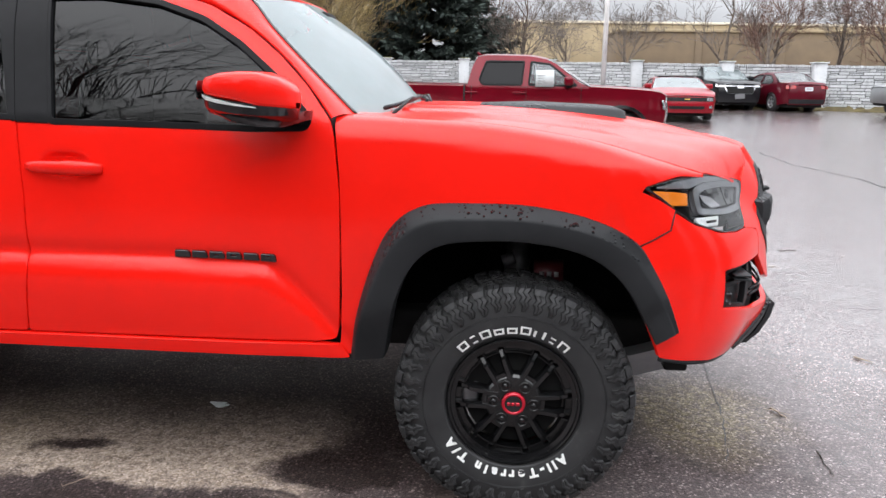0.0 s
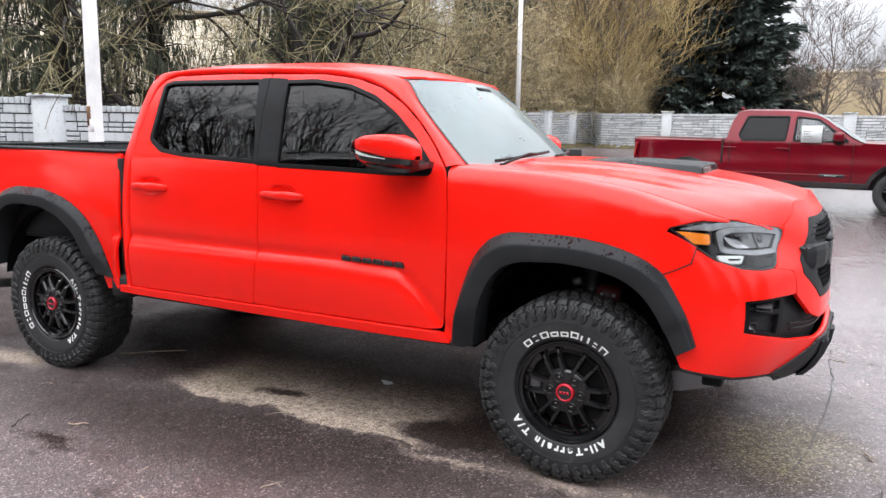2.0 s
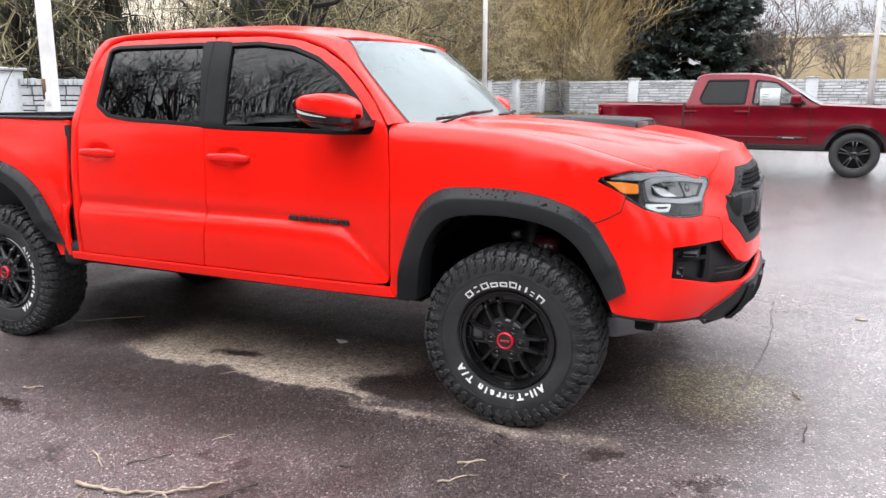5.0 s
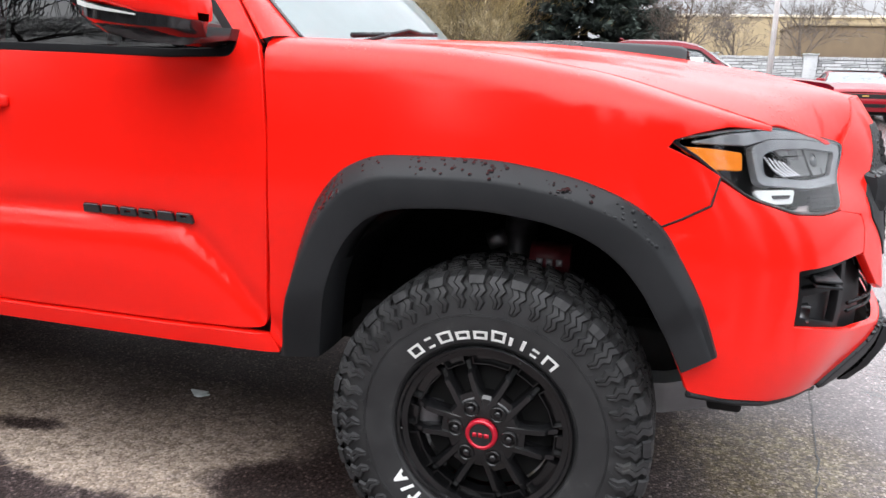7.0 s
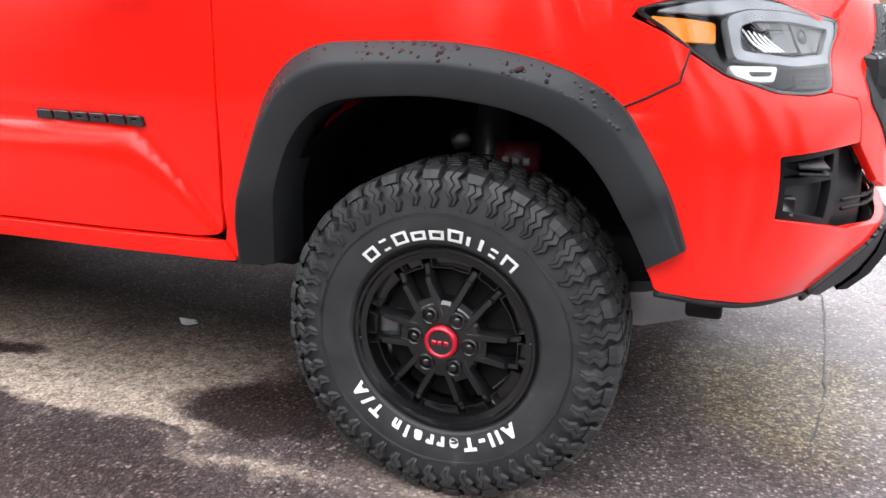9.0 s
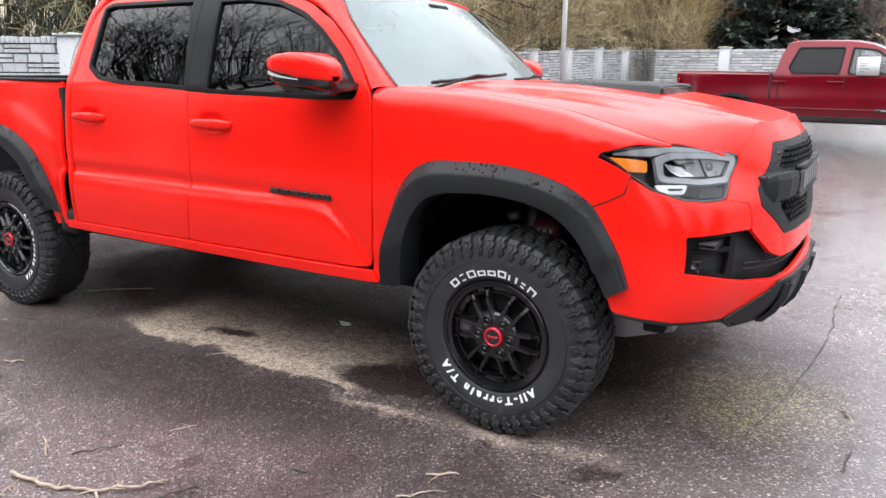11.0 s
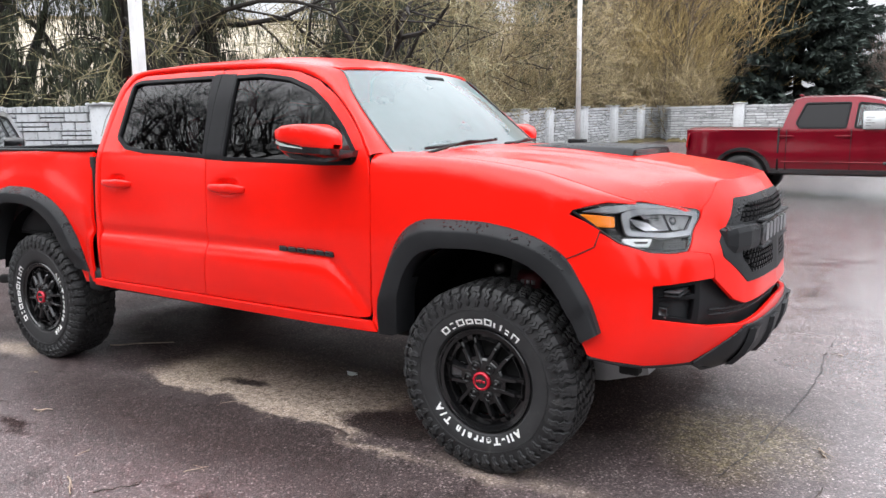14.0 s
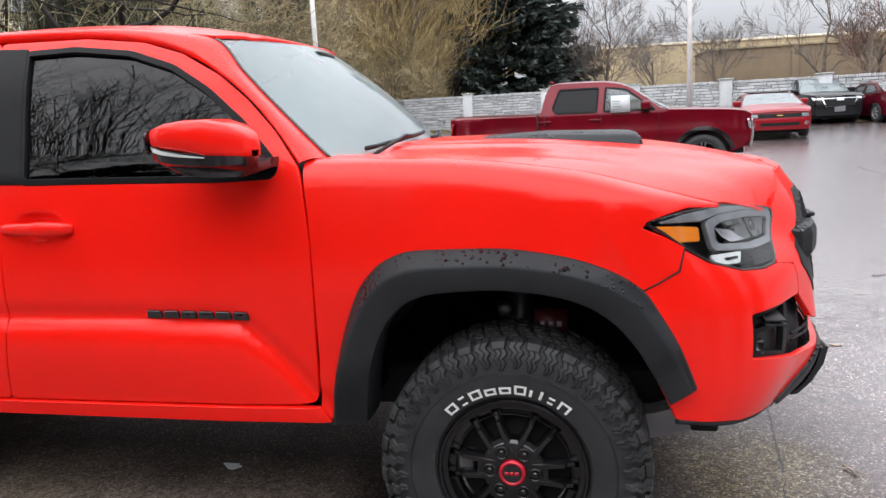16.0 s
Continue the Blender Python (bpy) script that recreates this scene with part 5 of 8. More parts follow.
def sidewall_marks(tyre, turn):
    """White raised marks: plain shapes for the maker's word, letters for the kind of tyre."""
    a = 135.0 + turn
    t = 0.0068
    for kind, wide, tall in (("frame", 9.6, 1), ("bars", 8.6, 1), ("frame", 10, 1), ("frame", 9.6, 0.76), ("frame", 9.6, 0.76), ("frame", 9.6, 1), ("bar", 6.6, 0.76), ("bar", 4.4, 0.95), ("bars", 8.8, 0.76), ("legs", 9.6, 1)):
        bm = bmesh.new()
        r0, r1 = 0.243, 0.243 + 0.0285 * tall
        a0, a1 = a - wide * 0.80, a
        side = math.degrees(t / 0.255)
        if kind == "bar":
            bar_round(bm, r0, r1, a1 - side * 1.25, a1, 0.0022)
        else:
            if kind in ("frame", "legs"):
                bar_round(bm, r0, r1, a0, a0 + side, 0.0022)
                bar_round(bm, r0, r1, a1 - side, a1, 0.0022)
            if kind in ("frame", "bars"):
                bar_round(bm, r0, r0 + t * 0.85, a0 + side, a1 - side, 0.0022)
            if kind in ("frame", "bars", "legs"):
                bar_round(bm, r1 - t * 0.85, r1, a0 + side, a1 - side, 0.0022)
        bmesh.ops.recalc_face_normals(bm, faces=bm.faces)
        part("white_mark", bm, LETTER_WHITE, tyre, "white raised mark", smooth=False)
        a -= wide * 1.02
    a = -44.0 + turn
    for ch, wide in (("A", 9.6), ("l", 4.6), ("l", 4.6), ("-", 6.0), ("T", 8.8), ("e", 8.6), ("r", 6.2), ("r", 6.2), ("a", 8.6), ("i", 4.6), ("n", 8.8), ("", 4.6), ("T", 8.4), ("/", 5.4), ("A", 9.6)):
        if ch:
            cu = bpy.data.curves.new("letter", "FONT")
            cu.body, cu.size, cu.extrude, cu.offset, cu.align_x, cu.resolution_u = ch, 0.040, 0.0012, 0.0021, "CENTER", 3
            tmp = bpy.data.objects.new("letter", cu)
            me = bpy.data.meshes.new_from_object(tmp)
            bpy.data.objects.remove(tmp)
            mid = a - wide / 2
            for v in me.vertices:
                r, d = 0.244 + v.co.y, mid - math.degrees(v.co.x * 1.08 / 0.256)
                v.co = polar(r, d, sidewall_w(r) - 0.0010 - v.co.z)
            me.materials.clear()
            me.materials.append(LETTER_WHITE)
            part("white_letter", me, 0, tyre, "white raised letter")
        a -= wide


def pocket_frame(r0, r1, half):
    """A rounded raised rim round a pocket of the wheel's outer ring."""
    bm = bmesh.new()

    def ring(d, y):
        k = math.degrees(d / 0.19)
        o = rounded([(r0 + d, -half + k), (r1 - d, -half + k), (r1 - d, half - k), (r0 + d, half - k)], [min(0.008, 0.4 * (r1 - r0))] * 4, 4)
        flat = []
        for (ra, da), (rb, db) in zip(o, o[1:] + o[:1]):
            flat += [polar(ra + (rb - ra) * t, da + (db - da) * t, y) for t in (0, 0.5)]
        return flat
    loft(bm, [ring(-0.002, 0.060), ring(0.0, 0.034), ring(0.0016, 0.0305), ring(0.0036, 0.0305), ring(0.0052, 0.035), ring(0.0060, 0.050)], caps=False)
    bm.faces.new([bm.verts.new(p) for p in ring(0.0055, 0.049)])
    bmesh.ops.recalc_face_normals(bm, faces=bm.faces)
    me = mesh_of("pocket_rim", bm, SATIN_BLACK)
    me.set_sharp_from_angle(angle=radians(50))
    return me


def rim_parts(wheel):
    bm = bmesh.new()
    lathe(bm, [(0.204, 0.05), (0.222, 0.026), (0.2235, 0.014), (0.219, 0.008), (0.213, 0.010), (0.209, 0.018), (0.196, 0.022), (0.194, 0.034), (0.193, 0.10), (0.19, 0.22), (0.21, 0.235)], 96)
    rim = part("rim", bm, SATIN_BLACK, wheel, "satin black alloy rim with six split spokes", edge=40)
    # outer ring with pockets, and the hub disc
    def face_y(r):
        return float(np.interp(r, [0.03, 0.06, 0.085, 0.150, 0.157, 0.180], [0.012, 0.010, 0.012, 0.016, 0.026, 0.036]))
    bm = bmesh.new()
    lathe(bm, [(0.038, 0.05), (0.038, 0.010), (0.046, 0.008), (0.088, 0.015), (0.0955, 0.023), (0.098, 0.06)], 48)
    part("hub_disc", bm, SATIN_BLACK, rim, edge=35)
    spoke = bmesh.new()
    for sgn in (1, -1):
        rings = []
        for r, t, w in ((0.055, 0.021, 0.018), (0.090, 0.0255, 0.0120), (0.125, 0.0285, 0.0118), (0.150, 0.0315, 0.0112), (0.157, 0.0322, 0.0105), (0.178, 0.0345, 0.0120)):
            y = face_y(r)
            c = sgn * t
            rings.append([(r, y + 0.034, c - w * 1.3), (r, y + 0.011, c - w * 1.05), (r, y, c - w * 0.50), (r, y, c + w * 0.50), (r, y + 0.011, c + w * 1.05), (r, y + 0.034, c + w * 1.3)])
        loft(spoke, rings)
    # web between the arms near the hub
    loft(spoke, [[(r, face_y(r) + 0.030, -h), (r, face_y(r) + 0.006, -h), (r, face_y(r) + 0.006, h), (r, face_y(r) + 0.030, h)] for r, h in ((0.064, 0.02), (0.085, 0.02), (0.104, 0.016))])
    bmesh.ops.recalc_face_normals(spoke, faces=spoke.faces)
    me = mesh_of("spoke", spoke, SATIN_BLACK)
    me.set_sharp_from_angle(angle=radians(30))
    wide_me, slim_me = pocket_frame(0.170, 0.2065, 15.5), pocket_frame(0.172, 0.2065, 8.5)
    nut = bmesh.new()
    lathe(nut, [(0.0005, -0.002), (0.007, -0.001), (0.0105, 0.004), (0.0105, 0.020)], 12)
    nut_me = mesh_of("lug_nut", nut, GLOSS_BLACK)
    well = bmesh.new()
    lathe(well, [(0.0125, 0.022), (0.0165, 0.012), (0.0185, -0.001), (0.0210, 0.003), (0.0220, 0.020)], 20)
    well_me = mesh_of("nut_well", well, SATIN_BLACK)
    for k in range(6):
        d = 56 + 60 * k
        part("spoke", me, 0, rim).matrix_local = pose(0, 0, 0, 0, -d, 0)
        part("pocket_rim", wide_me, 0, rim).matrix_local = pose(0, 0, 0, 0, -(d + 30), 0)
        part("pocket_rim", slim_me, 0, rim).matrix_local = pose(0, 0, 0, 0, -d, 0)
        x, _, z = polar(0.067, d, 0)
        part("lug_nut", nut_me, 0, rim).location = (x, 0.004, z)
        part("nut_well", well_me, 0, rim).location = (x, 0.002, z)
        bm = bmesh.new()
        bmesh.ops.create_icosphere(bm, subdivisions=1, radius=0.004)
        x, _, z = polar(0.209, d + 10, 0)
        part("rim_bolt", bm, GLOSS_BLACK, rim).location = (x, 0.014, z)
    bm = bmesh.new()
    lathe(bm, [(0.0005, -0.001), (0.028, -0.001), (0.0295, 0.001), (0.030, 0.004)], 40)
    cap = part("centre_cap", bm, GLOSS_BLACK, wheel, "black centre cap with red ring", edge=40)
    bm = bmesh.new()
    lathe(bm, [(0.0285, 0.001), (0.030, -0.003), (0.034, -0.004), (0.039, 0.000), (0.040, 0.012)], 48)
    part("red_ring", bm, CAP_RED, cap, "red ring")
    for k, w in enumerate((0.011, 0.010, 0.012)):
        x = -0.021 + 0.0145 * k
        part("cap_mark", boxed((x, -0.0026, -0.0055), (x + w, -0.0008, 0.0055), 0), CAP_RED, cap)
    bm = bmesh.new()
    lathe(bm, [(0.05, 0.075), (0.165, 0.075), (0.168, 0.085), (0.168, 0.10), (0.05, 0.10)], 48)
    part("brake_disc", bm, DARK, wheel, edge=40)
    part("brake_caliper", boxed((-0.175, 0.045, -0.035), (-0.115, 0.085, 0.045), 0.012, None, 2), STEEL, wheel)


def build_wheels():
    tyre_data = tyre_mesh()
    for x, turn in ((0.0, 0.0), (-3.236, 88.0)):
        wheel = new("wheel")
        wheel.parent = TRUCK
        wheel.location = (x, -YC, 0.404)
        wheel.rotation_euler = (0, 0, 0)
        tagged(wheel, "black alloy wheel with knobbly white-lettered tyre")
        tyre = part("tyre", tyre_data, 0, wheel, "all-terrain tyre with white raised lettering")
        tyre.matrix_local = pose(0, 0, 0, 0, -turn, 0)
        sidewall_marks(tyre, 0.0)
        rim_parts(wheel)
    for x in (0.0, -3.236):
        wheel = new("wheel")
        wheel.parent = TRUCK
        wheel.matrix_local = pose(x, YC, 0.404, 0, 0, 180)
        tyre = part("tyre", tyre_data, 0, wheel, "all-terrain tyre")
        rim_parts(wheel)


build_wheels()


# ---- ground ----
RISE = pchip((8, 0.0), (14, 0.03), (22.4, 0.27), (28.3, 0.46), (32, 0.60), (36, 0.70), (60, 0.9), (400, 1.5))


def land(y):
    return float(RISE(y))


def asphalt():
    m = material("wet_asphalt", (0.05, 0.05, 0.05), 0.5)
    n = Nodes(m)
    v = n.coord()
    sep = n.add("SeparateXYZ")
    warp = n.add("TexNoise", Scale=2.2, Detail=7.0, Roughness=0.7)
    n.link(v, warp.inputs["Vector"])
    wig = n.add("VectorMath")
    wig.operation = "MULTIPLY_ADD"
    n.link(warp.outputs["Color"], wig.inputs[0])
    wig.inputs[1].default_value = (0.5, 0.5, 0.0)
    off = n.add("VectorMath")
    off.operation = "SUBTRACT"
    n.link(v, off.inputs[0])
    off.inputs[1].default_value = (0.25, 0.25, 0.0)
    n.link(off.outputs[0], wig.inputs[2])
    n.link(wig.outputs[0], sep.inputs[0])
    X, Y = sep.outputs["X"], sep.outputs["Y"]

    def spot(cx, cy, rx, ry, soft=0.35):
        """1 inside an ellipse with a ragged edge, 0 outside."""
        a = n.math("MULTIPLY", n.math("SUBTRACT", X, cx), 1 / rx)
        b = n.math("MULTIPLY", n.math("SUBTRACT", Y, cy), 1 / ry)
        d = n.math("SQRT", n.math("ADD", n.math("MULTIPLY", a, a), n.math("MULTIPLY", b, b)))
        return n.remap(d, 1.0, 1.0 - soft, 0.0, 1.0)

    def both(a, b):
        return n.math("MULTIPLY", a, b)

    def either(a, b):
        return n.math("MAXIMUM", a, b)
    # aggregate: every stone with its own tone, dark binder between
    def stones(scale):
        t = n.add("TexVoronoi", Scale=scale)
        n.link(v, t.inputs["Vector"])
        one = n.add("SeparateColor")
        n.link(t.outputs["Color"], one.inputs[0])
        return t.outputs["Distance"], one.outputs[0], one.outputs[1]
    d1, r1, q1 = stones(120.0)
    d2, r2, q2 = stones(60.0)
    grit = n.noise(v, 95.0, 4.0, 0.8)
    mid, broad, fine = n.noise(v, 3.2, 6.0, 0.62), n.noise(v, 0.45, 5.0, 0.6), n.noise(v, 24.0, 5.0, 0.7)
    tone = n.ramp(r1, (0.0, (0.054, 0.044, 0.043)), (0.5, (0.112, 0.092, 0.090)), (0.88, (0.185, 0.156, 0.154)), (1.0, (0.46, 0.41, 0.40)))
    tone = n.mix(n.remap(d1, 0.35, 0.6, 0.0, 0.55), tone, (0.030, 0.025, 0.025))
    large = both(n.remap(r2, 0.90, 0.93), n.remap(d2, 0.42, 0.30))
    tone = n.mix(both(large, 0.8), tone, n.ramp(q2, (0.0, (0.09, 0.08, 0.08)), (0.6, (0.24, 0.22, 0.21)), (1.0, (0.55, 0.53, 0.50))))
    tone = n.mix(n.remap(broad, 0.35, 0.65, 0.0, 0.7), tone, n.mix(1.0, tone, (1.25, 1.17, 1.19), "MULTIPLY"))
    # pale silt left under and beside the truck
    edge = n.math("ADD", Y, both(n.math("ADD", X, 2.4), 0.05))
    silt = both(n.remap(edge, 0.10, 0.15), n.remap(edge, 1.0, 0.35))
    silt = both(silt, both(n.remap(X, -2.55, -2.25), n.remap(X, -0.62, -0.80)))
    silt = either(silt, both(spot(0.12, 0.04, 0.46, 0.14, 0.8), n.remap(mid, 0.40, 0.60, 0.15, 0.85)))
    silt = either(silt, both(spot(-0.55, -0.02, 0.42, 0.05, 0.9), 0.7))
    silt = either(silt, both(spot(-3.62, 0.05, 0.40, 0.16, 0.6), 0.8))
    silt = either(silt, both(spot(-3.5, -0.62, 0.55, 0.16, 0.8), 0.5))
    silt = both(silt, n.remap(fine, 0.30, 0.55, 0.55, 1.0))
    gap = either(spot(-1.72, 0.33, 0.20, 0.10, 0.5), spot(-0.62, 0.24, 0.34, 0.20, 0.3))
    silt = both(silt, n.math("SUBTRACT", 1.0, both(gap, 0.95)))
    tone = n.mix(both(silt, 0.92), tone, n.ramp(r1, (0.0, (0.26, 0.215, 0.165)), (0.4, (0.42, 0.36, 0.285)), (1.0, (0.64, 0.57, 0.48))))
    moss = either(both(spot(0.80, 0.90, 0.46, 0.55, 0.9), 1.0), both(spot(-2.12, 0.48, 0.42, 0.34, 0.9), 0.35))
    moss = both(n.math("MINIMUM", both(moss, 1.6), 1.0), n.remap(fine, 0.36, 0.60, 0.2, 0.8))
    tone = n.mix(moss, tone, n.ramp(r1, (0.0, (0.075, 0.062, 0.026)), (0.5, (0.155, 0.132, 0.062)), (1.0, (0.36, 0.32, 0.21))))
    tone = n.mix(1.0, tone, (1.06, 0.985, 0.98), "MULTIPLY")
    # wetter, darker pools and streaks, plus shade painted under the truck
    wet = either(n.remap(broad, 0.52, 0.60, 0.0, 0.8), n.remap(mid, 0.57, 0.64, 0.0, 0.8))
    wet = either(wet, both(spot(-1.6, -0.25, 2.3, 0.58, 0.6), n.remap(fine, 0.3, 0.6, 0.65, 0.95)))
    # this ellipse is the truck's shade, put into the ground colour
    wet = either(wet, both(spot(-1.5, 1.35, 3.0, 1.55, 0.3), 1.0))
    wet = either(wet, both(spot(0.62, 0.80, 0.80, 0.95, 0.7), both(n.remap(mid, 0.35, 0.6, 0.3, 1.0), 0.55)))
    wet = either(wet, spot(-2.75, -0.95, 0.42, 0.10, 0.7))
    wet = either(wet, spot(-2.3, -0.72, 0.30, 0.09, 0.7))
    # the silt gaps, and a darker patch behind the tail
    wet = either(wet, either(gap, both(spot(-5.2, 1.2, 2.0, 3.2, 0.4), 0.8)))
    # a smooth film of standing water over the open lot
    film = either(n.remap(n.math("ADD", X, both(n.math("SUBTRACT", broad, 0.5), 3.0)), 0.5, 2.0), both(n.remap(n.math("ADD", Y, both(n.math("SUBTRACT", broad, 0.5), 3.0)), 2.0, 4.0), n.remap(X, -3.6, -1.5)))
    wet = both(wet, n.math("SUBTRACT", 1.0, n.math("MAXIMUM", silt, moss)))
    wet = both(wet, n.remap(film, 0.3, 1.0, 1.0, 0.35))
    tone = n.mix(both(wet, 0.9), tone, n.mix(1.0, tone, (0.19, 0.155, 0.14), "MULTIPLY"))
    # sky sheen on the film, painted in as a lighter, bluer tone
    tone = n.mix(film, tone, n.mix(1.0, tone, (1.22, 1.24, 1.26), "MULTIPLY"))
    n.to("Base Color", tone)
    # coarse bare gravel without the film of water, and the painted under-truck shade
    coarse = either(both(spot(0.70, 0.85, 0.80, 0.97, 0.5), 0.85), both(spot(-1.5, -0.2, 2.2, 0.52, 0.7), 0.75))
    # gloss cut over the painted shade too
    coarse = either(coarse, both(spot(-1.5, 1.35, 3.0, 1.6, 0.3), 1.0))
    coarse = either(coarse, either(spot(-2.75, -0.95, 0.46, 0.12, 0.6), spot(-2.3, -0.72, 0.34, 0.11, 0.6)))
    behind = spot(-5.2, 1.2, 2.0, 3.2, 0.4)
    coarse = either(coarse, either(silt, both(behind, 0.85)))
    n.to("Specular IOR Level", n.remap(coarse, 0.0, 1.0, 0.70, 0.05))
    n.to("Coat Weight", both(film, 0.85))
    n.b.inputs["Coat Roughness"].default_value = 0.27
    rough = n.math("SUBTRACT", n.math("SUBTRACT", n.remap(mid, 0.35, 0.65, 0.42, 0.30), both(film, 0.22)), both(wet, 0.03))
    n.to("Roughness", n.math("ADD", rough, both(coarse, 0.3)))
    h = n.math("ADD", n.math("ADD", n.math("MULTIPLY", d1, -0.7), both(r1, 0.35)), n.math("ADD", both(large, 0.5), both(grit, 0.4)))
    b = n.add("Bump", Distance=0.005)
    n.link(h, b.inputs["Height"])
    n.link(n.math("SUBTRACT", n.remap(mid, 0.35, 0.65, 0.95, 0.45), both(film, 0.40)), b.inputs["Strength"])
    n.to("Normal", b.outputs[0])
    return m


ASPHALT = asphalt()


def build_ground():
    bm = bmesh.new()
    xs = [-600, -120, -40, -20, -10, -5, 0, 5, 10, 20, 40, 120, 600]
    ys = [-600, -120, -40, -10, 0, 5, 8, 10, 12, 14, 16, 18, 20, 22, 24, 26, 28, 30, 32, 34, 36, 40, 50, 60, 90, 150, 400, 900]
    rows = [[bm.verts.new((x, y, land(y))) for x in xs] for y in ys]
    for a, b in zip(rows, rows[1:]):
        for i in range(len(xs) - 1):
            bm.faces.new((a[i], a[i + 1], b[i + 1], b[i]))
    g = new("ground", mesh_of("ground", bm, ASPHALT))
    tagged(g, "wet cracked asphalt parking lot with silt stains and moss", "ground", kind="structure")


build_ground()

TWIG = grained("pale_dead_twig", (0.36, 0.285, 0.22), 0.8, 0, 40, 0.3, 0.3)
TWIG_DARK = grained("dark_wet_twig", (0.055, 0.042, 0.035), 0.6, 0, 40, 0.3, 0.3)
CRACK = grained("dark_crack_filler", (0.016, 0.015, 0.015), 0.5, 0, 30, 0.3, 0.2)


def twig(points, r, mat, seed):
    rnd = random.Random(seed)
    bm = bmesh.new()
    p = []
    for a, b in zip(points, points[1:]):
        for k in range(5):
            t = k / 5
            p.append((a[0] + (b[0] - a[0]) * t + rnd.uniform(-0.008, 0.008), a[1] + (b[1] - a[1]) * t + rnd.uniform(-0.008, 0.008), r * rnd.uniform(0.8, 2.2)))
    p.append((*points[-1], r))
    tube(bm, p, [r * (1 - 0.6 * i / len(p)) for i in range(len(p))], 6)
    for k in range(max(1, len(p) // 3)):
        i = rnd.randrange(1, len(p))
        a = rnd.uniform(0, 6.28)
        tube(bm, [p[i], (p[i][0] + 0.05 * math.cos(a), p[i][1] + 0.05 * math.sin(a), r * 1.5)], [r * 0.5, r * 0.2], 5)
    ob = new("twig", mesh_of("twig", bm, mat))
    tagged(ob, "broken dead twig lying on the wet asphalt" if mat is TWIG else "dark wet twig lying on the asphalt", "twig", "fallen twigs")


def build_twigs():
    twig([(-1.293, -1.17), (-1.106, -1.146), (-0.954, -1.086), (-0.852, -1.007), (-0.791, -0.908)], 0.008, TWIG, 1)
    twig([(-0.954, -1.086), (-0.805, -1.142)], 0.005, TWIG, 2)
    twig([(-0.746, -1.061), (-0.713, -0.972), (-0.669, -0.885)], 0.006, TWIG_DARK, 3)
    for i, (a, b) in enumerate((((-1.252, -0.966), (-1.156, -0.822)), ((-1.157, -1.373), (-1.224, -1.192)), ((-3.114, 0.375), (-2.808, 0.658)), ((-2.587, -0.727), (-2.669, -0.571)), ((-2.368, -0.571), (-2.296, -0.516)),
                                ((-1.47, -0.936), (-1.316, -1.024)), ((-0.47, -0.619), (-0.414, -0.606)), ((-0.055, -0.591), (0.028, -0.482)), ((-0.043, -0.41), (0.05, -0.341)), ((2.392, 4.493), (2.573, 4.562)),
                                ((1.857, 1.723), (1.933, 1.662)), ((1.189, 0.979), (1.222, 0.887)), ((1.231, 0.593), (1.225, 0.387)))):
        twig([a, b], 0.0035 + 0.001 * (i % 3), TWIG if i % 3 else TWIG_DARK, 10 + i)
    twig([(-3.778, -0.127), (-3.66, -0.12), (-3.587, -0.179), (-3.554, -0.257)], 0.007, TWIG_DARK, 40)
    rnd = random.Random(5)
    for i in range(46):
        x, y = rnd.uniform(-5.5, 3.0), rnd.uniform(-1.6, 0.2) if i % 3 else rnd.uniform(1.8, 6.0)
        if i % 3 == 0:
            x = rnd.uniform(1.0, 5.0)
        a, l = rnd.uniform(0, 6.28), rnd.uniform(0.03, 0.12)
        twig([(x, y), (x + l * math.cos(a), y + l * math.sin(a))], rnd.uniform(0.0015, 0.003), TWIG if rnd.random() < 0.6 else TWIG_DARK, 100 + i)
    # pale leaf scraps
    for i, (x, y) in enumerate(((-1.32, 0.76), (-1.30, 0.74), (-4.6, -0.5), (-4.75, -0.42), (1.6, 2.6), (0.2, -0.9))):
        bm = bmesh.new()
        o = [(0.035 * math.cos(a) * (1 + 0.3 * math.sin(3 * a)), 0.018 * math.sin(a)) for a in np.linspace(0, 6.28, 12, endpoint=False)]
        slab(bm, o, 0.003, lambda a, b, d: (x + a, y + b, 0.002 + d + 0.1 * abs(a)))
        tagged(new("leaf_scrap", mesh_of("leaf_scrap", bm, PAPER if i < 2 else TWIG)), "pale curled leaf scrap on the asphalt", "leaf", "leaf scraps")
    # cracks, laid as thin ragged strips
    for seed, pts, w in ((1, [(1.06, 2.9), (1.04, 2.577), (1.06, 2.2), (1.048, 1.816), (1.00, 1.4), (0.952, 0.926), (0.90, 0.65), (0.841, 0.429)], 0.005), (2, [(1.04, 2.577), (1.7, 2.75), (2.6, 2.7)], 0.006), (3, [(5.309, 14.7), (5.2, 12.0), (5.5, 10.2), (5.4, 8.9), (6.2, 7.0)], 0.03)):
        rnd = random.Random(seed)
        bm = bmesh.new()
        left, right = [], []
        for a, b in zip(pts, pts[1:]):
            for k in range(8):
                t = k / 8
                x, y = a[0] + (b[0] - a[0]) * t + rnd.uniform(-1.6, 1.6) * w, a[1] + (b[1] - a[1]) * t
                h = w * rnd.uniform(0.15, 0.8)
                left.append(bm.verts.new((x - h, y, land(y) + 0.004)))
                right.append(bm.verts.new((x + h, y + rnd.uniform(-w, w), land(y) + 0.004)))
        for i in range(len(left) - 1):
            bm.faces.new((left[i], right[i], right[i + 1], left[i + 1]))
        tagged(new("asphalt_crack", mesh_of("asphalt_crack", bm, CRACK)), "dark ragged crack in the asphalt", "crack", kind="structure")


build_twigs()


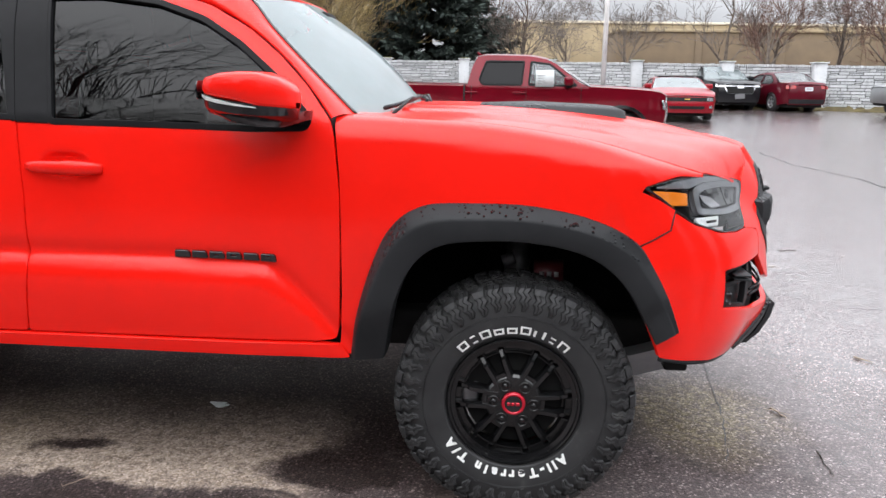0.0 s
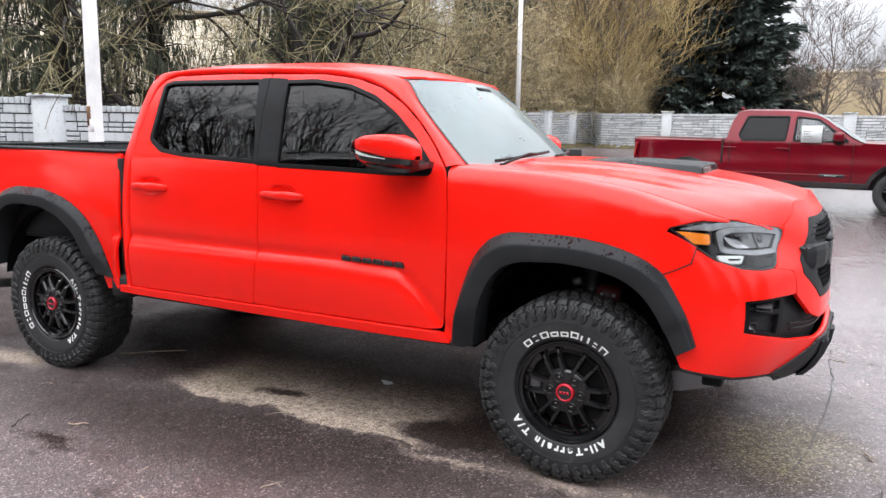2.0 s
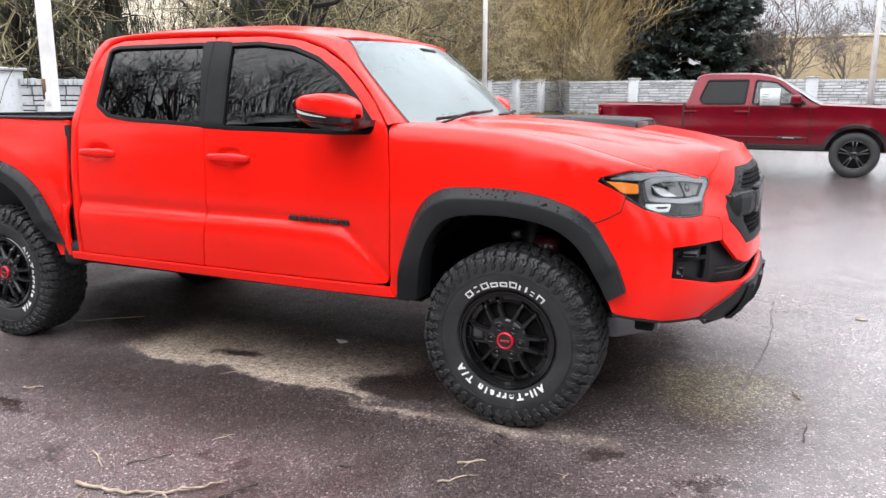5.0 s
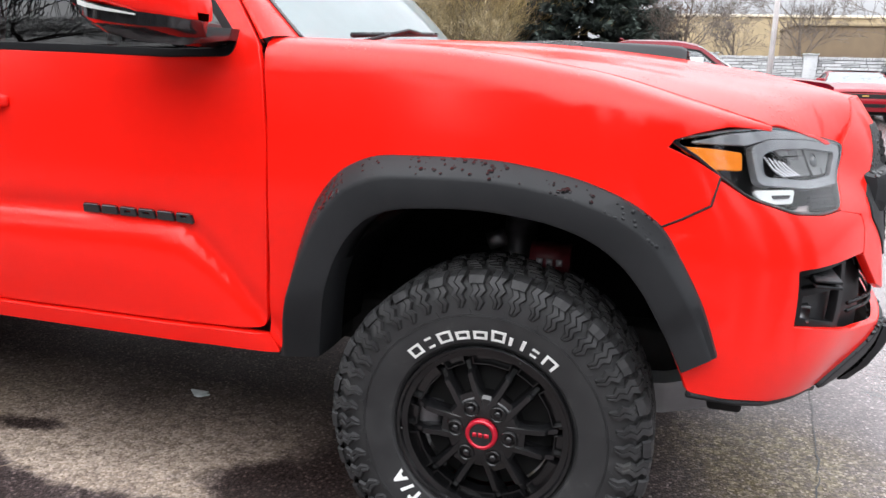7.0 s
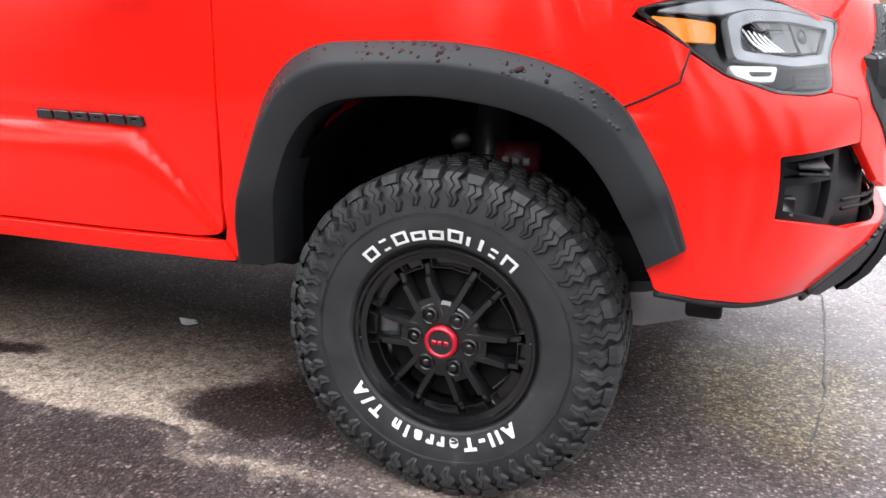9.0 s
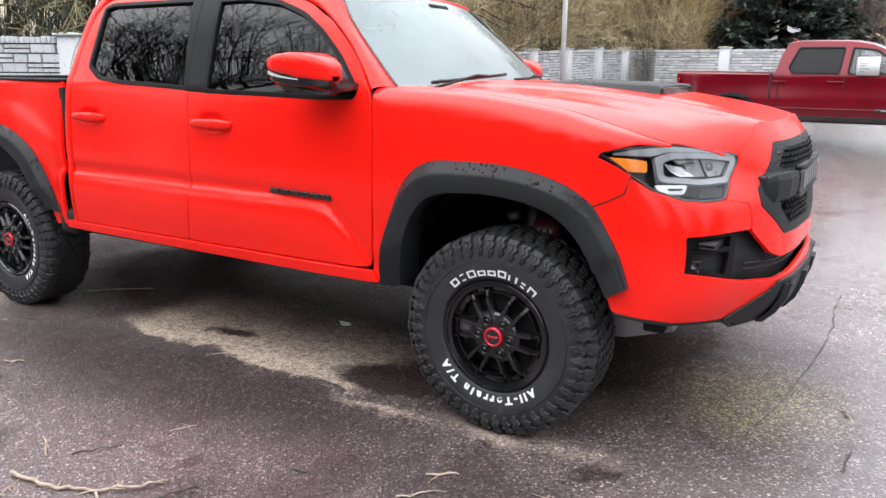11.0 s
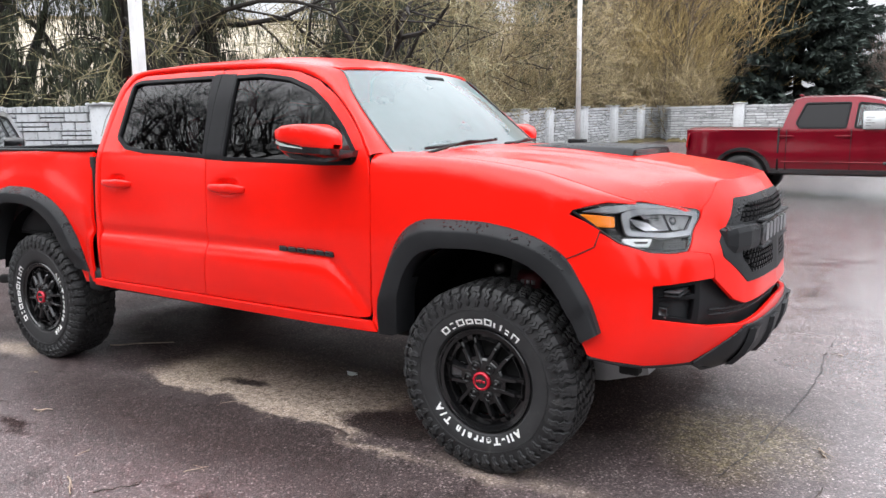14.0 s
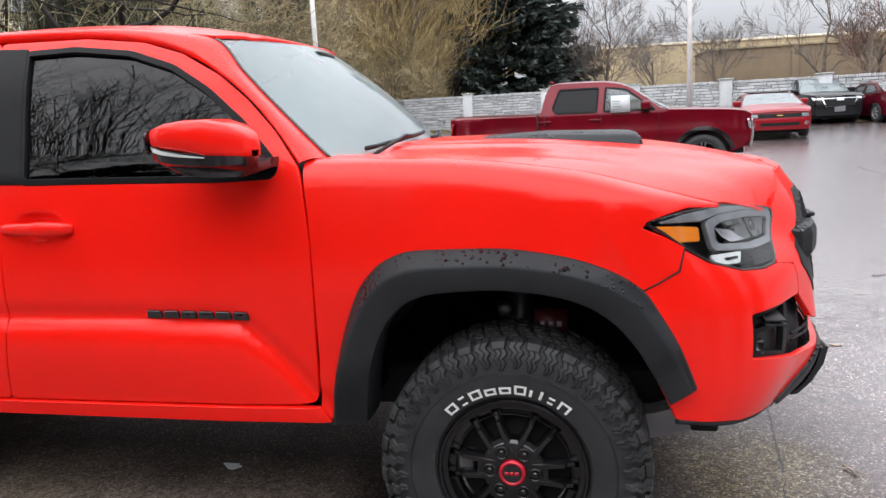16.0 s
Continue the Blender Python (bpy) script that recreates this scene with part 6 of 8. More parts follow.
# ---- boundary wall, poles, building ----
def wall_paint(name, color, dirt, spread):
    m = material(name, color, 0.85)
    n = Nodes(m)
    v = n.coord()
    info = n.add("ObjectInfo")
    isl = n.add("NewGeometry")
    streak = n.noise(n.coord((1.2, 1.2, 0.35)), 3.0, 6.0, 0.65)
    spots = n.noise(v, 14.0, 5.0, 0.7)
    rnd = n.math("FRACT", n.math("ADD", info.outputs["Random"], isl.outputs["Random Per Island"]))
    c = n.mix(n.remap(rnd, 0, 1, 0.0, spread), color, tuple(k * 0.62 for k in color))
    c = n.mix(n.remap(spots, 0.56, 0.72, 0.0, 0.75), c, (0.16, 0.16, 0.15))
    c = n.mix(n.remap(streak, 0.55, 0.75, 0.0, dirt), c, (0.05, 0.05, 0.047))
    n.to("Base Color", c)
    n.to("Normal", n.bump(n.noise(v, 60.0, 4.0), 0.5, 0.01))
    return m


WHITEWASH = wall_paint("flaking_white_wall_paint", (0.62, 0.64, 0.66), 0.35, 0.35)
WHITEWASH_OLD = wall_paint("weathered_white_wall_paint", (0.60, 0.615, 0.63), 0.6, 0.55)
MORTAR = grained("dark_mortar", (0.07, 0.07, 0.068), 0.9, 0, 6, 0.4, 0.4, 60)
MOSS = grained("yellow_green_moss", (0.09, 0.085, 0.02), 0.95, 0, 12, 0.5, 0.8, 60)
POLE_PAINT = grained("white_pole_paint", (0.84, 0.83, 0.82), 0.55, 0, 3, 0.12, 0.1)
RUST = grained("rust", (0.16, 0.08, 0.04), 0.9, 0, 30, 0.4, 0.4)
CONCRETE = grained("concrete", (0.32, 0.31, 0.29), 0.85, 0, 4, 0.25, 0.3)
STUCCO = grained("tan_stucco", (0.36, 0.285, 0.175), 0.9, 0, 0.8, 0.12, 0.3, 30)
STUCCO_PALE = grained("pale_beige_stucco", (0.74, 0.66, 0.52), 0.9, 0, 0.6, 0.12, 0.3, 30)
STUCCO_BROWN = grained("brown_stucco", (0.17, 0.125, 0.08), 0.9, 0, 0.8, 0.15, 0.3, 30)


def wall_post(at, height, width, mat, group):
    post = thing("wall_post", "white-painted square wall post with mossy cap", "post", at, 0, group)
    bm = boxed((-width / 2, -width / 2, -0.3), (width / 2, width / 2, height), 0.012)
    part("shaft", bm, mat, post)
    bm = bmesh.new()
    block(bm, (-width / 2 - 0.05, -width / 2 - 0.05, height), (width / 2 + 0.05, width / 2 + 0.05, height + 0.05), 0.012)
    part("cap", bm, mat, post)
    bm = bmesh.new()
    rnd = random.Random(int(at[0] * 100))
    for k in range(26):
        x, y = rnd.uniform(-1, 1) * (width / 2 + 0.03), rnd.uniform(-1, 1) * (width / 2 + 0.03)
        bmesh.ops.create_icosphere(bm, subdivisions=1, radius=rnd.uniform(0.03, 0.07), matrix=Matrix.Translation((x, y, height + 0.05)) @ Matrix.Diagonal((1.2, 1.2, 0.6, 1)))
    part("moss", bm, MOSS, post, "clumps of yellow-green moss")
    return post


def wall_panel(name, a, b, height, mat, seed, course=0.115, near=False):
    """A wall run of ledge-stone courses from a to b, with an upright coping course."""
    rnd = random.Random(seed)
    if near:
        course = 0.16
    a, b = Vector((*a, 0)), Vector((*b, 0))
    length, ang = (b - a).length, math.atan2(b.y - a.y, b.x - a.x)
    za, zb = land(a.y), land(b.y)
    root = new(name)
    root.matrix_world = pose(a.x, a.y, za, 0, 0, math.degrees(ang))
    tagged(root, "white-painted ledge-stone wall with dark joints" if near else "weathered white ledge-stone wall with dark joints", "wall", kind="structure")
    slope = (zb - za) / length

    def zs(x):
        return slope * x
    core = bmesh.new()
    loft(core, [[(0, 0.02, -0.4), (0, 0.16, -0.4), (0, 0.16, height - 0.02), (0, 0.02, height - 0.02)], [(length, 0.02, -0.4 + zb - za), (length, 0.16, -0.4 + zb - za), (length, 0.16, height - 0.02 + zb - za), (length, 0.02, height - 0.02 + zb - za)]])
    bmesh.ops.recalc_face_normals(core, faces=core.faces)
    part("core", core, MORTAR, root, smooth=False)
    verts, faces = [], []

    def stone(x0, x1, z0, z1, out):
        s = len(verts)
        c = 0.007
        verts.extend([(x0, 0.03, z0), (x1, 0.03, z0), (x1, 0.03, z1), (x0, 0.03, z1), (x0 + c, -out, z0 + c), (x1 - c, -out, z0 + c), (x1 - c, -out, z1 - c), (x0 + c, -out, z1 - c)])
        faces.extend([(s + 4, s + 5, s + 6, s + 7), (s, s + 1, s + 5, s + 4), (s + 1, s + 2, s + 6, s + 5), (s + 2, s + 3, s + 7, s + 6), (s + 3, s, s + 4, s + 7)])
    singles = 0
    top = height - 0.11
    rows = int(top / course)
    course = top / rows
    for r in range(rows):
        x = rnd.uniform(-0.2, 0.0)
        z0 = r * course
        while x < length:
            w = rnd.uniform(0.22, 0.62) if near else rnd.uniform(0.2, 0.7)
            x0, x1 = max(x, 0.0), min(x + w, length)
            if x1 - x0 > 0.04:
                g = 0.017 if near else 0.018
                split = rnd.random() < (0.45 if near else 0.3)
                for k in range(2 if split else 1):
                    lo = z0 + (k * course / 2 if split else 0)
                    hi = lo + (course / 2 if split else course)
                    if near and singles < 220:
                        singles += 1
                        v0, f0 = len(verts), len(faces)
                        stone(0, x1 - x0 - g, 0, hi - lo - g, rnd.uniform(0.0, 0.022))
                        me = bpy.data.meshes.new("stone")
                        me.from_pydata(verts[v0:], [], [tuple(i - v0 for i in f) for f in faces[f0:]])
                        del verts[v0:], faces[f0:]
                        me.materials.append(mat)
                        part("stone", me, 0, root).location = (x0, 0, lo + zs(x0))
                    else:
                        stone(x0, x1 - g, lo + zs(x0), hi - g + zs(x0), rnd.uniform(0.0, 0.022))
            x += w
    x = 0.0
    while x < length:
        w = rnd.uniform(0.07, 0.11)
        stone(x, min(x + w - 0.012, length), top + zs(x), height + rnd.uniform(-0.012, 0.012) + zs(x), 0.035)
        x += w
    me = bpy.data.meshes.new("stones")
    me.from_pydata(verts, [], faces)
    me.materials.append(mat)
    tagged(part("stones", me, 0, root), kind="stuff")


def along(a, b, n):
    return [(a[0] + (b[0] - a[0]) * k / n, a[1] + (b[1] - a[1]) * k / n) for k in range(n + 1)]


def build_walls():
    left = along((-24.3, -1.15), (-11.28, 6.03), 4)
    for i, (a, b) in enumerate(zip(left, left[1:])):
        wall_panel(f"wall_west_{i + 1}", a, b, 1.92, WHITEWASH, 20 + i, near=i >= 1)
        wall_post((*b, land(b[1])), 1.93, 0.42, WHITEWASH, "near wall posts")
    wall_panel("wall_west_5", left[-1], (-8.3, 7.7), 1.80, WHITEWASH, 31, near=True)
    back = [(-8.3, 7.7)] + along((-10.2, 16.0), (-12.1, 27.0), 3) + along((-12.1, 27.0), (-10.75, 39.0), 4)[1:]
    for i, (a, b) in enumerate(zip(back, back[1:])):
        wall_panel(f"wall_north_{i + 1}", a, b, 1.75, WHITEWASH_OLD, 40 + i)
        wall_post((*b, land(b[1])), 1.80, 0.46, WHITEWASH_OLD, "far wall posts")
    far = [(-10.75, 39.0), (-9.5, 36.2), (-5.98, 34.89), (-2.16, 33.65), (1.71, 32.41), (5.29, 31.35), (8.77, 30.39), (12.11, 29.63), (15.7, 28.9), (19.3, 28.2), (22.9, 27.5), (26.5, 26.8), (30, 26.1)]
    for i, (a, b) in enumerate(zip(far[1:], far[2:])):
        wall_panel(f"wall_east_{i + 1}", a, b, 1.72, WHITEWASH_OLD, 60 + i)
        wall_post((*b, land(b[1])), 1.78, 0.46, WHITEWASH_OLD, "far wall posts")
    wall_panel("wall_corner", far[0], far[1], 1.72, WHITEWASH_OLD, 90)


build_walls()


def build_verge():
    """Leaf litter and moss heaped unevenly along the foot of the far wall."""
    litter = grained("mossy_leaf_litter", (0.095, 0.075, 0.03), 0.95, 0, 2.5, 0.6, 0.8, 40)
    line = [(-9.5, 36.2), (-5.98, 34.89), (-2.16, 33.65), (1.71, 32.41), (5.29, 31.35), (8.77, 30.39), (12.11, 29.63), (15.7, 28.9), (19.3, 28.2)]
    rnd = random.Random(77)
    for k, run in enumerate((line, [(-8.3, 7.7), (-10.2, 16.0), (-12.1, 27.0), (-10.75, 39.0)])):
        tagged(new("verge", litter_strip(run, rnd, litter)), "strip of moss and leaf litter along the wall foot", "verge", kind="structure")


def litter_strip(run, rnd, litter):
    bm = bmesh.new()
    rows = []
    for a, b in zip(run, run[1:]):
        d = Vector((b[0] - a[0], b[1] - a[1], 0)).normalized()
        n = Vector((d.y, -d.x, 0))
        for k in range(24):
            p = Vector((*a, 0)).lerp(Vector((*b, 0)), k / 24)
            row = []
            for w, h in ((-0.05, 0.16), (0.25, 0.12), (0.55, 0.06), (0.8, 0.02), (0.95, -0.03)):
                q = p + n * w * rnd.uniform(0.6, 1.2)
                row.append((q.x, q.y, land(q.y) + h * rnd.uniform(0.3, 1.3)))
            rows.append(row)
    loft(bm, rows, closed=False)
    return mesh_of("verge", bm, litter)


build_verge()


def lamp_pole(at, base, height, width, square=False):
    pole = thing("lamp_pole", "white-painted steel light pole on a concrete footing", "light pole", at, 8, "light poles")
    z = 0.0
    if base:
        bm = bmesh.new()
        lathe(bm, [(0.001, 0), (0.30, 0), (0.30, base), (0.28, base + 0.02), (0.001, base + 0.02)], 24)
        ob = part("footing", bm, CONCRETE, pole, edge=40)
        ob.matrix_local = pose(0, 0, 0, 90, 0, 0)
        part("base_cover", boxed((-0.30, -0.30, base), (0.30, 0.30, base + 0.14), 0.03), DARK, pole, "black base cover")
        z = base
    bm = bmesh.new()
    h = width / 2
    if square:
        loft(bm, [[(-h, -h, z), (h, -h, z), (h, h, z), (-h, h, z)], [(-h * 0.8, -h * 0.8, height), (h * 0.8, -h * 0.8, height), (h * 0.8, h * 0.8, height), (-h * 0.8, h * 0.8, height)]])
        bmesh.ops.recalc_face_normals(bm, faces=bm.faces)
    else:
        tube(bm, [(0, 0, z), (0, 0, height)], [h, h * 0.75], 14)
    part("shaft", bm, POLE_PAINT, pole, smooth=not square)
    if not base:
        part("flaked_patch", boxed((-h - 0.003, -h - 0.003, 1.45), (-h * 0.2, -h * 0.9, 1.75), 0), RUST, pole, "flaked rusty patch")
        part("hand_hole", boxed((-h * 0.5, -h - 0.004, 1.35), (h * 0.5, -h, 1.55), 0.002), POLE_PAINT, pole)
    bm = boxed((-0.25, -0.9, height), (0.25, 0.3, height + 0.16), 0.04, None, 2)
    part("lamp_head", bm, CONCRETE, pole)


lamp_pole((-9.25, 5.29, 0.0), 0.0, 9.0, 0.16, True)
lamp_pole((-9.55, 24.2, land(24.2)), 0.55, 9.0, 0.19)
lamp_pole((3.5, 27.76, land(27.8)), 0.75, 9.0, 0.19)


def building(name, label, a, b, depth, height, mat, roof):
    """A plain block of a building with a coping, standing behind the trees."""
    L, ang = math.hypot(b[0] - a[0], b[1] - a[1]), math.degrees(math.atan2(b[1] - a[1], b[0] - a[0]))
    house = thing(name, label, "building", (a[0], a[1], land(a[1]) - 0.2), ang)
    part("wall", boxed((0, 0, 0), (L, depth, height), 0.02), mat, house)
    part("coping", boxed((-0.15, -0.15, height), (L + 0.15, depth + 0.15, height + 0.25), 0.03), roof, house)
    n = int(L / 6)
    for k in range(1, n):
        part("pilaster", boxed((k * L / n - 0.3, -0.12, 0), (k * L / n + 0.3, 0.0, height), 0.02), mat, house)


building("commercial_building", "long tan stucco commercial building behind the wall", (-6, 78), (60, 84), 20, 6.6, STUCCO, STUCCO_PALE)
building("brown_building", "low brown stucco building with flat roof", (9, 66), (50, 66), 8, 5.0, STUCCO_BROWN, STUCCO)
building("beige_building", "tall pale beige stucco building seen through branches", (-70, 25), (-22, 70), 15, 10.5, STUCCO_PALE, STUCCO)


# ---- trees ----
BARK = grained("dark_wet_bark", (0.022, 0.017, 0.014), 0.9, 0, 5, 0.4, 0.6, 40)
BARK_GREY = grained("grey_brown_bark", (0.13, 0.105, 0.085), 0.9, 0, 5, 0.35, 0.6, 40)
def needles(name, dark, light):
    m = material(name, dark, 0.75)
    n = Nodes(m)
    isl = n.add("NewGeometry")
    big = n.noise(n.coord(), 1.3, 4.0)
    f = n.math("ADD", n.math("MULTIPLY", isl.outputs["Random Per Island"], 0.6), n.math("MULTIPLY", big, 0.5))
    n.to("Base Color", n.mix(n.remap(f, 0.2, 0.9), dark, light))
    return m


TWIG_GREY = needles("grey_brown_twigs", (0.055, 0.043, 0.037), (0.20, 0.165, 0.14))
TWIG_MOSSY = needles("mossy_yellow_twigs", (0.06, 0.05, 0.025), (0.36, 0.31, 0.16))
TWIG_GOLD = needles("golden_willow_twigs", (0.19, 0.135, 0.06), (0.74, 0.57, 0.27))
TWIG_STRAW = needles("straw_brown_twigs", (0.09, 0.068, 0.038), (0.54, 0.43, 0.24))
TWIG_RUSSET = needles("russet_twigs", (0.06, 0.03, 0.022), (0.20, 0.11, 0.08))
SPRUCE = needles("dark_spruce_needles", (0.024, 0.034, 0.031), (0.085, 0.112, 0.096))
CEDAR = needles("grey_green_cedar_sprays", (0.016, 0.022, 0.014), (0.075, 0.085, 0.046))


class Sticks:
    """Gathers tapered three-sided sticks and blades into one mesh."""

    def __init__(self):
        self.v, self.f = [], []

    def stick(self, a, b, ra, rb, sides=3):
        d = b - a
        if d.length < 1e-5:
            return
        d = d.normalized()
        x = d.cross(Vector((0.3, 0.5, 0.81))).normalized()
        y = d.cross(x)
        s = len(self.v)
        for p, r in ((a, ra), (b, rb)):
            for k in range(sides):
                q = 2 * math.pi * k / sides
                self.v.append(p + (x * math.cos(q) + y * math.sin(q)) * r)
        for k in range(sides):
            j = (k + 1) % sides
            self.f.append((s + k, s + j, s + sides + j, s + sides + k))

    def blade(self, a, b, w, side):
        s = len(self.v)
        m = a.lerp(b, 0.45)
        self.v += [a, m + side * w, b, m - side * w]
        self.f.append((s, s + 1, s + 2, s + 3))

    def mesh(self, name, mat):
        me = bpy.data.meshes.new(name)
        me.from_pydata([tuple(p) for p in self.v], [], self.f)
        me.materials.append(mat)
        return me


def rand_dir(rnd):
    return Vector((rnd.gauss(0, 1), rnd.gauss(0, 1), rnd.gauss(0, 1))).normalized()


def grow(rnd, wood, twigs, p, d, length, r, depth, spec):
    """A limb of bent pieces with side shoots; the last orders go into the twigs."""
    target = wood if depth >= spec["wood"] else twigs
    n = 4 if depth > 1 else 3
    pts, cur, cd = [p], p, d.normalized()
    for k in range(n):
        cd = (cd + rand_dir(rnd) * spec["bend"] + Vector((0, 0, spec["lift"] * (1 if depth < spec["wood"] + 1 else 0.5)))).normalized()
        nxt = cur + cd * length / n
        ra, rb = r * (1 - 0.75 * k / n), r * (1 - 0.75 * (k + 1) / n)
        target.stick(cur, nxt, max(ra, spec["thin"]), max(rb, spec["thin"]), 7 if depth >= spec["wood"] + 1 else (4 if depth >= spec["wood"] else 3))
        cur = nxt
        pts.append(cur)
    if depth == 0:
        return
    kids = spec["kids"][depth]
    for k in range(kids):
        t = rnd.uniform(0.25, 1.0) if depth < spec["top"] else rnd.uniform(spec.get("low", 0.3), 1.0)
        i = min(int(t * n), n - 1)
        q = pts[i].lerp(pts[i + 1], t * n - i)
        axis = (pts[i + 1] - pts[i]).normalized()
        side = axis.cross(rand_dir(rnd)).normalized()
        nd = axis * math.cos(spec["angle"]) + side * math.sin(spec["angle"])
        grow(rnd, wood, twigs, q, nd, length * rnd.uniform(0.5, 0.72), r * 0.5 * (1 - 0.5 * t), depth - 1, spec)


def bare_tree(name, label, height, seed, bark, twig_mat, spec, stems=1, spread=0.0, foot=0.3):
    rnd = random.Random(seed)
    tree = thing(name, label, "tree", (0, 0, 0))
    twigs = Sticks()
    for k in range(stems):
        wood = Sticks()
        a = 2 * math.pi * k / stems + rnd.uniform(0, 1)
        lean = spread * rnd.uniform(0.4, 1.0)
        d = Vector((math.cos(a) * lean, math.sin(a) * lean, 1))
        base = Vector((math.cos(a), math.sin(a), 0)) * (foot * rnd.uniform(0.4, 1.0) * (stems > 1)) + Vector((0, 0, -0.2))
        grow(rnd, wood, twigs, base, d, height * rnd.uniform(0.75, 1.0) * spec["stem"], spec["girth"], spec["top"], spec)
        part("trunk", wood.mesh("trunk", bark), 0, tree)
    part("crown", twigs.mesh("crown", twig_mat), 0, tree)
    return tree


def spruce(height, radius, seed):
    rnd = random.Random(seed)
    tree = thing("spruce_tree", "tall dense dark green spruce behind the wall", "tree")
    wood, leaf = Sticks(), Sticks()
    wood.stick(Vector((0, 0, -0.3)), Vector((0, 0, height)), 0.28, 0.03, 9)
    z = 0.5
    while z < height:
        t = z / height
        reach = radius * (1 - t) ** 0.62 * rnd.uniform(0.8, 1.1) + 0.2
        for k in range(int(5 + 7 * (1 - t))):
            a = rnd.uniform(0, 6.283)
            R = reach * rnd.uniform(0.72, 1.12)
            out = Vector((math.cos(a), math.sin(a), 0))
            p0 = Vector((0, 0, z + rnd.uniform(-0.2, 0.2)))
            n = max(3, int(R / 0.42))
            prev = p0
            for i in range(1, n + 1):
                s = i / n
                q = p0 + out * R * s + Vector((0, 0, -0.38 * R * s + 0.30 * R * s * s))
                wood.stick(prev, q, 0.03 * (1.1 - s), 0.03 * (1.05 - s))
                if s > 0.28:
                    for _ in range(30):
                        w = rnd.uniform(-1, 1)
                        side = out.cross(Vector((0, 0, 1)))
                        d = (out * rnd.uniform(0.3, 1.0) + side * w + Vector((0, 0, rnd.uniform(-0.9, 0.4)))).normalized()
                        leaf.blade(prev.lerp(q, rnd.random()), q + d * rnd.uniform(0.22, 0.62), rnd.uniform(0.05, 0.11), d.cross(rand_dir(rnd)).normalized())
                prev = q
        z += 0.22 + 0.05 * t
    part("trunk", wood.mesh("trunk", BARK), 0, tree)
    part("crown", leaf.mesh("crown", SPRUCE), 0, tree)
    return tree


def cedar(height, seed, radius=2.6):
    """A weeping conifer: long limbs hung with drooping sprays."""
    rnd = random.Random(seed)
    tree = thing("weeping_conifer", "drooping grey-green conifer with hanging sprays", "tree")
    wood, leaf = Sticks(), Sticks()
    top = Vector((rnd.uniform(-0.5, 0.5), rnd.uniform(-0.5, 0.5), height))
    wood.stick(Vector((0, 0, -0.3)), top * 0.55, 0.27, 0.15, 9)
    wood.stick(top * 0.55, top, 0.13, 0.03, 7)
    for k in range(int(height * 6.5)):
        t = rnd.uniform(0.10, 1.0)
        a = rnd.uniform(0, 6.283)
        R = radius * (1.15 - t) * rnd.uniform(0.5, 1.1) + 0.3
        out = Vector((math.cos(a), math.sin(a), 0))
        p0 = top * t
        prev = p0
        for i in range(1, 6):
            s = i / 5
            q = p0 + out * R * s + Vector((0, 0, 0.25 * R * math.sin(s * 2.2) - 0.25 * R * s * s))
            wood.stick(prev, q, 0.03 * (1.1 - s), 0.03 * (1.02 - s))
            for _ in range(11):
                b = prev.lerp(q, rnd.random())
                L = rnd.uniform(0.5, 1.9)
                cur = b
                sway = Vector((rnd.uniform(-0.25, 0.25), rnd.uniform(-0.25, 0.25), -1)).normalized()
                for j in range(3):
                    nx = cur + (sway + rand_dir(rnd) * 0.18).normalized() * L / 3
                    leaf.blade(cur, nx, rnd.uniform(0.007, 0.016), sway.cross(rand_dir(rnd)).normalized())
                    leaf.blade(cur, nx + rand_dir(rnd) * 0.10, 0.009, sway.cross(rand_dir(rnd)).normalized())
                    cur = nx
            prev = q
    part("trunk", wood.mesh("trunk", BARK), 0, tree)
    part("crown", leaf.mesh("crown", CEDAR), 0, tree)
    return tree


def put(ob, x, y, turn=0.0, scale=1.0, base=None):
    ob.scale = (scale, scale, scale)
    ob.matrix_world = pose(x, y, land(y) if base is None else base, 0, 0, turn) @ Matrix.Diagonal((scale, scale, scale, 1))
    return ob


def again(ob, x, y, turn=0.0, scale=1.0):
    c = copy_thing(ob, Matrix.Identity(4))
    return put(c, x, y, turn, scale)


ASH = dict(top=4, wood=3, kids=(0, 4, 5, 5, 7), bend=0.16, lift=0.10, angle=0.72, thin=0.010, stem=0.62, girth=0.17)
TANGLE = dict(top=4, wood=2, kids=(0, 5, 4, 4, 7), bend=0.24, lift=-0.01, angle=0.9, thin=0.0075, stem=0.62, girth=0.30)
FINE = dict(top=4, wood=2, kids=(0, 4, 5, 5, 7), bend=0.22, lift=0.03, angle=0.8, thin=0.008, stem=0.66, girth=0.14)
WILLOW = dict(low=0.08, top=3, wood=2, kids=(0, 5, 6, 9), bend=0.13, lift=0.10, angle=0.62, thin=0.011, stem=0.80, girth=0.085)
SHRUB = dict(low=0.05, top=3, wood=2, kids=(0, 5, 6, 8), bend=0.2, lift=0.08, angle=0.6, thin=0.009, stem=0.8, girth=0.04)
ARCHING = dict(top=4, wood=3, kids=(0, 4, 5, 7, 8), bend=0.07, lift=-0.03, angle=0.45, thin=0.006, stem=0.62, girth=0.2)


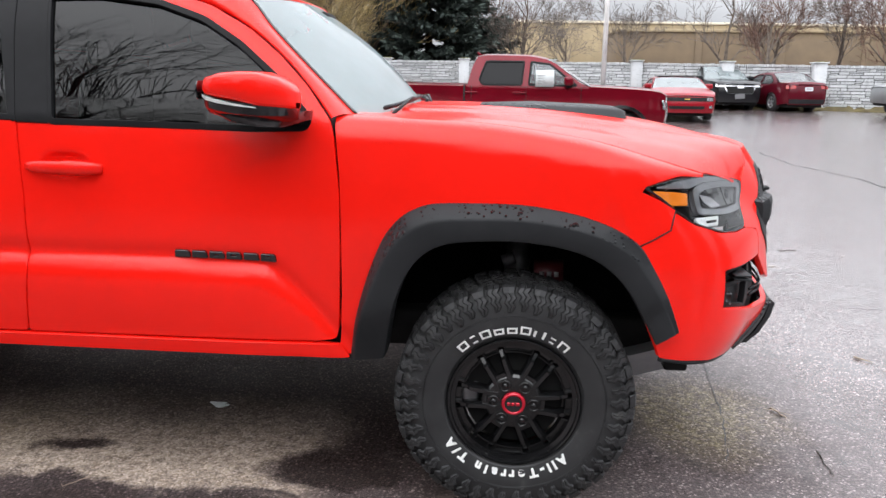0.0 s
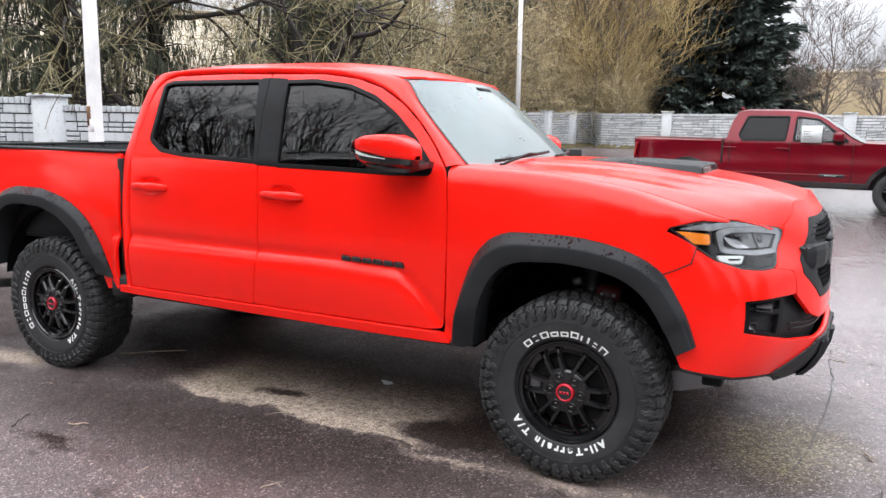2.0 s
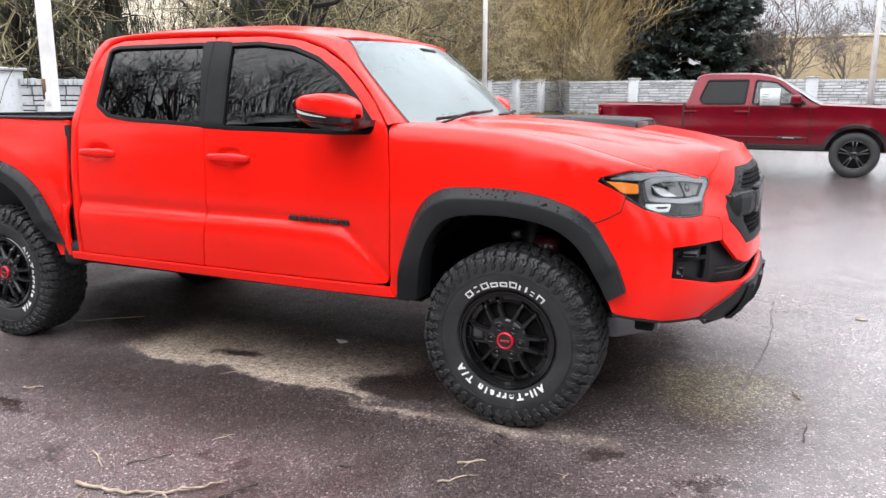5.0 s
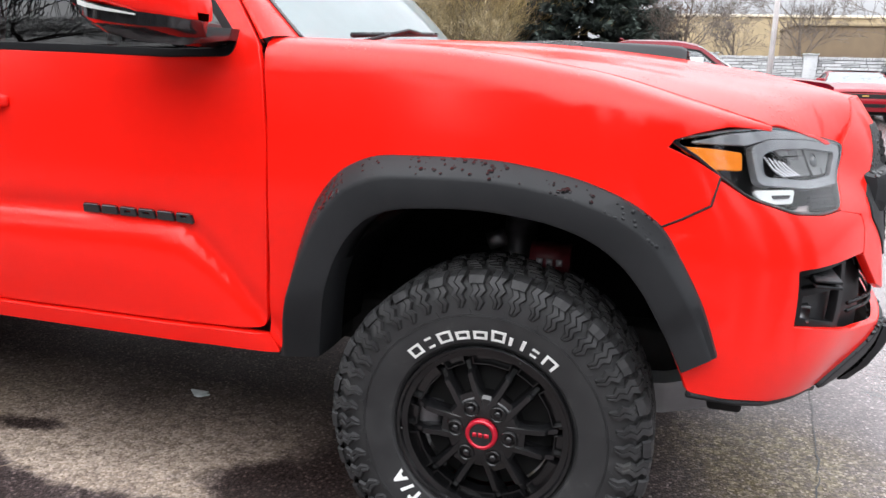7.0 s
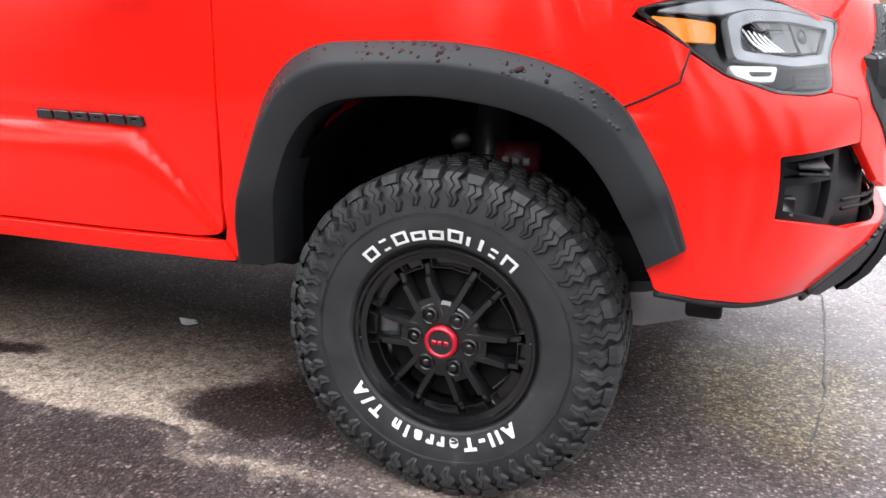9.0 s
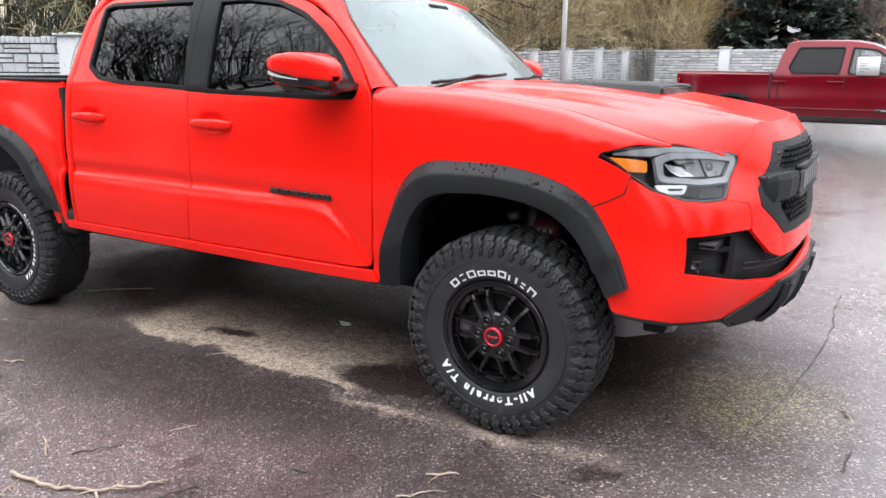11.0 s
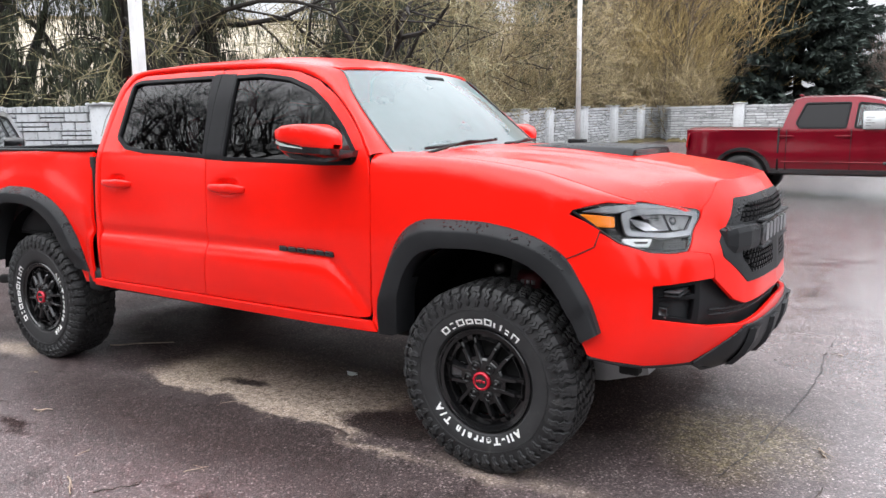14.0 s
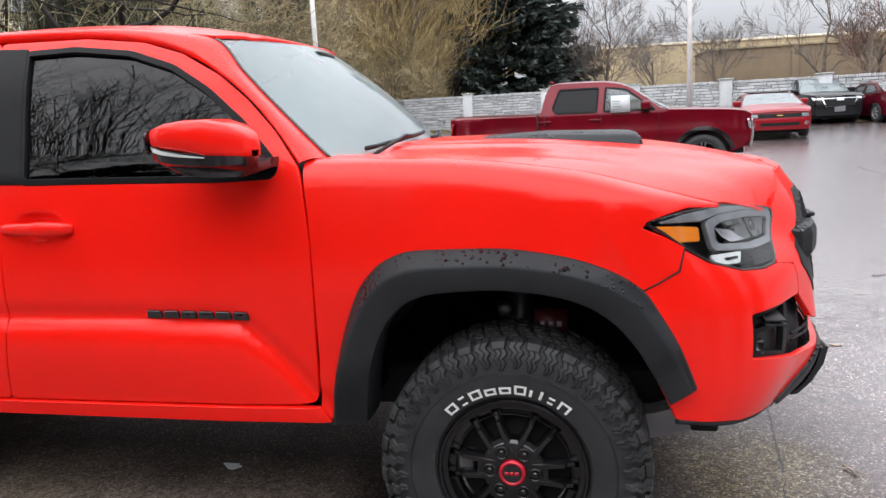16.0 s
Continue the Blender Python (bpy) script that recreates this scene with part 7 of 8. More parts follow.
def build_trees():
    ash = put(bare_tree("bare_tree", "bare grey-brown deciduous tree behind the wall", 9.5, 11, BARK_GREY, TWIG_GREY, ASH), 0.9, 49.0, 20)
    ash2 = put(bare_tree("bare_tree", "bare spreading deciduous tree with fine twigs", 9.0, 23, BARK_GREY, TWIG_GREY, ASH), 7.3, 49.5, 80)
    for x, y, t, s, o in ((13.0, 46.0, 10, 1.0, ash), (16.0, 47.5, 200, 0.95, ash2), (18.5, 44.0, 70, 1.0, ash), (23.0, 45.0, 300, 1.1, ash2), (3.8, 56.0, 130, 0.9, ash2), (28.0, 42.0, 33, 1.1, ash), (0.6, 42.5, 250, 0.8, ash2)):
        again(o, x, y, t, s)
    rus = put(bare_tree("bare_tree", "reddish-brown bare tree behind the wall", 7.5, 31, BARK_GREY, TWIG_RUSSET, ASH), 14.5, 43.0, 50)
    again(rus, 20.5, 41.0, 150, 1.05)
    again(rus, -1.0, 46.0, 80, 1.0)
    big = put(spruce(16.5, 5.3, 5), -5.05, 45.5)
    small = put(spruce(10.0, 3.4, 8), 24.5, 38.0)
    again(small, 29.0, 36.5, 100, 1.1)
    gold = put(bare_tree("willow_thicket", "dense golden-brown willow thicket with upright twigs", 10.5, 41, BARK_GREY, TWIG_GOLD, WILLOW, 11, 0.5, 1.8), -10.4, 43.5)
    for x, y, t, s in ((-12.4, 45.0, 140, 0.95), (-11.6, 49.5, 300, 1.1), (-11.3, 40.6, 30, 0.55)):
        again(gold, x, y, t, s)
    grey = put(bare_tree("poplar_thicket", "pale grey upright bare stems behind the wall", 11.5, 43, BARK_GREY, TWIG_GREY, WILLOW, 7, 0.25, 1.5), -13.4, 41.0)
    again(grey, -14.9, 43.5, 100, 1.0)
    brush = put(bare_tree("brush_thicket", "low tangled olive-brown brush behind the wall", 4.6, 49, BARK_GREY, TWIG_STRAW, SHRUB, 9, 0.6, 1.6), -12.6, 40.3)
    for x, y, t, s in ((-9.8, 39.2, 50, 0.8), (-14.6, 36.6, 200, 1.0), (-15.2, 31.8, 280, 0.9), (-15.4, 27.8, 20, 0.9), (-15.0, 24.0, 100, 0.9), (-14.0, 19.4, 330, 0.85), (-11.4, 43.0, 160, 0.9)):
        again(brush, x, y, t, s)
    # straw-coloured trees along the far side of the wall
    fine = put(bare_tree("bare_tree", "straw-brown bare tree with fine tangled twigs", 8.5, 47, BARK_GREY, TWIG_STRAW, FINE, 2, 0.4), -15.2, 22.5)
    for x, y, t, s in ((-15.8, 26.5, 60, 1.05), (-15.2, 30.5, 170, 1.0), (-14.6, 34.0, 250, 1.0), (-18.5, 22.0, 310, 1.0)):
        again(fine, x, y, t, s)
    # weeping conifers
    drop = put(cedar(11.0, 3), -17.0, 7.3)
    drop2 = put(cedar(9.5, 9, 2.2), -14.6, 8.9)
    for o, x, y, t, s in ((drop2, -18.9, 6.3, 90, 1.15), (drop, -22.5, 4.4, 200, 1.0), (drop2, -12.9, 10.0, 40, 0.9), (drop, -14.0, 16.8, 15, 1.0), (drop2, -14.3, 18.6, 250, 1.1),
                          (drop, -16.2, 24.6, 70, 0.95), (drop2, -16.4, 28.6, 10, 1.0), (drop, -15.0, 35.5, 150, 1.05), (drop2, -15.8, 32.4, 80, 1.0), (drop, -17.5, 40.0, 260, 1.0)):
        again(o, x, y, t, s)
    tang = put(bare_tree("mossy_tree", "dark leaning tree with tangled mossy branches", 9.5, 53, BARK, TWIG_MOSSY, TANGLE, 2, 0.75), -15.7, 7.4)
    for x, y, t, s in ((-11.9, 9.7, 100, 0.55), (-19.9, 5.2, 200, 0.9), (-12.9, 14.6, 300, 0.95), (-14.4, 20.4, 40, 0.9)):
        again(tang, x, y, t, s)
    # behind the viewer: arching bare trees and conifers, mirrored in the paint and the dark glass
    arch = put(bare_tree("arching_tree", "large bare tree with long arching branches", 13.0, 61, BARK, BARK, ARCHING), -13.0, -10.5, 0, 1.5)
    for x, y, t, s in ((-17.5, -11.5, 90, 1.6), (-12.5, -16.5, 200, 1.7), (6.0, -19.0, 170, 1.3), (-22.5, -10.0, 250, 1.6), (12.0, -21.0, 40, 1.4)):
        again(arch, x, y, t, s)
    for x, y, t, s in ((-22, -26, 0, 1.1), (-15, -29, 60, 0.8), (-7, -31, 20, 1.0), (0, -30, 70, 0.75), (7, -31, 120, 1.0), (14, -29, 200, 0.85), (21, -28, 250, 1.0), (30, -22, 40, 1.0), (36, -12, 80, 1.0), (-34, -16, 10, 1.0), (40, 0, 10, 0.9)):
        again(big, x, y, t, s * 1.12)


build_trees()


# ---- other vehicles ----
def far_wheel(parent, x, y, r, w, side, spoke_mat, n=10):
    wheel = new("wheel")
    wheel.parent = parent
    wheel.matrix_local = pose(x, y, r, 0, 0, 0 if side < 0 else 180)
    bm = bmesh.new()
    lathe(bm, [(r * 0.62, 0.03), (r * 0.66, 0.006), (r * 0.82, 0.0), (r * 0.95, 0.012), (r, 0.035), (r, w - 0.035), (r * 0.9, w), (r * 0.6, w)], 48)
    part("tyre", bm, RUBBER, wheel)
    bm = bmesh.new()
    lathe(bm, [(r * 0.66, 0.012), (r * 0.64, 0.004), (r * 0.60, 0.014), (r * 0.57, 0.05), (r * 0.55, w)], 48)
    rim = part("rim", bm, spoke_mat, wheel)
    bm = bmesh.new()
    for k in range(n):
        m = pose(0, 0, 0, 0, 360 * k / n + (8 if k % 2 else -8) * 12 / n, 0)
        block(bm, (r * 0.08, 0.014, -r * 0.035), (r * 0.61, 0.045, r * 0.035), 0.004, m)
    lathe(bm, [(0.001, 0.006), (r * 0.12, 0.008), (r * 0.17, 0.02), (r * 0.17, 0.06)], 24)
    part("spokes", bm, spoke_mat, rim)
    bm = bmesh.new()
    lathe(bm, [(0.001, 0.08), (r * 0.56, 0.08), (r * 0.56, 0.09)], 24)
    part("brake_disc", bm, DARK, rim)


def car(name, label, category, L, W, top, belt, wheels, r, paint, at, turn, windows, low=0.22, arch=None, wheel_mat=None, glass_segs=(), clad=None, group="parked vehicles", tumble=0.35, lamps=(), screen=None):
    """A vehicle facing +x. top: (x, z) profile from nose to tail; belt: height where the flank turns inward;
    windows: side glass outlines; glass_segs: indexes of profile pieces that are glass."""
    root = thing(name, label, category, at, turn, group)
    half = W / 2

    def plan(x):
        t = np.clip((np.abs(x) - L / 2 + 0.75) / 0.75, 0, 1)
        return half * (1 - 0.16 * t ** 2.4)

    def u(x, z):
        over = np.maximum(z - belt, 0)
        mid = 0.035 * np.exp(-((z - 0.62 * belt) / 0.22) ** 2)
        return plan(x) - 0.035 + mid - 0.10 * np.maximum(0.35 - z, 0) - tumble * over - 0.12 * over * over

    def flank(s):
        def f(x, z):
            return np.stack([x, s * u(x, z), z], 1)
        return f
    arch = arch or r * 1.18
    zs = pchip(*[(x, z) for x, z in top])
    lower = [(-L / 2 + 0.04, low + 0.12)]
    for wx in sorted(wheels):
        lower += [(wx - arch * math.cos(a), max(low, r + arch * math.sin(a) - 0.0)) for a in np.linspace(-0.25, math.pi + 0.25, 17)]
    lower += [(L / 2 - 0.04, low + 0.12)]
    upper = [(float(x), float(zs(x)) - 0.015) for x in np.linspace(L / 2 - 0.03, -L / 2 + 0.03, 60)]
    outline = lower + upper
    for s in (1, -1):
        body = part("body_side", skin(patch("body_side", outline, flank(s), [rounded(q, 0.03, 3) for q in windows], 0.09, 0.02, 0, s > 0), paint), 0, root)
        for win in windows:
            w = rounded(win, 0.03, 3)
            part("side_window", skin(patch("side_window", shrink(w, -0.004), flank(s), [], 0.1, 0.0, -0.012, s > 0), DARK_GLASS if screen and windows.index(win) in screen else FAR_GLASS), 0, body)
            part("window_trim", skin(patch("window_trim", shrink(w, -0.018), flank(s), [shrink(w, 0.012)], 0.06, 0.01, 0.004, s > 0), PILLAR), 0, body)
        if clad:
            for wx in wheels:
                o = [(wx + a * math.cos(q), r + a * math.sin(q)) for a, qs in ((arch + 0.005, np.linspace(-0.2, math.pi + 0.2, 25)), (arch + 0.07, np.linspace(math.pi + 0.15, -0.15, 25))) for q in qs]
                part("arch_trim", skin(patch("arch_trim", [p for p in o if p[1] > low], flank(s), [], 0.05, 0.03, 0.012, s > 0), clad), 0, root)
            part("sill_trim", skin(patch("sill_trim", [(min(wheels) + arch, low), (max(wheels) - arch, low), (max(wheels) - arch, low + 0.09), (min(wheels) + arch, low + 0.09)], flank(s), [], 0.08, 0.03, 0.006, s > 0), clad), 0, root)
    # strips over the top
    for i, ((x0, z0), (x1, z1)) in enumerate(zip(top, top[1:])):
        is_glass = i in glass_segs
        bm = bmesh.new()
        rows = []
        steps = 2 if is_glass else 6
        for k in range(steps + 1):
            t = k / steps
            x = x0 + (x1 - x0) * t
            z = z0 + (z1 - z0) * t if is_glass else float(zs(x))
            e = float(u(np.array([x]), np.array([z]))[0]) - (0.03 if is_glass else 0.0)
            rows.append([(x + 0.03 * (1 - q * q) * (1 if x > 0 else -1) * (1 if is_glass else 0.5), q * e, z + 0.035 * (1 - abs(q) ** 2.5) * (0.6 if is_glass else 1) - (0.012 if abs(q) == 1 else 0)) for q in (-1, -0.92, -0.7, -0.35, 0, 0.35, 0.7, 0.92, 1)])
        loft(bm, rows, closed=False)
        bmesh.ops.recalc_face_normals(bm, faces=bm.faces)
        if is_glass:
            part("windshield" if i == min(glass_segs) else "rear_window", bm, FAR_SCREEN if i == min(glass_segs) else FAR_GLASS, root)
        else:
            part("top_panel", bm, paint, root)
    # nose and tail skins
    for sgn, nm in ((1, "front_fascia"), (-1, "rear_fascia")):
        x0, zt = top[0] if sgn > 0 else top[-1]

        def face(y, z, sgn=sgn, x0=x0, zt=zt):
            k = np.clip((z - low) / (zt - low), 0, 1)
            bul = 0.06 * np.sin(np.pi * k) + 0.02
            x = sgn * (abs(x0) + bul - 0.16 * np.abs(y / half) ** 2.6)
            return np.stack([x, y, z], 1)
        e = float(u(np.array([x0]), np.array([0.5]))[0])
        part(nm, skin(patch(nm, rounded([(-e, low + 0.06), (e, low + 0.06), (e, zt - 0.03), (e * 0.97, zt), (-e * 0.97, zt), (-e, zt - 0.03)], 0.05), face, [], 0.09, 0.1, 0, sgn < 0), paint), 0, root)
        for pname, which, pts, mat, lift, text in lamps:
            if which == sgn:
                for m in (1, -1):
                    if m < 0 and min(p[0] for p in pts) < 0:
                        continue
                    o = [(m * a, b) for a, b in pts]
                    part(pname, skin(patch(pname, rounded(o, 0.02, 2), face, [], 0.06, 0.03, lift, sgn < 0), mat), 0, root, text)
    part("floor_pan", boxed((-L / 2 + 0.15, -half + 0.18, low - 0.04), (L / 2 - 0.15, half - 0.18, low + 0.06), 0.02), DARK, root)
    part("cabin", boxed((-L / 2 + 0.4, -half + 0.22, low + 0.02), (L / 2 - 0.5, half - 0.22, min(belt, min(top[0][1], top[-1][1])) - 0.06), 0.05), DARK, root)
    for wx in wheels:
        part("wheel_well", boxed((wx - arch * 0.97, -half + 0.10, low), (wx + arch * 0.97, half - 0.10, r + arch * 0.96), 0.08), DARK, root)
        for s in (1, -1):
            far_wheel(root, wx, s * (half - 0.02), r, 0.24, -1 if s < 0 else 1, wheel_mat or SATIN_BLACK)
    return root


def far_mirror(root, x, y, z, s, mat):
    bm = bmesh.new()
    block(bm, (x - 0.10, y if s > 0 else y - 0.24, z), (x + 0.08, y + 0.24 if s > 0 else y, z + 0.17), 0.045, None, 3)
    mirror = part("side_mirror", bm, mat, root, edge=60)
    part("mirror_base", boxed((x - 0.05, y - 0.1, z - 0.05), (x + 0.05, y + 0.1, z + 0.02), 0.015), DARK, mirror)


def build_crimson_pickup():
    L, W = 5.75, 2.03
    cab = [(2.865, 1.19), (2.72, 1.265), (1.80, 1.335), (1.39, 1.355), (0.565, 1.87), (0.115, 1.945), (-0.635, 1.955), (-0.865, 1.90), (-1.015, 1.36), (-1.055, 1.345), (-2.82, 1.36), (-2.865, 1.34)]
    win = [[(1.13, 1.36), (0.60, 1.77), (0.235, 1.815), (0.205, 1.365)], [(0.055, 1.365), (0.095, 1.82), (-0.645, 1.82), (-0.775, 1.46), (-0.705, 1.365)]]
    t = car("pickup_truck", "crimson crew cab pickup truck parked across the lot", "pickup truck", L, W, cab, 1.34, (2.005, -1.72), 0.42, CRIMSON, (0, 0, 0), 0, win, 0.50, 0.50, SATIN_BLACK, (3, 7), GLOSS_BLACK, "parked vehicles", 0.33, screen=(1,), lamps=
            [("headlamp", 1, [(0.62, 1.10), (0.93, 1.10), (0.95, 0.96), (0.88, 0.90), (0.62, 0.98)], CHROME, 0.012, "clear headlamp"), ("grille", 1, [(-0.58, 1.08), (0.58, 1.08), (0.52, 0.68), (-0.52, 0.68)], CHROME, 0.02, "chrome and black grille"),
             ("grille_mesh", 1, [(-0.52, 1.04), (0.52, 1.04), (0.46, 0.72), (-0.46, 0.72)], DARK, 0.03, ""), ("tail_lamp", -1, [(0.76, 1.26), (0.94, 1.26), (0.94, 0.98), (0.80, 0.98)], TAIL_RED, 0.012, "red tail lamp"),
             ("bumper_bar", 1, [(-0.95, 0.66), (0.95, 0.66), (0.93, 0.58), (-0.93, 0.58)], GLOSS_BLACK, 0.03, "")])
    for s in (1, -1):
        far_mirror(t, 0.98, s * 0.98, 1.36, s, CRIMSON)
        y = s * 1.012
        for x in (0.235, -0.725):
            part("door_handle", boxed((x - 0.34, min(y, y * 0.985), 1.185), (x - 0.08, max(y, y * 0.985) + 0.0, 1.225), 0.01, None, 2), CRIMSON, t)
        for x in (1.22, 0.155, -0.925):
            part("door_gap", boxed((x - 0.004, s * 1.004 - 0.012, 0.56), (x + 0.004, s * 1.004 + 0.012, 1.34), 0), DARK, t)
        part("bed_gap", boxed((-1.08, s * 0.99 - 0.022, 0.56), (-1.05, s * 0.99 + 0.022, 1.36), 0), DARK, t)
        part("door_moulding", boxed((-1.0, s * 1.012 - 0.012, 0.705), (1.2, s * 1.012 + 0.012, 0.735), 0.006), CRIMSON, t)
        part("trim_plate", boxed((0.68, s * 1.017 - 0.012, 0.69), (1.12, s * 1.017 + 0.012, 0.745), 0.01), GLOSS_BLACK, t, "dark trim plate with a pale bar")
        part("trim_bar", boxed((0.78, s * 1.022 - 0.010, 0.708), (0.98, s * 1.022 + 0.010, 0.724), 0.002), ALUMINIUM, t)
    part("bed_inner", boxed((-2.78, -0.86, 0.9), (-1.10, 0.86, 1.33), 0.02), PLASTIC, t)
    part("price_sheet", boxed((0.335, -0.80, 1.44), (0.685, -0.79, 1.76), 0), PAPER, t, "white paper price sheet behind the window").matrix_local = pose(0, -0.055, 0.0, 7, 0, 0)
    for k in range(4):
        part("printed_bar", boxed((0.375, -0.802, 1.50 + 0.05 * k), (0.375 + 0.09 + 0.05 * (k % 2), -0.798, 1.512 + 0.05 * k), 0), GREY_PAINT, t).matrix_local = pose(0, -0.0575, 0.0, 7, 0, 0)
    bm = bmesh.new()
    loft(bm, [[(-0.885, -0.02, 1.96), (-0.885, 0.02, 1.96), (-0.785, 0.02, 1.97), (-0.785, -0.02, 1.97)], [(-0.925, -0.012, 2.03), (-0.925, 0.012, 2.03), (-0.875, 0.012, 2.03), (-0.875, -0.012, 2.03)]])
    part("antenna_fin", bm, CRIMSON, t)
    fx, fy, head = 2.27, 13.2, -3.0
    h = radians(head)
    lx, ly = 2.145, -1.0
    t.matrix_world = pose(fx - (lx * math.cos(h) - ly * math.sin(h)), fy - (lx * math.sin(h) + ly * math.cos(h)), land(13.5), 0, 0, head) @ Matrix.Diagonal((1.025, 1, 1, 1))


def build_cars():
    build_crimson_pickup()
    coupe = [(2.40, 0.76), (2.25, 0.84), (1.2, 0.97), (0.95, 1.0), (0.15, 1.33), (-0.5, 1.375), (-1.0, 1.33), (-1.75, 1.04), (-2.35, 1.0), (-2.40, 0.92)]
    cwin = [[(0.55, 1.03), (0.10, 1.25), (-0.55, 1.30), (-1.0, 1.24), (-1.05, 1.03)]]
    c = car("coupe", "bright red two-door coupe parked nose out", "car", 4.84, 1.92, coupe, 0.98, (1.45, -1.40), 0.34, COUPE_RED, (5.57, 24.6, land(23.5)), -93, cwin, 0.20, None, ALUMINIUM, (3, 6), None, "parked vehicles", 0.5,
            [("grille", 1, [(-0.84, 0.73), (0.84, 0.73), (0.80, 0.62), (-0.80, 0.62)], DARK, 0.01, "black grille band"), ("headlamp", 1, [(0.60, 0.725), (0.83, 0.725), (0.82, 0.63), (0.60, 0.63)], BEZEL, 0.02, "round headlamp"),
             ("lower_grille", 1, [(-0.55, 0.47), (0.55, 0.47), (0.52, 0.38), (-0.52, 0.38)], DARK, 0.01, ""), ("fog_lamp", 1, [(0.68, 0.49), (0.78, 0.49), (0.78, 0.40), (0.68, 0.40)], CHROME, 0.012, ""), ("emblem", 1, [(-0.08, 0.688), (0.08, 0.688), (0.08, 0.662), (-0.08, 0.662)], GOLD, 0.025, "")])
    for s in (1, -1):
        far_mirror(c, 0.55, s * 0.86, 0.98, s, COUPE_RED)
    part("soft_top", boxed((-0.95, -0.60, 1.372), (0.12, 0.60, 1.40), 0.02), DARK, c, "dark roof")
    suv = [(2.47, 0.98), (2.30, 1.06), (1.35, 1.14), (1.10, 1.17), (0.30, 1.66), (-0.4, 1.73), (-1.6, 1.71), (-2.05, 1.62), (-2.40, 1.12), (-2.47, 0.95)]
    swin = [[(0.85, 1.20), (0.28, 1.56), (-0.25, 1.60), (-0.25, 1.20)], [(-0.33, 1.20), (-0.33, 1.60), (-1.15, 1.59), (-1.2, 1.22)], [(-1.28, 1.23), (-1.25, 1.58), (-1.75, 1.54), (-1.85, 1.30)]]
    v = car("sport_utility_vehicle", "black sport utility vehicle with chrome-edged grille", "suv", 4.95, 1.93, suv, 1.16, (1.50, -1.35), 0.37, NIGHT, (8.5, 30.75, land(28.6)), -84, swin, 0.24, None, SATIN_BLACK, (3, 7), PLASTIC, "parked vehicles", 0.35,
            [("headlamp", 1, [(0.55, 0.98), (0.93, 1.0), (0.90, 0.88), (0.62, 0.88)], CHROME, 0.015, "clear headlamp"), ("grille_rim", 1, [(-0.62, 0.93), (0.62, 0.93), (0.50, 0.62), (-0.50, 0.62)], CHROME, 0.012, "chrome grille rim"),
             ("grille", 1, [(-0.57, 0.90), (0.57, 0.90), (0.46, 0.65), (-0.46, 0.65)], DARK, 0.024, ""), ("emblem", 1, [(-0.12, 0.93), (0.12, 0.93), (0.12, 0.83), (-0.12, 0.83)], CHROME, 0.034, ""), ("plate_bracket", 1, [(-0.20, 0.60), (0.16, 0.64), (0.18, 0.46), (-0.18, 0.44)], GREY_PAINT, 0.03, "")])
    for s in (1, -1):
        far_mirror(v, 0.85, s * 0.92, 1.14, s, NIGHT)
    sedan = [(2.28, 0.70), (2.1, 0.82), (1.05, 0.98), (0.85, 1.0), (0.0, 1.41), (-0.5, 1.45), (-0.95, 1.42), (-1.70, 1.08), (-2.18, 1.07), (-2.28, 0.98)]
    dwin = [[(0.60, 1.03), (0.02, 1.33), (-0.40, 1.36), (-0.40, 1.03)], [(-0.48, 1.03), (-0.48, 1.36), (-0.90, 1.33), (-1.25, 1.12), (-1.15, 1.04)]]
    d = car("sedan", "maroon four-door sedan parked tail out by the wall", "car", 4.60, 1.78, sedan, 1.0, (1.36, -1.30), 0.33, MAROON, (10.55, 29.9, land(28.6)), 103, dwin, 0.20, None, ALUMINIUM, (3, 6), None, "parked vehicles", 0.42,
            [("tail_lamp", -1, [(0.50, 0.98), (0.84, 0.96), (0.84, 0.83), (0.50, 0.85)], TAIL_RED, 0.015, "red tail lamp"), ("number_plate", -1, [(-0.16, 0.90), (0.16, 0.90), (0.16, 0.77), (-0.16, 0.77)], PLATE, 0.02, "pale number plate with plain bars"), ("plate_bars", -1, [(-0.12, 0.855), (0.12, 0.855), (0.12, 0.82), (-0.12, 0.82)], GREY_PAINT, 0.026, ""), ("bumper_trim", -1, [(-0.72, 0.46), (0.72, 0.46), (0.70, 0.30), (-0.70, 0.30)], PLASTIC, 0.012, "")])
    for s in (1, -1):
        far_mirror(d, 0.62, s * 0.84, 1.0, s, MAROON)
    # grey pickup at the edge of the lot
    gcab = [(2.70, 1.02), (2.55, 1.10), (1.5, 1.22), (1.15, 1.25), (0.35, 1.72), (-0.1, 1.79), (-1.0, 1.79), (-1.2, 1.72), (-1.3, 1.25), (-1.34, 1.22), (-2.6, 1.24), (-2.7, 1.2)]
    car("pickup_truck", "grey pickup truck parked at the edge of the lot", "pickup truck", 5.4, 1.9, gcab, 1.22, (1.75, -1.5), 0.39, GREY_PAINT, (15.7, 26.2, land(26)), 176, [[(0.85, 1.27), (0.35, 1.62), (0.0, 1.66), (0.0, 1.27)], [(-0.1, 1.27), (-0.1, 1.67), (-0.95, 1.67), (-1.05, 1.27)]], 0.42, 0.46, ALUMINIUM, (3, 7), None)
    # silver car behind the tailgate of the red truck
    hatch = [(2.20, 0.87), (2.08, 0.925), (1.45, 1.045), (1.10, 1.09), (0.20, 1.55), (-0.4, 1.63), (-1.3, 1.60), (-1.9, 1.45), (-2.15, 1.05), (-2.2, 0.9)]
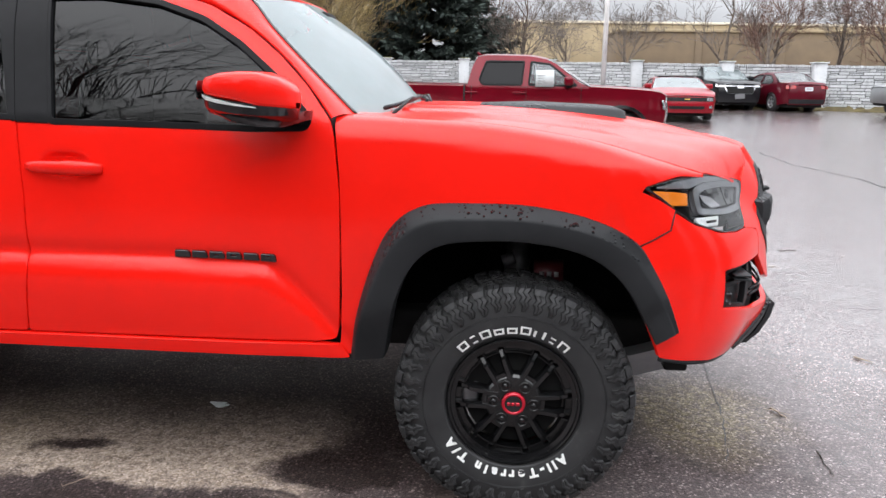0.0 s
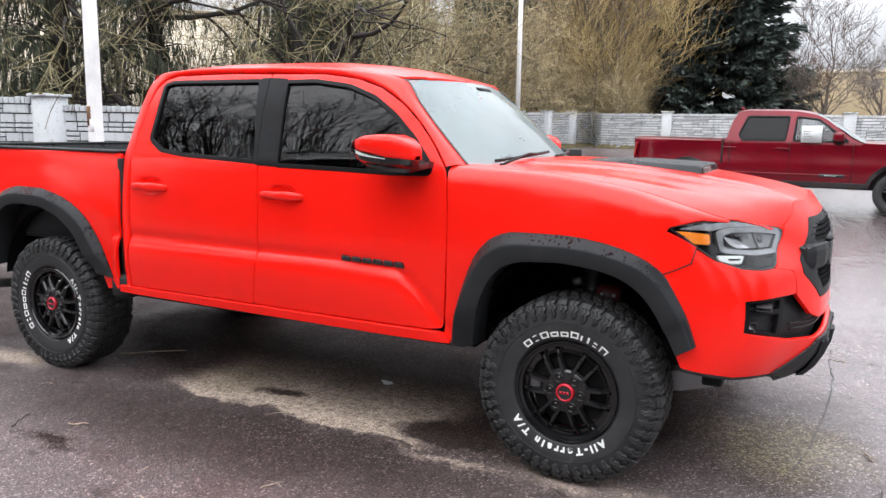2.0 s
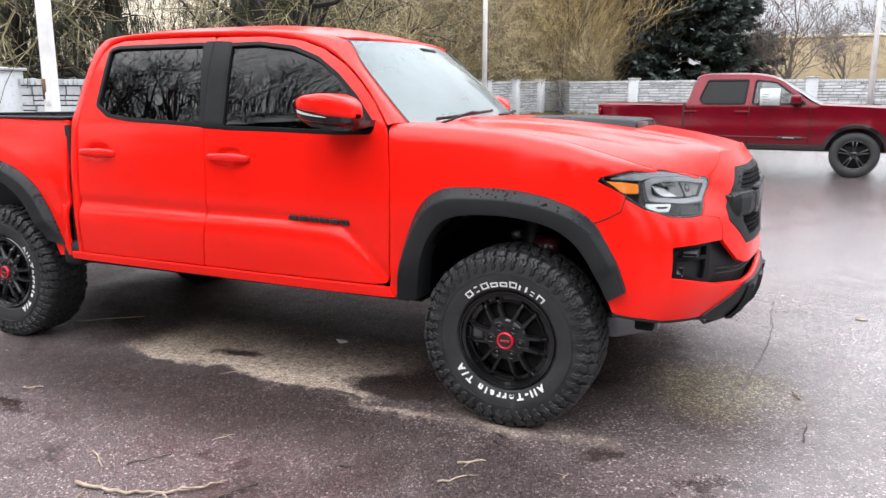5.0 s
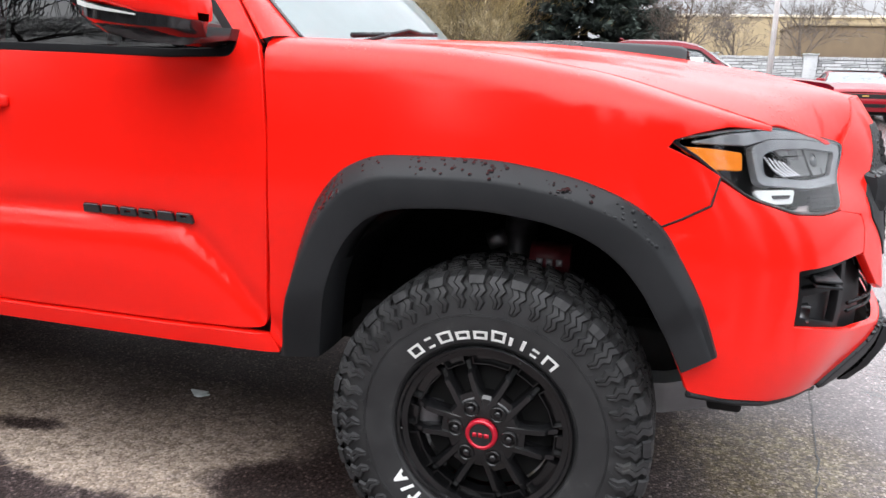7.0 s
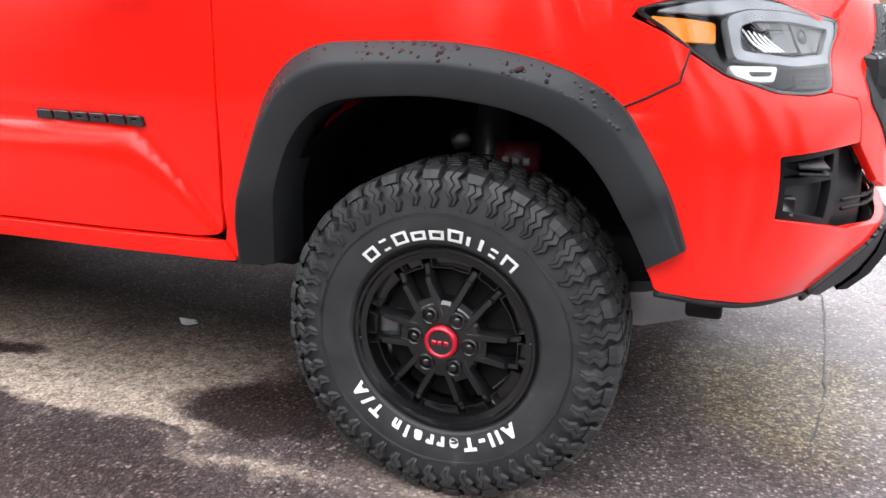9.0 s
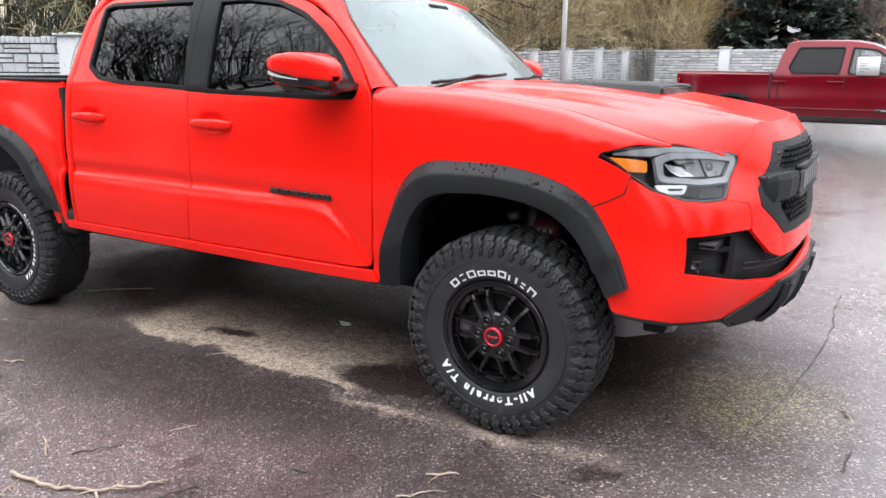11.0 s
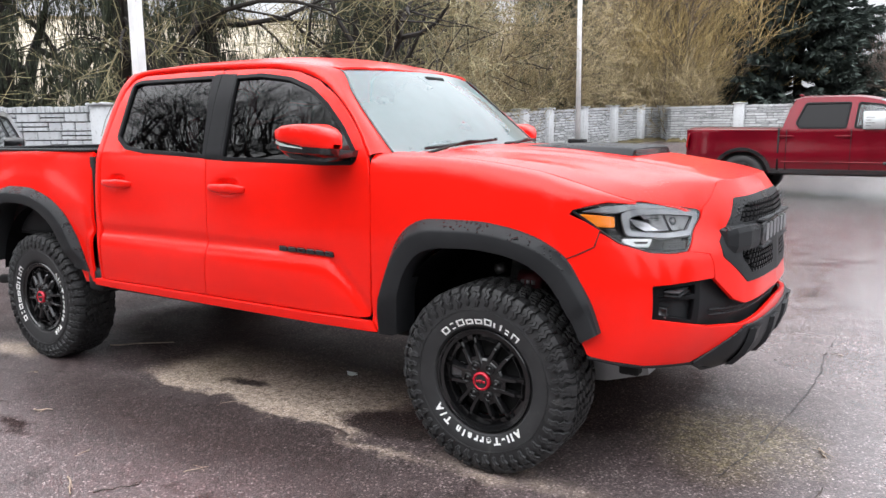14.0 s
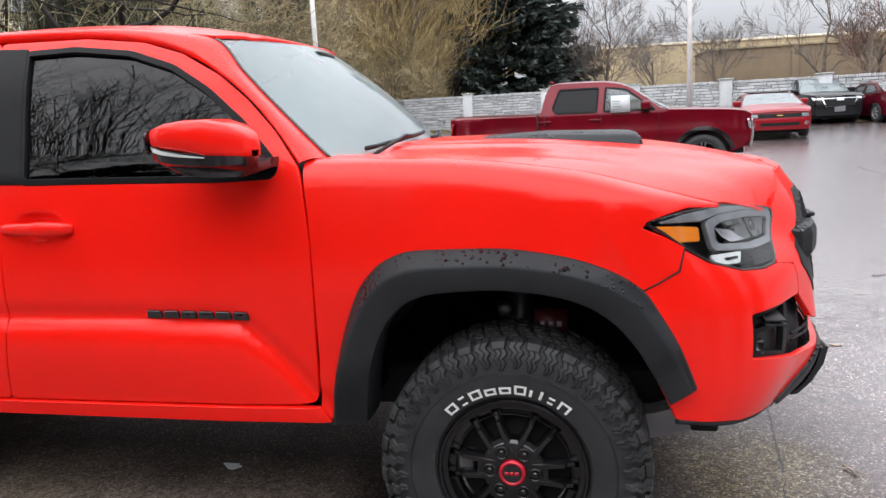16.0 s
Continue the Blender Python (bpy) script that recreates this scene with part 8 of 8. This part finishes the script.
    hwin = [[(0.97, 1.125), (0.55, 1.345), (0.24, 1.495), (-0.30, 1.56), (-0.30, 1.13)], [(-0.38, 1.13), (-0.38, 1.52), (-1.10, 1.50), (-1.35, 1.2)]]
    h = car("crossover_car", "silver crossover car with black lower trim, nose forward", "car", 4.45, 1.85, hatch, 1.10, (1.36, -1.33), 0.36, SILVER, (-9.99, 2.52, 0.0), -36, hwin, 0.22, None, SATIN_BLACK, (3, 7), PLASTIC, "parked vehicles", 0.35,
            [("headlamp", 1, [(0.18, 0.862), (0.585, 0.850), (0.42, 0.722), (0.18, 0.74)], GLOSS_BLACK, 0.010, "pale clear headlamp in a black edge"), ("headlamp_lens", 1, [(0.19, 0.85), (0.56, 0.841), (0.415, 0.734), (0.19, 0.75)], LAMP_CLEAR, 0.016, ""), ("headlamp_bar", 1, [(0.19, 0.795), (0.47, 0.805), (0.45, 0.785), (0.19, 0.775)], BEZEL, 0.020, ""),
             ("grille", 1, [(-0.20, 0.66), (0.20, 0.66), (0.22, 0.40), (-0.22, 0.40)], DARK, 0.012, "black mesh grille"),
             ("corner_vent", 1, [(0.575, 0.685), (0.505, 0.600), (0.560, 0.532), (0.605, 0.56), (0.615, 0.66)], GLOSS_BLACK, 0.014, "black corner vent"), ("vent_edge", 1, [(0.565, 0.662), (0.525, 0.600), (0.562, 0.556), (0.595, 0.572), (0.600, 0.65)], PLASTIC, 0.022, ""),
             ("lower_wedge", 1, [(0.72, 0.53), (0.60, 0.515), (0.24, 0.27), (0.24, 0.25), (0.72, 0.25)], PLASTIC, 0.012, "black lower corner trim"), ("lower_lip", 1, [(-0.78, 0.27), (0.78, 0.27), (0.75, 0.17), (-0.75, 0.17)], PLASTIC, 0.02, ""), ("chrome_lip", 1, [(-0.78, 0.225), (0.78, 0.225), (0.77, 0.19), (-0.77, 0.19)], CHROME, 0.05, "bright lower lip")])
    h.matrix_world = h.matrix_world @ Matrix.Diagonal((1.0, 1.02, 1.11, 1))
    for s in (1, -1):
        far_mirror(h, 0.80, s * 0.92, 1.08, s, GLOSS_BLACK)
    # utility trailer with dark side boards by the light pole
    tr = thing("utility_trailer", "low dark utility trailer with plank sides", "trailer", (-6.6, 16.4, land(16.4)), 35)
    part("deck", boxed((-1.6, -0.8, 0.48), (1.6, 0.8, 0.56), 0.01), DARK, tr)
    for s in (1, -1):
        part("side_board", boxed((-1.6, s * 0.8 - 0.02, 0.56), (1.6, s * 0.8 + 0.02, 0.95), 0.008), PLASTIC, tr)
        part("mudguard", boxed((-0.40, s * 0.95 - 0.12, 0.66), (0.40, s * 0.95 + 0.12, 0.70), 0.01), DARK, tr)
        bm = bmesh.new()
        lathe(bm, [(0.001, 0.0), (0.16, 0.0), (0.28, 0.01), (0.30, 0.04), (0.30, 0.16), (0.001, 0.18)], 28)
        ob = part("wheel", bm, RUBBER, tr)
        ob.location = (0, s * 0.95 - 0.08, 0.30)
    for x in (-1.6, 1.6):
        part("end_board", boxed((x - 0.02, -0.8, 0.56), (x + 0.02, 0.8, 0.90), 0.008), PLASTIC, tr)
    bm = bmesh.new()
    tube(bm, [(1.6, 0.5, 0.5), (2.5, 0.0, 0.48), (2.7, 0.0, 0.48)], 0.04, 8)
    tube(bm, [(1.6, -0.5, 0.5), (2.5, 0.0, 0.48)], 0.04, 8)
    tube(bm, [(2.45, 0.0, 0.0), (2.45, 0.0, 0.75)], 0.03, 8)
    part("drawbar", bm, DARK, tr)


build_cars()
